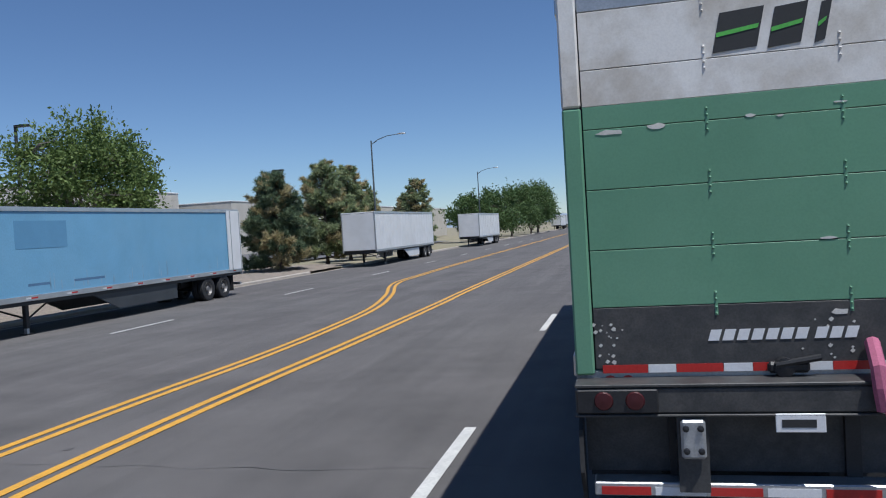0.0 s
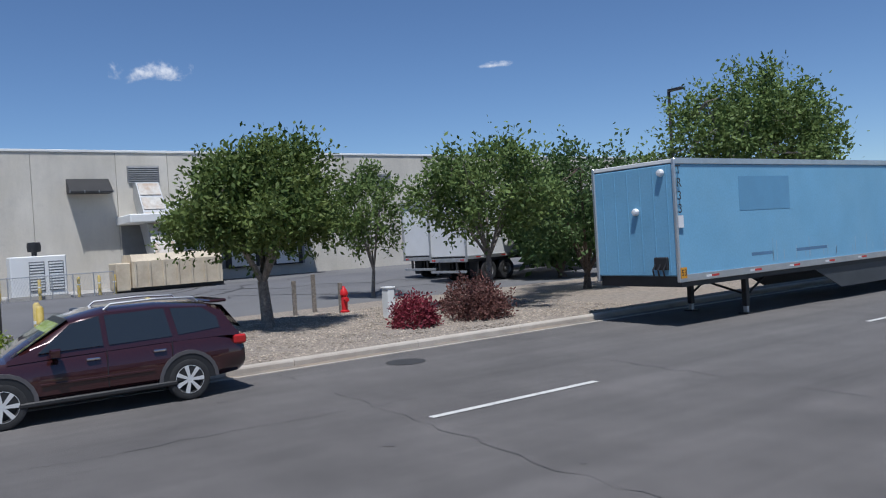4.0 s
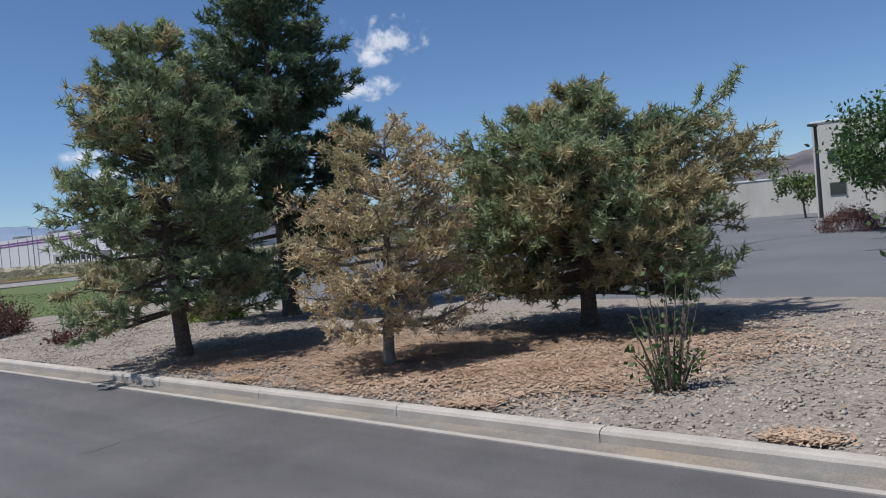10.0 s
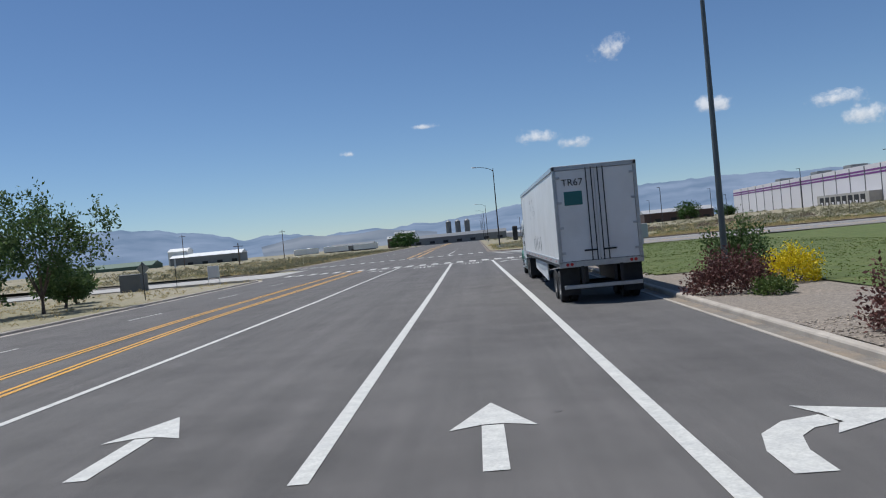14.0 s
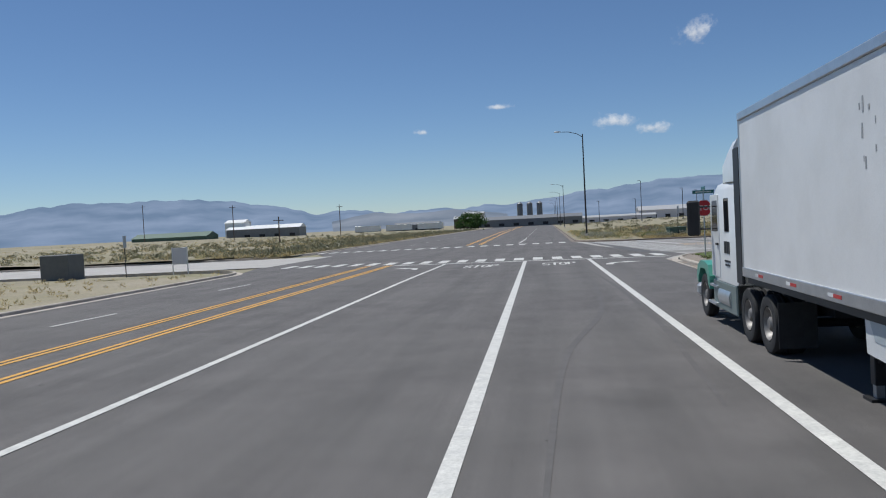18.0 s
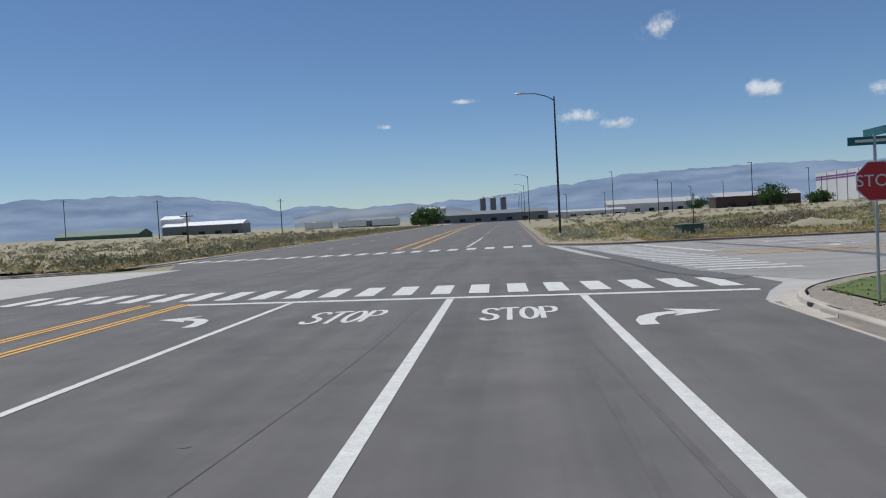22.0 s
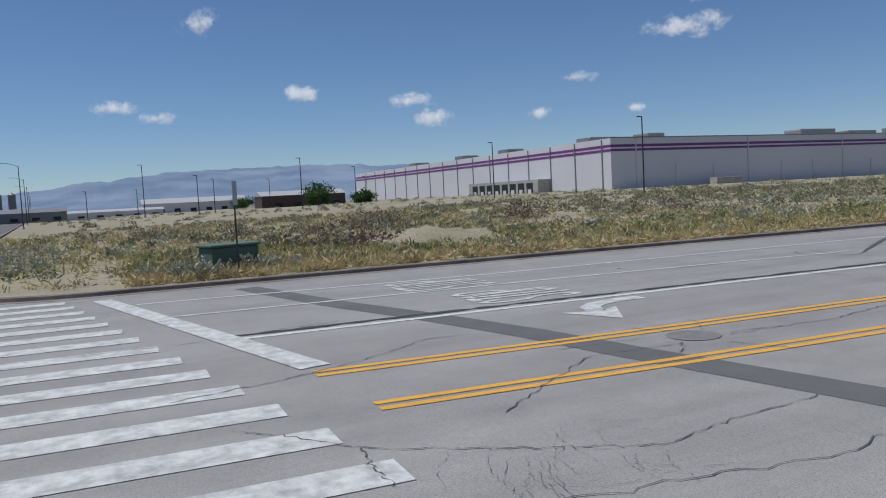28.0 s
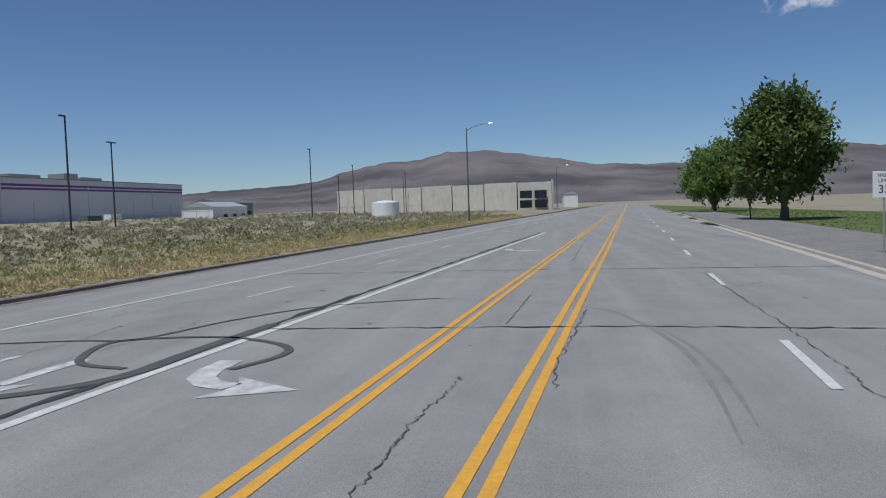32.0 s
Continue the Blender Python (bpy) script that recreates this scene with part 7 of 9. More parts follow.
for x, y, h in ((62, -300, 11), (150, -330, 16), (92, -280, 12), (200, -300, 11), (45, -190, 5.5)):
    up = thing("utility_pole", "wooden utility pole in the desert", "pole", pose(x, y, 0.3))
    part("pole", Mesh().tube([(0, 0, 0), (0, 0, h)], [0.16, 0.11], 7), M_BARK, up)
    part("crossarm", Mesh().box(-1.1, 1.1, -0.06, 0.06, h - 0.8, h - 0.66), M_BARK, up)

# Stop sign and street blade.
M_SRED = mat("sign_red", (0.55, 0.02, 0.03), 0.4, var=0.05)
ss = thing("stop_sign", "red octagonal stop sign on a steel post with street name blades", "sign", pose(-16.3, -82.4, 0.14))
part("post", Mesh().tube([(0, 0, -0.1), (0, 0, 3.55)], 0.035, 8), M_STEEL, ss)
octa = [(0.46 * math.cos(radians(22.5 + 45 * k)), 2.55 + 0.46 * math.sin(radians(22.5 + 45 * k))) for k in range(8)]
fc = part("face", Mesh().prism(octa, 0.04, 0.055, "y"), M_WHITE, ss, "white border of the sign")
part("field", Mesh().prism([(p[0] * 0.94, 2.55 + (p[1] - 2.55) * 0.94) for p in octa], 0.056, 0.06, "y"), M_SRED, fc)
tm = text_mesh("STOP", 0.36, 0.002)
tm.materials.append(M_WHITE)
o = part("letters", tm, None, fc)
o.matrix_basis = pose(0, 0.064, 2.55, 90, 0, 180)
M_SBLUE = mat("sign_green", (0.02, 0.13, 0.13), 0.4, var=0.05)
bl = part("street_blade", Mesh().box(-0.55, 0.55, -0.012, 0.012, 3.32, 3.5, 0.004), M_SBLUE, ss, "dark green street name blade")
part("name_bar", Mesh().box(-0.4, 0.4, 0.013, 0.016, 3.38, 3.44), M_WHITE, bl)
part("street_blade", Mesh().box(-0.012, 0.012, -0.5, 0.5, 3.51, 3.68, 0.004), M_SBLUE, ss, "dark green street name blade")


def speed_sign(x, y, z, rz, lines, label):
    ob = thing("road_sign", label, "sign", pose(x, y, z, 0, 0, rz))
    part("post", Mesh().tube([(0, 0, -0.1), (0, 0, 3.0)], 0.03, 6), M_STEEL, ob)
    pl = part("plate", Mesh().box(-0.38, 0.38, 0.035, 0.05, 2.05, 3.0, 0.01), M_WHITE, ob)
    for body, zz, s in lines:
        tm = text_mesh(body, s, 0.001)
        tm.materials.append(M_INK)
        part("letters", tm, None, pl).matrix_basis = pose(0, 0.054, zz, 90, 0, 180)


speed_sign(-68.7, -87.5, 0.14, -94, (("SPEED", 2.85, 0.17), ("LIMIT", 2.66, 0.17), ("35", 2.35, 0.42)), "white speed limit sign on a steel post")
for x, y, rz, h in ((13.6, -66.5, 180, 2.6), (20.2, -89.0, 60, 2.7), (-21.1, -120.3, 40, 3.1), (-24.8, -126, 100, 0.1)):
    if h < 1:
        continue
    ob = thing("sign_post", "back of a small road sign on a thin steel post", "sign", pose(x, y, 0.13, 0, 0, rz))
    part("post", Mesh().tube([(0, 0, -0.1), (0, 0, h)], 0.03, 6), M_POLED, ob)
    part("plate", Mesh().prism([(-0.45, h - 0.45), (0, h), (0.45, h - 0.45), (0, h - 0.9)] if x == 13.6 else [(-0.12, h - 0.8), (0.12, h - 0.8), (0.12, h), (-0.12, h)], 0.035, 0.045, "y"), M_STEEL, ob)
ob = thing("road_sign", "narrow sign post at the kerb of the second road", "sign", pose(*r2(38, 16.5), 0.15, 0, 0, 86))
part("post", Mesh().tube([(0, 0, -0.1), (0, 0, 2.6)], 0.03, 6), M_POLED, ob)
part("plate", Mesh().box(-0.15, 0.15, 0.035, 0.045, 1.9, 2.55), M_POLED, ob)
bx = thing("utility_cabinet", "low dark green utility cabinet on the corner", "cabinet", pose(-21.15, -121.9, 0.2, 0, 0, 12))
part("body", Mesh().box(-0.85, 0.85, -0.6, 0.6, -0.1, 0.82, 0.04), M_GREEN, bx)
part("lid", Mesh().box(-0.92, 0.92, -0.67, 0.67, 0.822, 0.92, 0.03), M_GREEN, bx)
wb = thing("signal_cabinet", "grey upright utility cabinet on the lawn", "cabinet", pose(-18.35, -83.6, 0.14))
part("body", Mesh().box(-0.3, 0.3, -0.25, 0.25, 0, 1.25, 0.03), M_STEEL, wb)
part("base", Mesh().box(-0.4, 0.4, -0.35, 0.35, -0.1, 0.0), M_APRON, wb)
fs = thing("frame_sign", "white framed notice board on two legs", "sign", pose(16.9, -90.2, 0.0, 0, 0, 170))
part("leg", Mesh().tube([(-0.6, 0, 0), (-0.6, 0, 1.9)], 0.04, 6), M_WHITE, fs)
part("leg", Mesh().tube([(0.6, 0, 0), (0.6, 0, 1.9)], 0.04, 6), M_WHITE, fs)
part("board", Mesh().box(-0.58, 0.58, -0.03, 0.03, 0.7, 1.85, 0.01), M_PBW, fs)
M_BOXGREY = mat("box_grey", (0.13, 0.135, 0.13), 0.6, var=0.12, scale=2)
tb = thing("transformer_box", "dull grey transformer box on bare ground", "cabinet", pose(23.6, -87.2, 0.1))
part("body", Mesh().box(-1.0, 1.0, -0.9, 0.9, 0, 1.7, 0.05), M_BOXGREY, tb)
part("plinth", Mesh().box(-1.15, 1.15, -1.05, 1.05, -0.1, 0.0), M_APRON, tb)
# Hydrant.
M_HYD = mat("hydrant_red", (0.6, 0.02, 0.025), 0.4, var=0.08)
hy = thing("fire_hydrant", "bright red fire hydrant in gravel", "hydrant", pose(-23.25, 19.6, 0.16))
part("barrel", Mesh().lathe([(0, 0), (0.16, 0), (0.16, 0.06), (0.11, 0.08), (0.11, 0.55), (0.14, 0.58), (0.14, 0.62), (0.12, 0.72), (0.06, 0.8), (0.04, 0.86), (0, 0.87)], 16, "z"), M_HYD, hy, smooth=True)
for sx in (-1, 1):
    part("outlet", Mesh().tube([(sx * 0.1, 0, 0.45), (sx * 0.2, 0, 0.45)], 0.06, 8), M_HYD, hy)
part("pumper_outlet", Mesh().tube([(0, 0, 0.42), (0.22, 0, 0.42)], 0.075, 10), M_HYD, hy)
for x, y, h in ((-24.3, 18.3, 1.15), (-23.3, 19.5, 1.0), (-24.7, 19.2, 1.3)):
    wp = thing("wooden_post", "weathered wooden post in gravel", "post", pose(x, y, 0.14))
    part("post", Mesh().box(-0.06, 0.06, -0.06, 0.06, -0.1, h, 0.01), M_BARKG, wp)
wbx = thing("marker_box", "small white utility box in gravel", "box", pose(-19.95, 19.35, 0.18))
part("body", Mesh().box(-0.18, 0.18, -0.12, 0.12, -0.05, 0.85, 0.02), M_WHITE, wbx)
part("cap", Mesh().box(-0.2, 0.2, -0.14, 0.14, 0.852, 0.9, 0.01), M_WHITE, wbx)

# Monument sign on the lawn.
M_SLAB = mat("sign_slab_grey", (0.5, 0.5, 0.51), 0.5, var=0.06, scale=1.5)
ms = thing("monument_sign", "grey monument sign with red letter shapes on the lawn", "sign", pose(-20.9, -87.4, 0.16, 0, 0, 12))
for q in (-0.7, -3.6):
    part("leg", Mesh().box(q - 0.3, q + 0.3, -0.18, 0.18, -0.05, 0.62, 0.02), M_SLAB, ms)
sl = part("slab", Mesh().box(-4.4, 0.3, -0.22, 0.22, 0.622, 1.95, 0.03), M_SLAB, ms)
part("red_mark", Mesh().prism([(0.1 - 0.2, 1.2), (-0.9, 1.22), (-1.0, 1.75), (-1.25, 1.75), (-1.42, 1.45), (-1.62, 1.75), (-1.9, 1.75), (-1.85, 1.2), (-1.62, 1.2), (-1.6, 1.48), (-1.4, 1.2), (-1.2, 1.48), (-1.15, 1.14), (-0.1, 1.1)], 0.222, 0.232, "y"), M_SRED, sl)
part("red_mark", Mesh().prism([(-2.0, 1.2), (-2.7, 1.2), (-2.7, 1.4), (-2.3, 1.42), (-2.3, 1.54), (-2.75, 1.55), (-2.75, 1.75), (-2.05, 1.75), (-2.05, 1.4), (-2.4, 1.38), (-2.4, 1.33), (-2.0, 1.32)], 0.222, 0.232, "y"), M_SRED, sl)
for z, w in ((0.97, 2.6), (0.78, 2.8)):
    part("print_bar", Mesh().box(-2.0 - w / 2, -2.0 + w / 2, 0.222, 0.228, z - 0.05, z + 0.05), M_INK, sl)
# Yard beside the great hall: fence, containers, skips.
yf = thing("chain_fence", "long chain-link fence before the yard of the hall", "fence")
for k in range(46):
    part("post", Mesh().tube([(-150 - 4 * k, -168 + 0.6 * k, 0.8), (-150 - 4 * k, -168 + 0.6 * k, 3.0)], 0.05, 5), M_STEEL, yf)
part("top_rail", Mesh().tube([(-150, -168, 2.95), (-330, -141, 2.95)], 0.035, 5), M_STEEL, yf)
for i, (x, y, w, h, mt, lb) in enumerate(((-172, -238, 9, 2.6, M_RUSTY, "rusty brown steel container beside the hall"), (-252, -235, 7, 2.4, M_GREEN, "dark green skip beside the hall"), (-262, -234, 6, 2.6, M_WHITE, "white steel container beside the hall"))):
    kk = thing("steel_container", lb, "container", pose(x, y, 0.6), "containers by the hall")
    part("body", Mesh().box(-w / 2, w / 2, -1.2, 1.2, 0.1, h, 0.04), mt, kk)
    part("skid", Mesh().box(-w / 2, w / 2, -1.0, 1.0, -0.6, 0.098), M_BLACK, kk)
    for q in range(int(w)):
        part("rib", Mesh().box(-w / 2 + 0.4 + q, -w / 2 + 0.55 + q, 1.202, 1.26, 0.15, h - 0.1), mt, kk)


# ---- vehicles ----
def tyre_data(r, w):
    rim = r * 0.6
    t = Mesh().lathe([(rim, -w / 2 + 0.02), (r * 0.8, -w / 2), (r * 0.95, -w / 2 + 0.015), (r, -w / 2 + 0.05), (r, -0.06), (r - 0.012, -0.055), (r - 0.012, -0.035), (r, -0.03), (r, 0.03), (r - 0.012, 0.035), (r - 0.012, 0.055), (r, 0.06), (r, w / 2 - 0.05), (r * 0.95, w / 2 - 0.015), (r * 0.8, w / 2), (rim, w / 2 - 0.02), (rim, -w / 2 + 0.02)], 28, "x")
    return t.data("tyre", M_RUBBER, True)


def truck_rim_data(r, w, material):
    q = r * 0.6
    m = Mesh().lathe([(q, -w / 2 + 0.03), (q - 0.02, w / 2 - 0.02), (q - 0.05, w / 2 - 0.06), (q - 0.08, -0.02), (q * 0.55, -0.05), (q * 0.42, 0.0), (q * 0.4, w / 2 - 0.06), (q * 0.3, w / 2 - 0.03), (0, w / 2 - 0.03)], 24, "x")
    for k in range(10):
        a = 2 * math.pi * k / 10
        m.tube([(-0.03, 0.62 * q * math.cos(a), 0.62 * q * math.sin(a)), (0.02, 0.62 * q * math.cos(a), 0.62 * q * math.sin(a))], 0.02, 6)
    return m.data("rim", material, True)


TYRE, RIM_W, RIM_A = tyre_data(0.51, 0.27), None, None
M_RIMW = mat("wheel_white", (0.55, 0.55, 0.54), 0.45, 0.2, var=0.15, scale=3, tint=(0.3, 0.27, 0.24), tscale=3)
M_RIMD = mat("wheel_dirty", (0.22, 0.21, 0.2), 0.5, 0.4, var=0.2, scale=4)
RIM_W, RIM_A = truck_rim_data(0.51, 0.27, M_RIMW), truck_rim_data(0.51, 0.27, M_RIMD)


def wheel(parent, x, y, side, rim, r=0.51):
    """side: 1 faces +x, -1 faces -x."""
    w = part("wheel", TYRE, None, parent)
    w.matrix_basis = pose(x, y, r, 0, 0, 0 if side > 0 else 180)
    part("rim", rim, None, w)
    return w


def trailer(label, m, L, body_mat, roof_mat=None, floor=1.12, top=4.05, skirt=None, rim=None, gear=True, axle=(1.5, 2.75), gear_y=None, ribs=0, doors=None, tapes=True, rear_open=False):
    """A van trailer: the rear end at y=0, the front at y=L, centred on x=0."""
    ob = thing("trailer", label, "trailer", m)
    W = 1.29
    body = part("body", Mesh().box(-W, W, 0.06, L, floor + 0.14, top - 0.12, 0.03), body_mat, ob)
    for sx in (-1, 1):
        part("top_rail", Mesh().box(sx * W - 0.03, sx * W + 0.03, 0.05, L + 0.01, top - 0.14, top, 0.012), M_ALU, ob)
        br = part("bottom_rail", Mesh().box(sx * W - 0.032, sx * W + 0.032, 0.05, L, floor, floor + 0.17, 0.01), M_ALU, ob)
        for k in range(ribs):
            y = 0.5 + (L - 1.0) * k / max(1, ribs - 1)
            part("side_post", Mesh().box(sx * W - 0.012, sx * W + 0.012, y - 0.03, y + 0.03, floor + 0.18, top - 0.15), body_mat, body)
        if tapes:
            n = 9
            for k in range(n):
                y = 0.6 + (L - 2) * k / (n - 1)
                part("red_tape", Mesh().box(sx * W - 0.036, sx * W + 0.036, y, y + 0.28, floor + 0.06, floor + 0.11), M_RED, br)
                part("white_tape", Mesh().box(sx * W - 0.036, sx * W + 0.036, y + 0.285, y + 0.48, floor + 0.06, floor + 0.11), M_REFL, br)
    part("roof", Mesh().box(-W + 0.03, W - 0.03, 0.05, L, top - 0.1, top - 0.01, 0.01), roof_mat or M_WHITE, ob)
    part("floor_frame", Mesh().box(-W + 0.04, W - 0.04, 0.1, L - 0.1, floor - 0.12, floor + 0.13), M_BLACK, ob)
    for sx in (-1, 1):
        part("front_post", Mesh().box(sx * (W - 0.03) - 0.05, sx * (W - 0.03) + 0.05, L - 0.03, L + 0.03, floor, top - 0.002, 0.02), M_ALU, ob)
    # running gear
    bogie = part("bogie", Mesh().box(-0.5, -0.4, axle[0] - 0.8, axle[1] + 0.9, 0.62, floor - 0.13).box(0.4, 0.5, axle[0] - 0.8, axle[1] + 0.9, 0.62, floor - 0.13), M_BLACK, ob)
    for ya in axle:
        part("axle", Mesh().tube([(-1.1, ya, 0.51), (1.1, ya, 0.51)], 0.07, 8), M_BLACK, bogie)
        for sx in (-1, 1):
            wheel(ob, sx * 1.13, ya, sx, rim or RIM_A)
            wheel(ob, sx * 0.83, ya, sx, rim or RIM_A)
    for sx in (-1, 1):
        part("mud_flap", Mesh().box(sx * 0.98 - 0.3, sx * 0.98 + 0.3, axle[0] - 0.75, axle[0] - 0.735, 0.25, floor - 0.12), M_RUBBER, ob)
    if gear:
        gy = gear_y or L - 3.1
        for sx in (-1, 1):
            lg = part("landing_leg", Mesh().box(sx * 0.85 - 0.07, sx * 0.85 + 0.07, gy - 0.07, gy + 0.07, 0.2, floor - 0.1, 0.01), M_BLACK, ob)
            part("foot", Mesh().box(sx * 0.85 - 0.14, sx * 0.85 + 0.14, gy - 0.14, gy + 0.14, 0.0, 0.04), M_BLACK, lg)
            part("inner_leg", Mesh().box(sx * 0.85 - 0.05, sx * 0.85 + 0.05, gy - 0.05, gy + 0.05, 0.04, 0.22), M_STEEL, lg)
            part("brace", Mesh().tube([(sx * 0.85, gy, 0.45), (sx * 0.85, gy - 1.0, floor - 0.1)], 0.03, 6), M_BLACK, lg)
        part("cross_brace", Mesh().tube([(-0.85, gy, 0.5), (0.85, gy, 0.95)], 0.03, 6), M_BLACK, ob)
    if skirt:
        y0, y1, mt = skirt
        for sx in (-1, 1):
            part("side_skirt", Mesh().prism([(y0, floor - 0.01), (y1, floor - 0.01), (y1 - 1.6, 0.36), (y0, 0.36)], sx * 1.2 - 0.02, sx * 1.2 + 0.02, "x"), mt, ob)
    # rear frame
    rf = part("rear_frame", Mesh().box(-1.3, 1.3, -0.02, 0.06, floor - 0.12, floor + 0.06, 0.01).box(-1.3, -1.2, -0.02, 0.06, floor, top, 0.01).box(1.2, 1.3, -0.02, 0.06, floor, top, 0.01).box(-1.3, 1.3, -0.02, 0.06, top - 0.13, top + 0.01, 0.01), M_STEEL, ob)
    part("guard_bar", Mesh().box(-1.2, 1.2, -0.04, 0.06, 0.46, 0.58, 0.01), M_STEEL, ob)
    for sx in (-1, 1):
        part("guard_post", Mesh().box(sx * 0.6 - 0.05, sx * 0.6 + 0.05, -0.03, 0.05, 0.58, floor - 0.1), M_BLACK, ob)
        part("tail_lamp", Mesh().lathe([(0, -0.035), (0.05, -0.03), (0.055, 0.0)], 12, "y", (sx * 1.05, 0, floor - 0.03)), M_RED, rf)
        part("tail_lamp", Mesh().lathe([(0, -0.035), (0.05, -0.03), (0.055, 0.0)], 12, "y", (sx * 0.92, 0, floor - 0.03)), M_RED, rf)
    if doors:
        for sx in (-1, 1):
            dr = part("door", Mesh().box(min(0.01 * sx, 1.19 * sx), max(0.01 * sx, 1.19 * sx), 0.0, 0.05, floor + 0.07, top - 0.14, 0.01), doors, ob)
            for q in (0.1, 0.26):
                part("lock_rod", Mesh().tube([(sx * q, -0.035, floor + 0.05), (sx * q, -0.035, top - 0.1)], 0.017, 6), M_BLACK, dr)
            part("door_handle", Mesh().box(sx * 0.3 - 0.2, sx * 0.3 + 0.2, -0.06, -0.03, floor + 0.35, floor + 0.4, 0.005), M_BLACK, dr)
            for k in range(4):
                z = floor + 0.3 + k * 0.78
                part("hinge", Mesh().box(sx * 1.16 - 0.09, sx * 1.16 + 0.09, -0.03, 0.0, z, z + 0.07, 0.005), M_STEEL, dr)
    return ob


M_BLUE = mat("faded_blue_paint", (0.18, 0.4, 0.58), 0.5, var=0.07, scale=0.9, tint=(0.21, 0.42, 0.58), tscale=0.5, tamount=0.5, bscale=20)
M_TWHITE = mat("trailer_white", (0.76, 0.76, 0.75), 0.4, var=0.04, scale=0.8, tint=(0.6, 0.59, 0.56), tscale=0.7, tamount=0.4)
M_SKIRT = mat("skirt_black", (0.05, 0.055, 0.06), 0.5, var=0.15)
M_SKW = mat("skirt_white", (0.7, 0.71, 0.71), 0.4, var=0.06)
M_GPAINT = mat("trailer_green", (0.13, 0.295, 0.18), 0.45, var=0.06, scale=1.2, tint=(0.165, 0.33, 0.215), tscale=0.8, tamount=0.5)

# Blue trailer at the kerb, nose towards the junction.
BX, BF, BL = -11.75, 22.3, 15.9
bt = trailer("faded sky-blue parked box trailer with grey corner posts", pose(BX - 1.29, BF + BL, 0, 0, 0, 180), BL, M_BLUE, None, 1.06, 3.93, (5.2, 10.4, M_SKIRT), RIM_A, True, (1.6, 2.9))
for sx in (-1, 1):
    dr = part("open_door", Mesh().box(sx * 1.34 - 0.025, sx * 1.34 + 0.025, 0.05, 1.2, 1.2, 3.86, 0.01), M_TWHITE, bt, "white door folded back along the side")
    for q in (0.15, 0.95):
        part("lock_rod", Mesh().tube([(sx * 1.38, q, 1.15), (sx * 1.38, q, 3.85)], 0.017, 6), M_STEEL, dr)
part("patch", Mesh().box(-1.296, -1.291, BL - 4.6, BL - 2.4, 2.65, 3.5), mat("blue_patch", (0.13, 0.31, 0.48), 0.5, var=0.05), bt, "slightly darker repainted blue panel")
tm = text_mesh("T\nR\n3\n3", 0.3, 0.002)
tm.materials.append(M_INK)
part("unit_letters", tm, None, bt).matrix_basis = pose(-1.345, BL - 0.06, 3.2, 90, 0, -90)
part("placard", Mesh().box(-1.345, -1.322, BL - 0.16, BL + 0.02, 2.32, 2.6), M_REFL, bt)
tm53 = text_mesh("53", 0.2, 0.002)
tm53.materials.append(M_INK)
part("length_mark", tm53, None, bt).matrix_basis = pose(-1.3475, BL - 0.08, 1.275, 90, 0, -90)
part("warning_label", Mesh().box(-1.345, -1.322, BL - 0.18, BL + 0.02, 1.15, 1.4), mat("label_orange", (0.7, 0.32, 0.02), 0.5), bt)
for x, z in ((-0.9, 3.62), (-0.1, 2.75)):
    part("marker_lamp", Mesh().lathe([(0.09, 0), (0.09, 0.05), (0.07, 0.1), (0, 0.11)], 12, "y", (x, BL, z)), M_REFL, bt)
part("connector_box", Mesh().box(-1.0, -0.6, BL, BL + 0.08, 1.35, 1.65, 0.02), M_BLACK, bt)
for k in range(3):
    part("air_hose", Mesh().tube([(-0.95 + 0.15 * k, BL + 0.06, 1.5), (-0.92 + 0.15 * k, BL + 0.14, 1.35), (-0.9 + 0.15 * k, BL + 0.08, 1.2)], 0.02, 6), M_BLACK, bt)
for k in range(6):
    part("front_rib", Mesh().box(-1.05 + 0.4 * k, -1.03 + 0.4 * k, BL, BL + 0.012, 1.3, 3.8), M_BLUE, bt)
M_STREAK = mat("pale_streak", (0.3, 0.45, 0.58), 0.6, var=0.15, scale=4)
rb = random.Random(6)
for k in range(26):
    y, h = rb.uniform(0.8, BL - 1.0), rb.uniform(0.15, 0.6)
    part("rust_streak", Mesh().box(-1.2925, -1.291, y, y + rb.uniform(0.015, 0.04), 1.32, 1.32 + h), M_STREAK, bt)
for y, w in ((9.6, 1.5), (12.2, 0.9)):
    part("print_bar", Mesh().box(-1.2928, -1.2912, y, y + w, 1.5, 1.58), mat("dull_blue_print", (0.1, 0.2, 0.33), 0.6), bt)
# Two white trailers farther along.
w1 = trailer("white parked box trailer with ribbed sides", pose(-13.35, 58.5 + 16.2, 0, 0, 0, 180), 16.2, M_TWHITE, None, 1.08, 4.0, (4.8, 9.4, M_SKW), RIM_A, True, (1.6, 2.9), ribs=20, tapes=False)
w2 = trailer("white parked box trailer far along the kerb", pose(-13.45, 97.0 + 13.8, 0, 0, 0, 180), 13.8, M_TWHITE, None, 1.08, 4.0, (4.8, 9.4, M_SKW), RIM_A, True, (1.6, 2.9), ribs=12, tapes=False)
w3 = trailer("large white trailer at the warehouse docks", pose(-30.5, 29.0, 0.25, 0, 0, 8), 15.9, M_TWHITE, None, 1.1, 4.05, None, RIM_A, True)
w4 = trailer("white trailer backed to a dock behind trees", pose(-34.5, 30.0, 0.3, 0, 0, 8), 15.9, M_TWHITE, None, 1.1, 4.05, None, RIM_A, True)

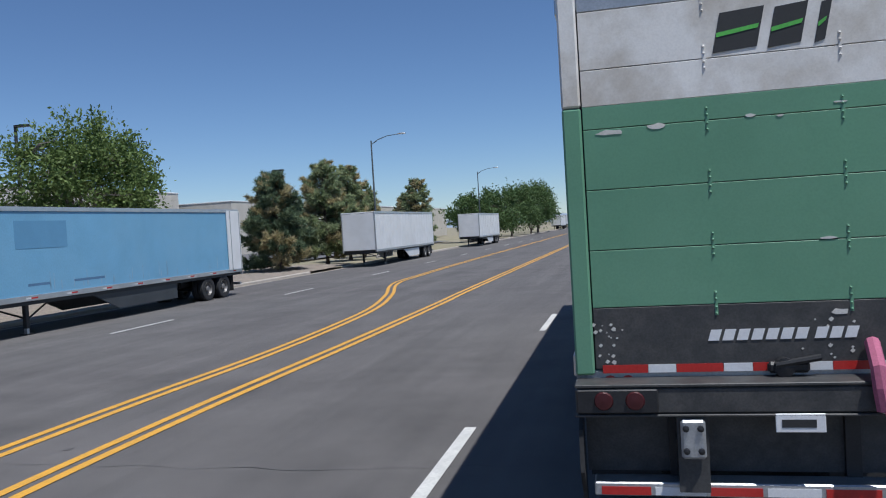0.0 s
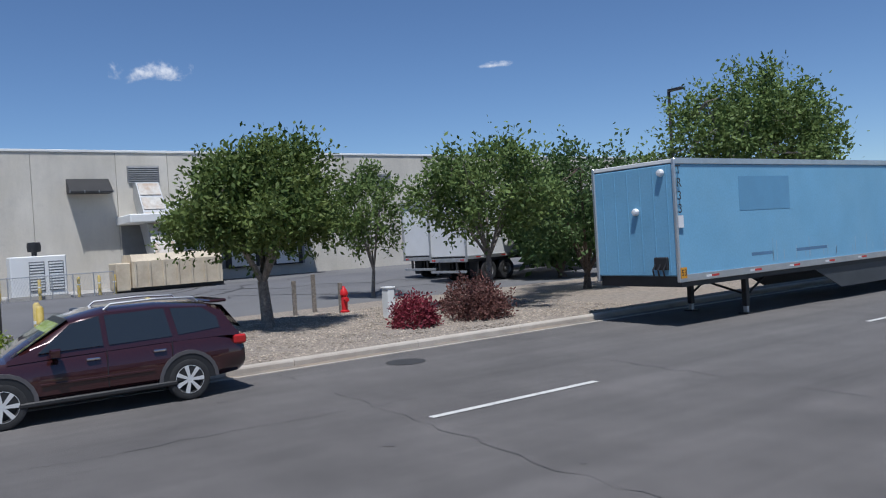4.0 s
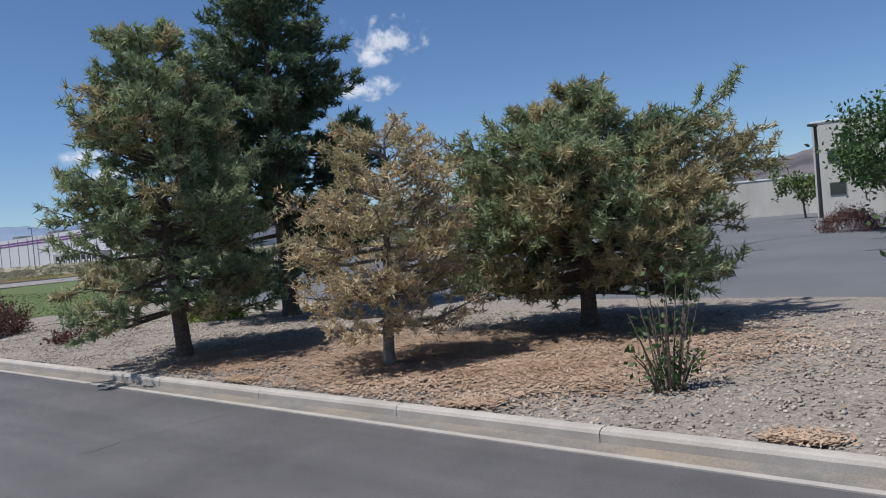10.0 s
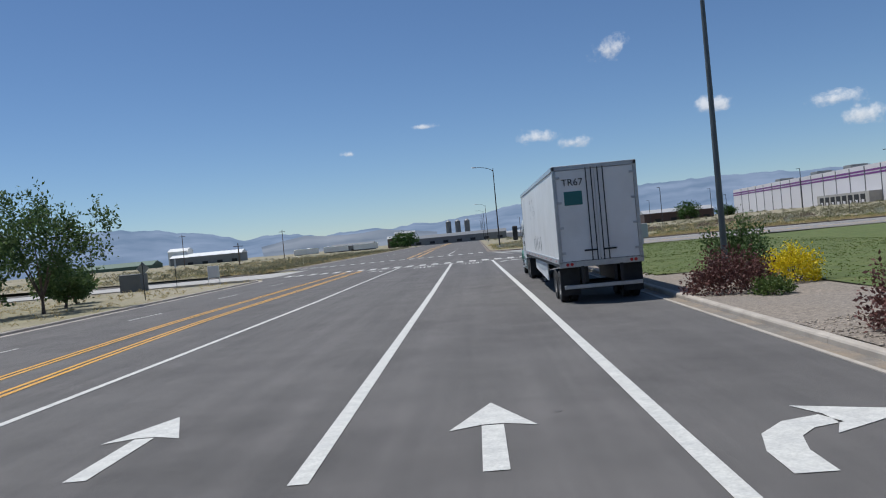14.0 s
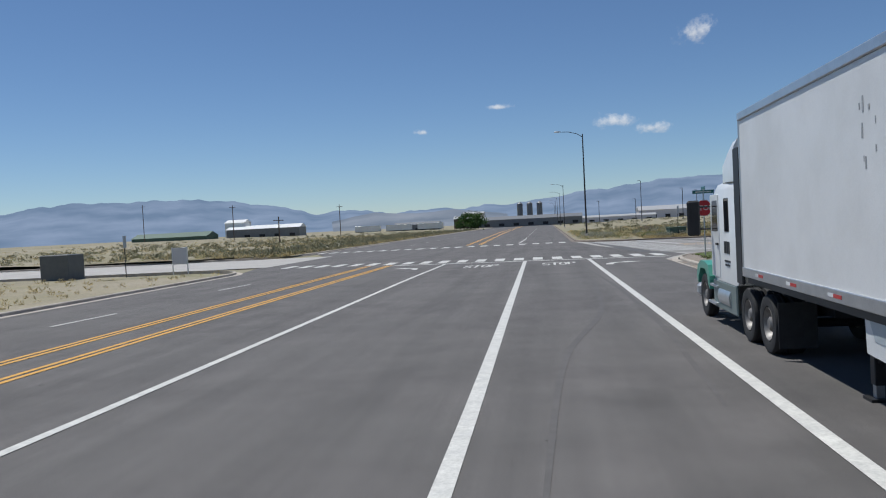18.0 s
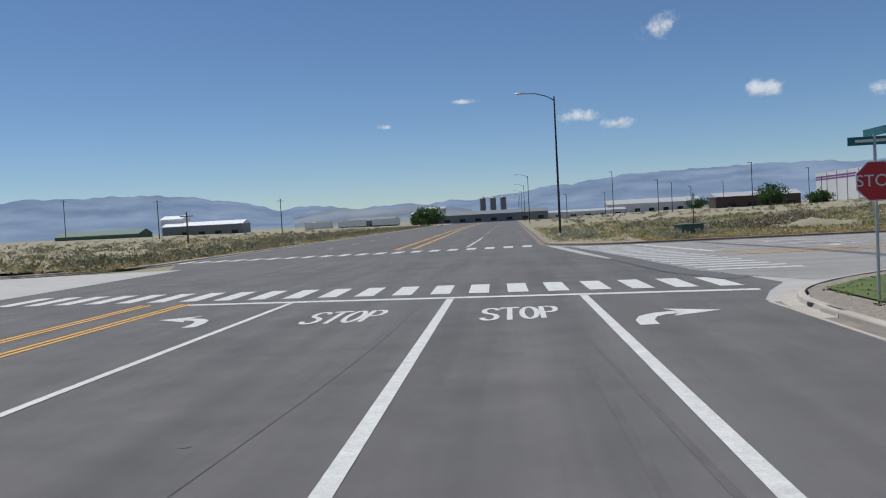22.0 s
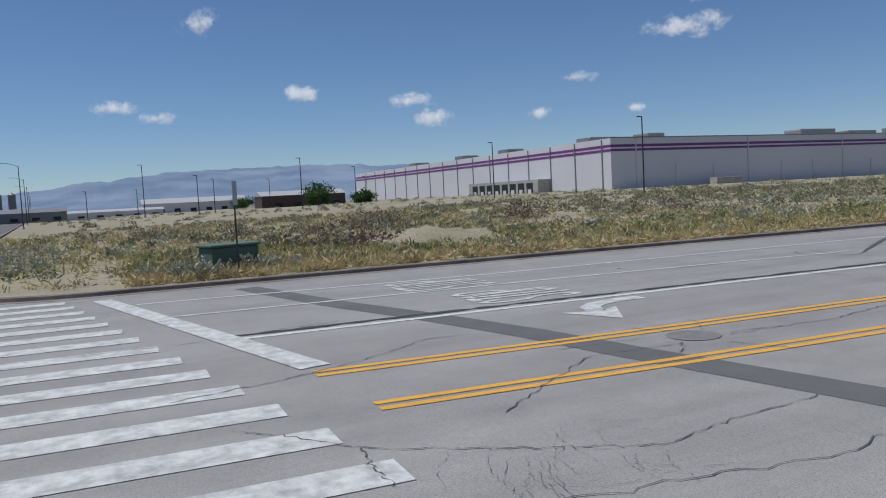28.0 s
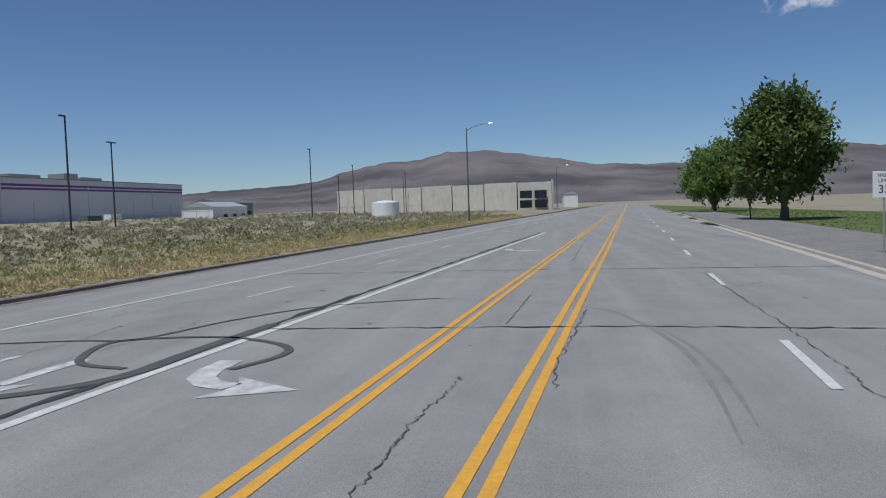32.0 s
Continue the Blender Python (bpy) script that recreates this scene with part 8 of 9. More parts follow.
# Green and white trailer at the right of the first lane.
gt = trailer("box trailer with a green and worn white rear door", pose(7.02, 11.3, 0, 0, 0, 1.2), 16.4, M_TWHITE, None, 1.33, 4.22, (5, 11, M_SKIRT), RIM_A, False, (1.8, 3.05))
for k in range(26):
    y = 0.6 + 0.6 * k
    part("side_post", Mesh().box(-1.305, -1.28, y - 0.02, y + 0.02, 1.55, 4.05), M_TWHITE, gt)
M_WORN = mat("worn_white_door", (0.78, 0.76, 0.72), 0.6, var=0.06, scale=2.5, tint=(0.5, 0.45, 0.38), tscale=2.2, tamount=0.8)
M_DKBAND = mat("scuffed_black_band", (0.05, 0.05, 0.05), 0.55, var=0.2, scale=4, tint=(0.09, 0.085, 0.08), tscale=6, tamount=0.7)
panels = [(1.40, 1.86, M_DKBAND), (1.86, 2.29, M_GPAINT), (2.29, 2.74, M_GPAINT), (2.74, 3.19, M_GPAINT), (3.19, 3.36, M_GPAINT), (3.36, 3.63, M_WORN), (3.63, 4.06, M_WORN), (4.06, 4.2, M_STEEL)]
rd = part("roll_door", Mesh().box(-1.17, 1.17, 0.0, 0.04, 1.36, 4.15), M_BLACK, gt)
for z0, z1, mt in panels:
    part("door_panel", Mesh().box(-1.15, 1.15, -0.035, -0.002, z0 + (0.0015 if z0 == 3.36 else 0.003), z1 - (0.0 if z1 == 3.36 else 0.003), 0.003), mt, rd)
for x in (-0.27, 0.63):
    for z in (1.87, 2.3, 2.75, 3.2, 3.64, 4.05):
        hg = part("hinge", Mesh().box(x - 0.012, x + 0.012, -0.0365, -0.035, z - 0.09, z + 0.09, 0.0005), M_GPAINT if z < 3.4 else M_WORN, rd)
        for dz in (-0.075, -0.03, 0.03, 0.075):
            part("bolt", Mesh().lathe([(0.0, -0.048), (0.008, -0.042), (0.01, -0.036)], 8, "y", (x, 0, z + dz)), M_WORN if z > 3.4 else M_GPAINT, hg)
for x0, x1 in ((-1.3, -1.16), (1.16, 1.3)):
    part("door_post", Mesh().box(x0, x1, -0.06, 0.0, 1.36, 3.355, 0.015), M_GPAINT, gt)
    part("door_post", Mesh().box(x0, x1, -0.06, 0.0, 3.36, 4.2, 0.015), M_WORN, gt)
rng1 = random.Random(3)
M_PEEL = mat("peeled_primer", (0.62, 0.6, 0.55), 0.7, var=0.1)
for x, z, w, h in ((-0.95, 3.16, 0.2, 0.035), (-0.62, 3.18, 0.13, 0.035), (0.02, 3.2, 0.07, 0.02), (0.22, 3.18, 0.05, 0.012), (0.62, 3.24, 0.09, 0.015), (0.5, 2.3, 0.12, 0.015), (0.55, 1.78, 0.12, 0.04)):
    n = 9
    ring = [(x + w * 0.5 * math.cos(2 * math.pi * k / n) * rng1.uniform(0.7, 1.2), z + h * 0.6 * math.sin(2 * math.pi * k / n) * rng1.uniform(0.6, 1.3)) for k in range(n)]
    part("paint_chip", Mesh().prism(ring, -0.039, -0.0355, "y"), M_PEEL, rd)
for k in range(34):
    x = rng1.choice((-1.1, -1.05, -0.98, 0.35, 0.5, 0.62)) + rng1.uniform(-0.06, 0.06)
    z = 1.44 + 0.3 * rng1.random()
    s = rng1.uniform(0.006, 0.02)
    part("paint_chip", Mesh().prism([(x - s, z), (x, z - s * 0.8), (x + s, z + s * 0.3), (x, z + s)], -0.038, -0.0355, "y"), M_PEEL, rd)
tape_x = -1.1
for k in range(8):
    w = 0.33 if k % 2 == 0 else 0.2
    if tape_x + w > 1.15:
        break
    part("reflective_tape", Mesh().box(tape_x, tape_x + w - 0.004, -0.042, -0.037, 1.37, 1.43), M_RED if k % 2 == 0 else M_REFL, rd)
    tape_x += w
for k in range(10):
    x = -0.34 + 0.098 * k + (0.03 if k > 6 else 0)
    part("print_bar", Mesh().prism([(x, 1.595), (x + 0.075, 1.595), (x + 0.1, 1.675), (x + 0.025, 1.675)], -0.04, -0.0365, "y"), M_REFL, rd)
for k, (x, w) in enumerate(((-0.04, 0.34), (0.29, 0.26), (0.52, 0.11))):
    lg = part("logo_shape", Mesh().prism([(x - w / 2, 3.66), (x + w / 2 - 0.04, 3.68), (x + w / 2 + 0.02, 3.96), (x - w / 2 + 0.06, 3.94)], -0.04, -0.036, "y"), M_INK, rd, "dark logo block")
    part("logo_accent", Mesh().prism([(x - w / 2 + 0.03, 3.77), (x + w / 2 - 0.03, 3.81), (x + w / 2 - 0.02, 3.84), (x - w / 2 + 0.03, 3.8)], -0.043, -0.0405, "y"), mat("logo_green", (0.12, 0.5, 0.08), 0.5), lg)
part("latch", Mesh().box(0.05, 0.33, -0.1, -0.04, 1.36, 1.44, 0.02).tube([(0.1, -0.1, 1.42), (0.4, -0.1, 1.47)], 0.025, 8).lathe([(0, -0.12), (0.07, -0.11), (0.07, -0.04)], 14, "y", (0.16, 0, 1.4)), M_BLACK, rd)
M_PINK = mat("pink_strap", (0.42, 0.12, 0.2), 0.8, var=0.15)
sp = part("strap", Mesh().tube([(0.74, -0.06, 1.56), (0.7, -0.32, 1.42), (0.7, -0.34, 1.3), (0.72, -0.34, 1.15)], 0.05, 8), M_PINK, rd, "pink ratchet strap")
part("strap_loop", Mesh().tube([(0.8 + 0.07 * math.sin(a), -0.35, 1.18 + 0.11 * math.cos(a)) for a in [6.283 * k / 12 for k in range(13)]], 0.022, 6), M_PINK, sp)
bm_ = part("bumper", Mesh().box(-1.3, 1.3, -0.28, 0.0, 1.12, 1.31, 0.015), M_DKBAND, gt)
part("sill_strip", Mesh().box(-1.3, 1.3, -0.29, 0.0, 1.312, 1.335, 0.005), M_DKBAND, bm_)
part("sill_strip", Mesh().box(-1.3, 1.3, -0.29, -0.2, 1.1, 1.118, 0.005), M_DKBAND, bm_)
lbx = part("lamp_box", Mesh().box(-1.29, -0.72, -0.3, -0.282, 1.13, 1.3, 0.008), M_BLACK, bm_)
M_LENS = mat("dark_red_lens", (0.06, 0.008, 0.01), 0.4)
for x in (-1.1, -0.88):
    part("lamp_lens", Mesh().lathe([(0, -0.32), (0.06, -0.315), (0.068, -0.302)], 16, "y", (x, 0, 1.22)), M_LENS, lbx)
part("hitch_plate", Mesh().box(-0.58, -0.41, -0.3, -0.26, 0.8, 1.08, 0.02), M_STEEL, bm_)
for x in (-0.545, -0.445):
    for z in (0.86, 1.02):
        part("bolt", Mesh().lathe([(0, -0.325), (0.022, -0.32), (0.024, -0.3)], 8, "y", (x, 0, z)), M_BLACK, bm_)
part("hitch_post", Mesh().box(-0.6, -0.39, -0.25, 0.0, 0.55, 1.11), M_DKBAND, bm_)
pl = part("number_plate", Mesh().box(0.05, 0.37, -0.29, -0.28, 0.99, 1.12, 0.004), M_REFL, bm_)
part("plate_bar", Mesh().box(0.09, 0.31, -0.293, -0.2905, 1.025, 1.08), M_INK, pl)
part("lower_bar", Mesh().box(-1.2, 1.2, -0.2, 0.0, 0.5, 0.6, 0.01), M_STEEL, gt)
for k in range(6):
    part("reflective_tape", Mesh().box(-1.15 + 0.38 * k, -0.8 + 0.38 * k, -0.205, -0.201, 0.51, 0.57), M_RED if k % 2 == 0 else M_REFL, gt)
part("rear_skirt", Mesh().box(-1.25, 1.25, 0.02, 0.06, 0.62, 1.1), M_DKBAND, gt)
part("mud_guard", Mesh().prism([(0.0, 1.1), (-0.25, 1.0), (-0.3, 0.7), (-0.12, 0.5), (-0.1, 0.3), (0.0, 0.3)], -1.29, -1.26, "x"), M_RUBBER, gt)


def cab_truck(label, m, body, hood_mat, floor_mat):
    """A sleeper tractor: rear of the frame at y=0, nose at y=7.6."""
    ob = thing("tractor_truck", label, "truck", m)
    part("frame", Mesh().box(-0.45, 0.45, 0, 7.0, 0.7, 0.98), M_BLACK, ob)
    for y in (0.95, 2.25):
        part("axle", Mesh().tube([(-1.0, y, 0.51), (1.0, y, 0.51)], 0.08, 8), M_BLACK, ob)
        for sx in (-1, 1):
            wheel(ob, sx * 1.1, y, sx, RIM_A)
            wheel(ob, sx * 0.8, y, sx, RIM_A)
    for sx in (-1, 1):
        wheel(ob, sx * 1.08, 6.35, sx, RIM_A)
        part("mud_flap", Mesh().box(sx * 0.95 - 0.3, sx * 0.95 + 0.3, 0.2, 0.22, 0.2, 0.95), M_RUBBER, ob)
    # cab and sleeper
    def ring(y, w, z0, z1, r=0.18):
        return [(-w, y, z0), (-w, y, z1 - r), (-w + r * 0.35, y, z1 - r * 0.3), (-w + r, y, z1), (w - r, y, z1), (w - r * 0.35, y, z1 - r * 0.3), (w, y, z1 - r), (w, y, z0)]
    part("cab", Mesh().loft([ring(3.0, 1.2, 1.0, 3.05), ring(3.08, 1.22, 0.98, 3.1), ring(4.75, 1.22, 0.98, 3.1), ring(5.3, 1.17, 1.0, 2.9), ring(5.55, 1.1, 1.0, 1.95)]), body, ob, smooth=True)
    part("roof_fairing", Mesh().loft([ring(3.02, 1.2, 3.06, 3.98, 0.25), ring(3.5, 1.2, 3.07, 3.95, 0.3), ring(4.3, 1.14, 3.08, 3.72, 0.3), ring(4.95, 1.0, 3.04, 3.25, 0.12)]), body, ob, smooth=True)
    for sx in (-1, 1):
        part("side_extender", Mesh().box(sx * 1.2 - 0.03, sx * 1.2 + 0.03, 2.55, 3.0, 1.05, 3.7, 0.02), M_BLACK, ob)
        part("sleeper_window", Mesh().box(sx * 1.222 - 0.008, sx * 1.222 + 0.008, 3.55, 3.95, 2.05, 2.75, 0.006), M_GLASS, ob)
        dr = part("door", Mesh().box(sx * 1.222 - 0.012, sx * 1.222 + 0.012, 4.45, 5.25, 1.05, 2.85, 0.01), body, ob)
        part("window", Mesh().prism([(4.55, 2.05), (5.15, 2.05), (5.05, 2.72), (4.55, 2.72)], sx * 1.235 - 0.003, sx * 1.235 + 0.003, "x"), M_GLASS, dr)
        part("handle", Mesh().box(sx * 1.25 - 0.02, sx * 1.25 + 0.02, 4.5, 4.68, 1.75, 1.8, 0.008), M_BLACK, dr)
        part("fuel_tank", Mesh().tube([(sx * 0.98, 3.55, 0.66), (sx * 0.98, 4.6, 0.66)], 0.3, 16), M_ALU, ob, smooth=True)
        part("side_fairing", Mesh().box(sx * 1.2 - 0.03, sx * 1.2 + 0.03, 3.08, 5.2, 0.36, 0.98, 0.03), floor_mat, ob)
        part("step", Mesh().box(sx * 1.16 - 0.14, sx * 1.16 + 0.14, 4.7, 5.5, 0.42, 0.48, 0.01), M_ALU, ob)
        part("step", Mesh().box(sx * 1.16 - 0.1, sx * 1.16 + 0.1, 4.7, 5.45, 0.8, 0.86, 0.01), M_ALU, ob)
        mi = part("mirror", Mesh().box(sx * 1.6 - 0.14, sx * 1.6 + 0.14, 5.2, 5.32, 1.95, 2.75, 0.04), M_BLACK, ob)
        for mz in (2.6, 2.1):
            part("mirror_arm", Mesh().tube([(sx * 1.15, 5.3, mz), (sx * 1.6, 5.27, mz)], 0.02, 6), M_BLACK, mi)
        part("fender", Mesh().prism([(5.6, 1.0), (5.75, 1.25), (6.1, 1.32), (6.6, 1.32), (6.95, 1.2), (7.1, 0.9), (6.95, 0.75), (6.85, 0.95), (6.6, 1.14), (6.1, 1.14), (5.85, 1.0), (5.75, 0.8), (5.6, 0.7)], min(sx * 0.7, sx * 1.24), max(sx * 0.7, sx * 1.24), "x"), hood_mat, ob)
    part("windscreen", Mesh().add([(-1.02, 5.57, 2.0), (1.02, 5.57, 2.0), (0.95, 5.3, 2.82), (-0.95, 5.3, 2.82)], [(0, 1, 2, 3)]), M_GLASS, ob)
    part("hood", Mesh().loft([ring(5.56, 0.98, 0.95, 1.95, 0.3), ring(6.4, 0.85, 0.85, 1.75, 0.3), ring(7.1, 0.72, 0.7, 1.5, 0.3), ring(7.35, 0.6, 0.65, 1.3, 0.25)]), hood_mat, ob, smooth=True)
    part("bumper", Mesh().box(-1.2, 1.2, 7.1, 7.45, 0.4, 0.72, 0.08), M_STEEL, ob)
    part("fifth_wheel", Mesh().box(-0.5, 0.5, 1.2, 2.1, 0.985, 1.08, 0.03), M_BLACK, ob)
    for q in range(3):
        part("logo_bar", Mesh().box(-1.232, -1.223, 3.55 + 0.17 * q, 3.68 + 0.17 * q, 1.6, 1.85), M_INK, ob)
    part("small_print", Mesh().box(-1.232, -1.223, 3.5, 4.0, 1.42, 1.46), M_INK, ob)
    part("small_print", Mesh().box(-1.232, -1.223, 3.55, 3.95, 1.34, 1.38), M_INK, ob)
    return ob


# Truck waiting in the turning lane.
TX, TY = -12.95, -38.8
M_TEAL = mat("teal_green_paint", (0.08, 0.33, 0.25), 0.35, var=0.06, coat=0.3)
M_CABW = mat("cab_white", (0.74, 0.75, 0.74), 0.35, var=0.04, coat=0.3)
M_FAIR = mat("fairing_grey_green", (0.17, 0.21, 0.2), 0.45, var=0.1)
tt = trailer("white box trailer with worn lettering behind a truck", pose(TX, TY, 0, 0, 0, 180), 16.15, M_TWHITE, None, 1.25, 4.28, None, RIM_A, True, (1.05, 2.3), 11.4, 0, M_TWHITE)
for sx in (-1, 1):
    part("side_skirt", Mesh().prism([(5.1, 1.24), (10.8, 1.24), (10.75, 0.72), (9.4, 0.65), (5.3, 0.45)], sx * 1.2 - 0.02, sx * 1.2 + 0.02, "x"), M_SKW, tt)
tm = text_mesh("TR67", 0.3, 0.002)
tm.materials.append(M_INK)
part("unit_letters", tm, None, tt).matrix_basis = pose(-0.7, -0.02, 3.75, 90, 0, 0)
part("dark_placard", Mesh().box(-0.98, -0.42, -0.012, -0.002, 3.05, 3.48, 0.004), M_SBLUE, tt, "dark square placard")
M_GHOST = mat("ghost_marks", (0.56, 0.57, 0.57), 0.6, var=0.1, scale=6, tint=(0.36, 0.37, 0.38), tscale=7, tamount=0.9)
for k in range(5):
    y, r = 6.3 + 0.81 * k, 0.17
    dm = part("hazard_diamond", Mesh().prism([(y, 1.52), (y + r, 1.82), (y, 2.12), (y - r, 1.82)], -1.296, -1.292, "x"), M_LOUV, tt, "worn grey diamond mark")
    part("diamond_field", Mesh().prism([(y, 1.6), (y + r * 0.72, 1.82), (y, 2.04), (y - r * 0.72, 1.82)], -1.299, -1.2965, "x"), M_GHOST, dm)
rl = random.Random(4)
M_GHOSTD = mat("ghost_letters", (0.4, 0.41, 0.42), 0.6, var=0.3, scale=8, tint=(0.5, 0.51, 0.52), tscale=9, tamount=0.9)
for k in range(24):
    y, z = rl.uniform(8.2, 10.7), rl.uniform(2.95, 3.75)
    part("worn_mark", Mesh().box(-1.294, -1.2915, y, y + rl.uniform(0.015, 0.05), z - rl.uniform(0.03, 0.2), z), M_GHOSTD, tt)
part("skirt_trim", Mesh().prism([(5.15, 0.86), (6.4, 0.78), (7.6, 0.76), (9, 0.8), (10.5, 0.9), (10.7, 1.22), (5.15, 1.22)], -1.226, -1.222, "x"), mat("skirt_grey_blue", (0.42, 0.47, 0.5), 0.4, var=0.06), tt)
truck = cab_truck("white sleeper truck with a teal green hood", pose(TX, TY - 14.0, 0, 0, 0, 180), M_CABW, M_TEAL, M_FAIR)
for k in range(4):
    trailer("white parked trailer far along the northern kerb", pose(-15.2, 232 + 24 * k, 0, 0, 0, 180), 14, M_TWHITE, None, 1.1, 4.05, None, RIM_A, True, tapes=False)
for k in range(3):
    trailer("white trailer parked far off in the desert yard", pose(52 + 15 * k, -402, 0, 0, 0, 90), 12, M_TWHITE, None, 1.1, 3.8, None, RIM_A, False, tapes=False)
far = trailer("white trailer far down the northern road", pose(3.5, 210, 0), 14, M_TWHITE, None, 1.1, 4.05, None, RIM_A, True)


# ---- maroon car at the kerb ----
M_CAR = mat("maroon_metallic", (0.042, 0.011, 0.012), 0.22, 0.25, var=0.06, coat=1.0)
M_CARB = mat("dark_trim", (0.02, 0.02, 0.021), 0.55, var=0.1)
M_CGLASS = mat("car_glass", (0.02, 0.024, 0.026), 0.05, var=0.02, spec=1.0)
M_CARG = mat("grey_trim", (0.09, 0.085, 0.088), 0.5, var=0.1)
M_CLAMP = mat("lamp_clear", (0.6, 0.62, 0.62), 0.1, 0.2, var=0.05)
M_TLAMP = mat("lamp_red", (0.4, 0.02, 0.02), 0.15, var=0.05)


M_SHADE = mat("sunshade_print", (0.5, 0.56, 0.06), 0.6, var=0.7, scale=12, tint=(0.85, 0.85, 0.7), tscale=8, tamount=1.0)
M_CLEAR = bpy.data.materials.new("windscreen_glass")
M_CLEAR.use_nodes = True
gn_ = M_CLEAR.node_tree
g_tr, g_gl, g_mx = gn_.nodes.new("ShaderNodeBsdfTransparent"), gn_.nodes.new("ShaderNodeBsdfGlossy"), gn_.nodes.new("ShaderNodeMixShader")
g_tr.inputs[0].default_value = (0.8, 0.86, 0.84, 1)
g_gl.inputs["Roughness"].default_value = 0.03
g_mx.inputs[0].default_value = 0.14
gn_.links.new(g_tr.outputs[0], g_mx.inputs[1])
gn_.links.new(g_gl.outputs[0], g_mx.inputs[2])
gn_.links.new(g_mx.outputs[0], gn_.nodes["Material Output"].inputs[0])


def car(label, m):
    """A wagon-like sport utility car, rear at y=0, nose at y=4.85."""
    ob = thing("car", label, "car", m)
    W = 0.94
    st = [(0.0, 0.42, 0.88, 0.84), (0.12, 0.36, 0.98, 0.9), (0.5, 0.32, 1.06, W), (1.1, 0.3, 1.05, W + 0.01), (2.2, 0.3, 1.02, W + 0.01), (3.3, 0.3, 1.0, W), (3.9, 0.3, 0.97, W), (4.4, 0.32, 0.9, 0.9), (4.72, 0.38, 0.8, 0.78), (4.85, 0.46, 0.7, 0.6)]
    rings = []
    for y, z0, z1, w in st:
        rings.append([(-w * 0.86, y, z0), (-w, y, z0 + 0.12), (-w * 1.0, y, z0 + 0.32), (-w * 0.985, y, z1 - 0.16), (-w * 0.9, y, z1 - 0.03), (-w * 0.55, y, z1 + 0.02), (w * 0.55, y, z1 + 0.02), (w * 0.9, y, z1 - 0.03), (w * 0.985, y, z1 - 0.16), (w, y, z0 + 0.32), (w, y, z0 + 0.12), (w * 0.86, y, z0)])
    part("body", Mesh().loft(rings), M_CAR, ob, smooth=True)
    g = [(0.1, 1.0, 1.06, 0.86), (0.35, 1.02, 1.48, 0.74), (0.6, 1.02, 1.57, 0.71), (1.4, 1.02, 1.63, 0.7), (2.2, 1.0, 1.62, 0.7), (2.75, 0.99, 1.5, 0.7), (3.3, 0.97, 1.2, 0.76), (3.62, 0.96, 1.0, 0.82)]
    rings = [[(-0.88, y, z0 - 0.03), (-(0.88 + (w - 0.88) * 0.55), y, z0 + (z1 - z0) * 0.55), (-w, y, z1 - 0.06), (-w * 0.8, y, z1), (w * 0.8, y, z1), (w, y, z1 - 0.06), (0.88 + (w - 0.88) * 0.55, y, z0 + (z1 - z0) * 0.55), (0.88, y, z0 - 0.03)] for y, z0, z1, w in g]
    part("roof", Mesh().loft(rings), M_CAR, ob, smooth=True)

    def side(y, z, sx, out=0.006):
        """A point on the glass plane of the cabin's side."""
        zt = 1.57
        t = max(0.0, min(1.0, (z - 0.98) / (zt - 0.98)))
        return (sx * (0.885 + (0.705 - 0.885) * t + out), y, z)
    for sx in (-1, 1):
        for poly, nm in (([(2.28, 1.06), (3.2, 1.05), (2.72, 1.44), (2.3, 1.52)], "front_window"), ([(1.22, 1.08), (2.2, 1.06), (2.22, 1.52), (1.3, 1.54)], "rear_window"), ([(0.42, 1.14), (1.12, 1.09), (1.2, 1.53), (0.68, 1.5), (0.45, 1.32)], "quarter_window")):
            n = len(poly)
            v = [side(a, b, sx, 0.012) for a, b in poly] + [side(a, b, sx, -0.02) for a, b in poly]
            part(nm, Mesh().add(v, [tuple(range(n)), tuple(range(n, 2 * n))[::-1]] + [(i, (i + 1) % n, n + (i + 1) % n, n + i) for i in range(n)]), M_CGLASS, ob)
        part("sill_trim", Mesh().box(sx * 0.95 - 0.03, sx * 0.95 + 0.03, 1.2, 3.5, 0.28, 0.36, 0.02), M_CARB, ob)
        for y in (1.25, 2.25):
            part("door_seam", Mesh().box(sx * 0.948 - 0.004, sx * 0.948 + 0.004, y - 0.006, y + 0.006, 0.42, 1.0), M_CARB, ob)
            part("door_handle", Mesh().box(sx * 0.952 - 0.018, sx * 0.952 + 0.018, y + 0.1, y + 0.3, 0.86, 0.9, 0.012), M_CHROME, ob)
        mr = part("mirror", Mesh().loft([[(sx * (0.9 + a), 2.98 + b * q, 1.03 + c * q) for b, c in ((-0.06, -0.06), (0.1, -0.05), (0.09, 0.08), (-0.06, 0.08))] for a, q in ((0.0, 0.5), (0.06, 1.0), (0.2, 1.0), (0.24, 0.7))]), M_CAR, ob, smooth=True)
        part("roof_rail", Mesh().tube([(sx * 0.62, 0.7, 1.59), (sx * 0.62, 0.78, 1.67), (sx * 0.62, 1.4, 1.7), (sx * 0.62, 2.1, 1.68), (sx * 0.62, 2.2, 1.6)], 0.02, 6), M_ALU, ob)
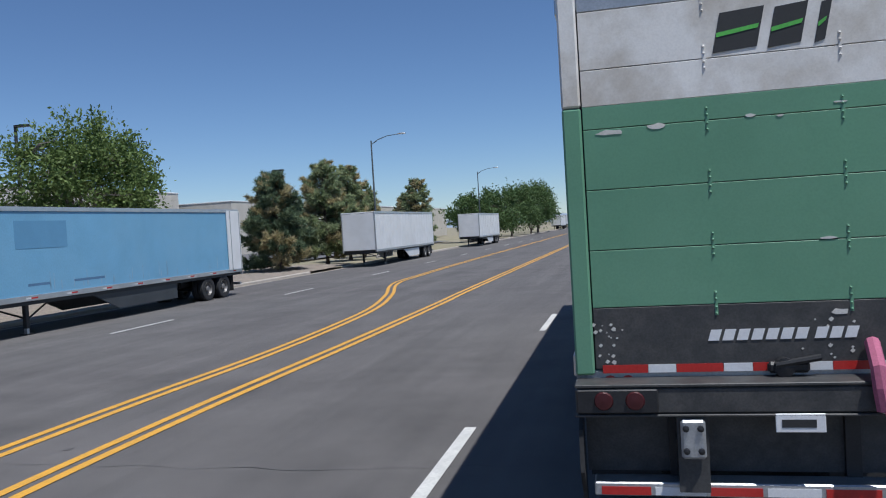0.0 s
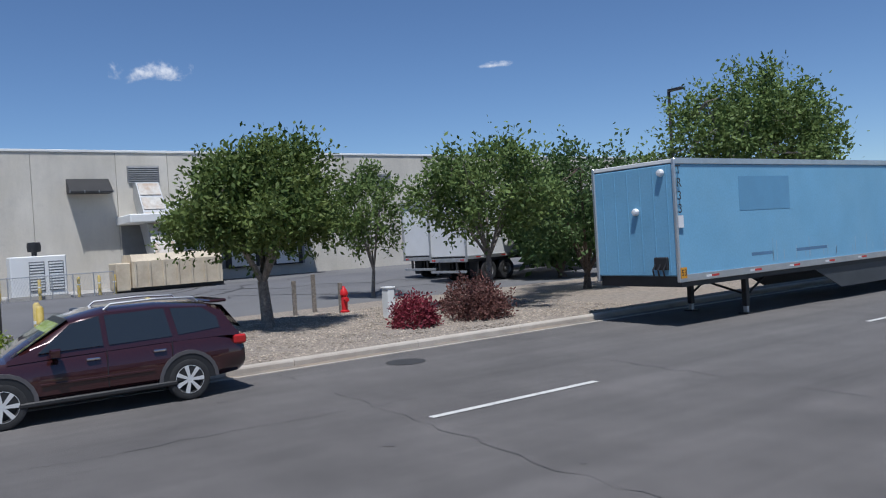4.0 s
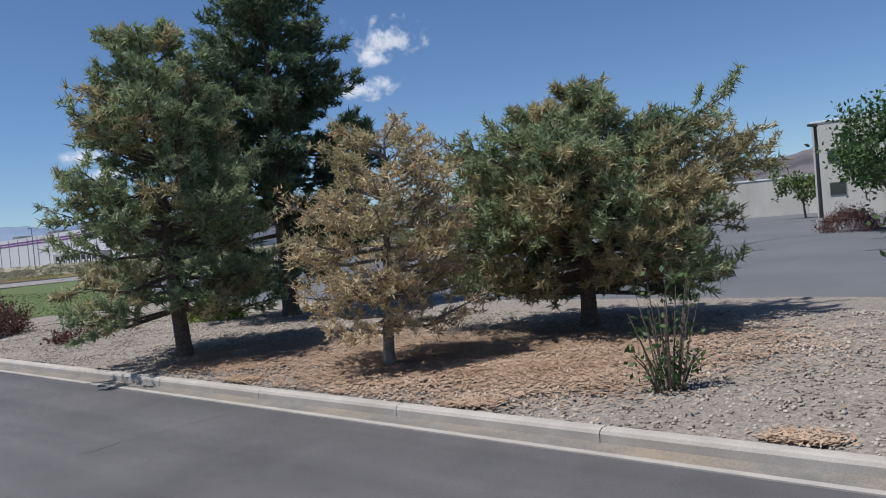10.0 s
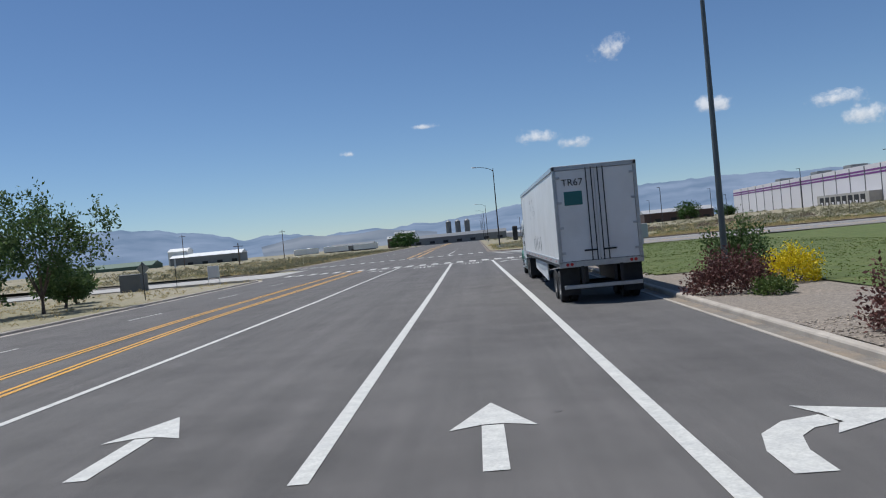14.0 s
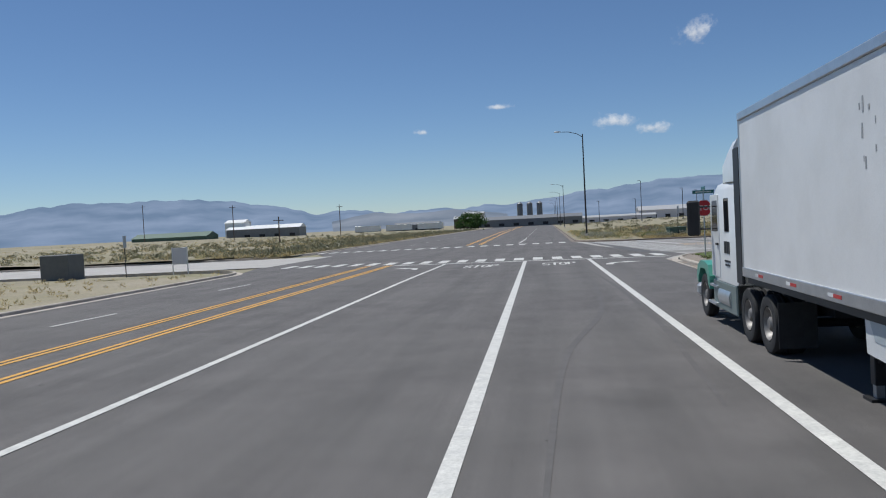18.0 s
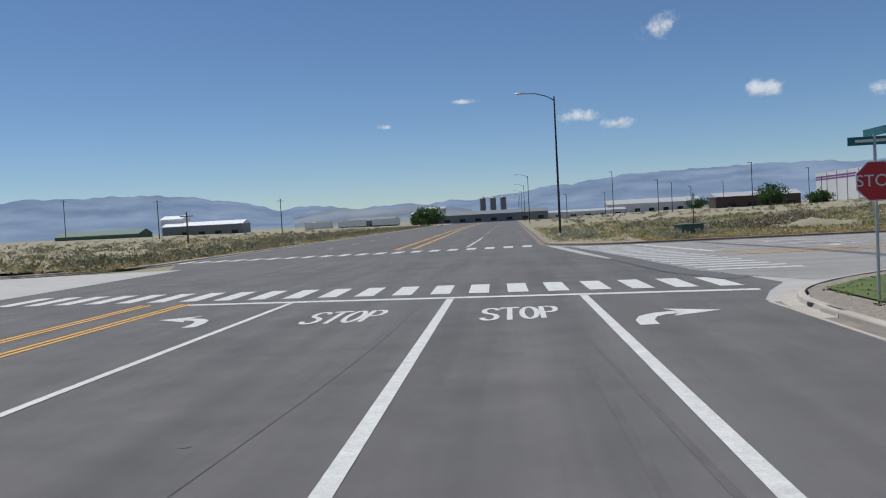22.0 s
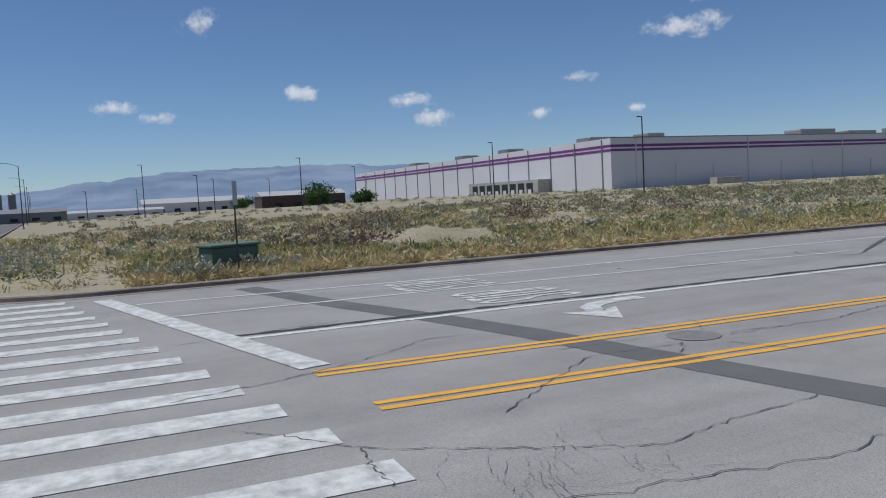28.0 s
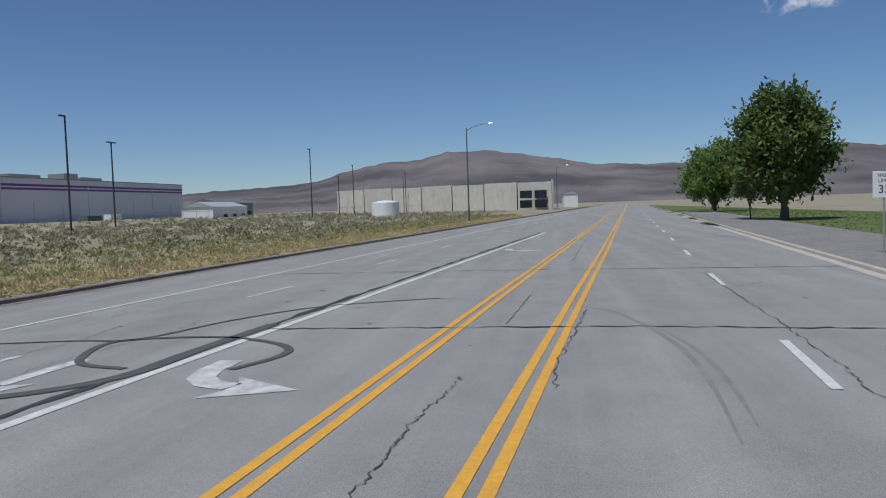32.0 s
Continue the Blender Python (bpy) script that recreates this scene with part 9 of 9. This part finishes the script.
        part("headlight", Mesh().loft([[(sx * a, b, c) for a, b, c in ((0.55, 4.68, 0.62), (0.86, 4.42, 0.63), (0.9, 4.1, 0.86), (0.6, 4.55, 0.83))], [(sx * a, b, c) for a, b, c in ((0.58, 4.76, 0.63), (0.92, 4.47, 0.64), (0.945, 4.12, 0.85), (0.64, 4.63, 0.83))]]), M_CLAMP, ob)
        part("tail_lamp", Mesh().box(min(sx * 0.72, sx * 0.92), max(sx * 0.72, sx * 0.92), -0.02, 0.2, 0.82, 0.98, 0.03), M_TLAMP, ob)
    part("windscreen", Mesh().add([(-0.8, 3.55, 1.04), (0.8, 3.55, 1.04), (0.68, 2.72, 1.56), (-0.68, 2.72, 1.56)], [(0, 1, 2, 3)]), M_CLEAR, ob)
    part("sunshade", Mesh().add([(-0.7, 3.46, 1.08), (0.7, 3.46, 1.08), (0.6, 2.86, 1.455), (-0.6, 2.86, 1.455), (-0.7, 3.45, 1.06), (0.7, 3.45, 1.06), (0.6, 2.85, 1.44), (-0.6, 2.85, 1.44)], [(0, 1, 2, 3), (7, 6, 5, 4), (0, 4, 5, 1), (2, 6, 7, 3), (1, 5, 6, 2), (0, 3, 7, 4)]), M_SHADE, ob, "yellow and green patterned sunshade")
    part("dash", Mesh().add([(-0.8, 3.53, 1.03), (0.8, 3.53, 1.03), (0.68, 2.74, 1.515), (-0.68, 2.74, 1.515)], [(0, 1, 2, 3)]), M_CARB, ob)
    part("rear_glass", Mesh().add([(-0.78, 0.03, 1.1), (0.78, 0.03, 1.1), (0.66, 0.3, 1.5), (-0.66, 0.3, 1.5)], [(0, 1, 2, 3)]), M_CGLASS, ob)
    gr = part("grille", Mesh().box(-0.5, 0.5, 4.72, 4.85, 0.58, 0.75, 0.03), M_CARB, ob)
    for z in (0.61, 0.66, 0.71):
        part("bar", Mesh().box(-0.48, 0.48, 4.852, 4.866, z - 0.009, z + 0.009, 0.004), M_ALU, gr)
    part("badge", Mesh().lathe([(0.09, 4.86), (0.08, 4.885), (0, 4.89)], 16, "y", (0, 0, 0.68)), M_CHROME, gr)
    part("front_plate", Mesh().box(-0.26, 0.26, 4.83, 4.87, 0.42, 0.55, 0.01), M_REFL, ob)
    for sx in (-1, 1):
        part("fog_lamp", Mesh().lathe([(0.06, 4.7), (0.055, 4.76), (0, 4.77)], 12, "y", (sx * 0.62, 0, 0.45)), M_CLAMP, ob)
        for y in (1.0, 3.72):
            ring = [(y + r * math.cos(a), 0.34 + r * math.sin(a)) for r, A in ((0.49, range(13)), (0.43, range(12, -1, -1))) for a in [math.pi * k / 12 for k in A]]
            part("arch_trim", Mesh().prism(ring, min(sx * 0.9, sx * 0.962), max(sx * 0.9, sx * 0.962), "x"), M_CARG, ob)
        part("body_moulding", Mesh().box(sx * 0.957 - 0.012, sx * 0.957 + 0.012, 1.55, 3.2, 0.56, 0.6, 0.008), M_CAR, ob)
    part("spoiler", Mesh().box(-0.66, 0.66, 0.2, 0.5, 1.55, 1.6, 0.02), M_CAR, ob)
    part("lower_bumper", Mesh().box(-0.8, 0.8, 4.6, 4.8, 0.28, 0.42, 0.05), M_CARB, ob)
    ct = tyre_data(0.345, 0.22)
    q = 0.345 * 0.72
    rm = Mesh().lathe([(q + 0.01, -0.09), (q, 0.09), (q - 0.022, 0.1), (q - 0.026, 0.03)], 26, "x")
    for k in range(7):
        a = 2 * math.pi * k / 7
        c, s = math.cos(a), math.sin(a)
        P = [(0.1, 0.022), (0.1, -0.022), (0.1, -0.034), (0.1, 0.034)]
        rr = [0.045, 0.045, q - 0.02, q - 0.02]
        v = [(h, r * c - o * s, r * s + o * c) for (h, o), r in zip(P, rr)] + [(h - 0.05, r * c - o * s, r * s + o * c) for (h, o), r in zip(P, rr)]
        rm.add(v, [(0, 1, 2, 3), (4, 7, 6, 5), (0, 4, 5, 1), (1, 5, 6, 2), (2, 6, 7, 3), (3, 7, 4, 0)])
    rm.lathe([(0.055, 0.02), (0.05, 0.095), (0, 0.1)], 14, "x")
    rmd = rm.data("rim", mat("bright_alloy", (0.72, 0.72, 0.71), 0.32, 0.3, var=0.05))
    for y in (1.0, 3.72):
        for sx in (-1, 1):
            part("wheel_arch", Mesh().prism([(y + 0.43 * math.cos(a), 0.34 + 0.43 * math.sin(a)) for a in [math.pi * k / 12 for k in range(13)]], min(sx * 0.6, sx * 0.951), max(sx * 0.6, sx * 0.951), "x"), M_CARB, ob)
            w = part("wheel", ct, None, ob)
            w.matrix_basis = pose(sx * 0.86, y, 0.345, 0, 0, 0 if sx > 0 else 180)
            part("rim", rmd, None, w)
            # Added dark dish that gives the gaps between the spokes their shade.
            part("brake_disc", Mesh().lathe([(q - 0.01, 0.02), (0.0, 0.025)], 20, "x"), M_CARB, w)
    return ob


car("dark maroon sport utility car parked at the kerb", pose(-14.1, 12.45, 0, 0, 0, 180))
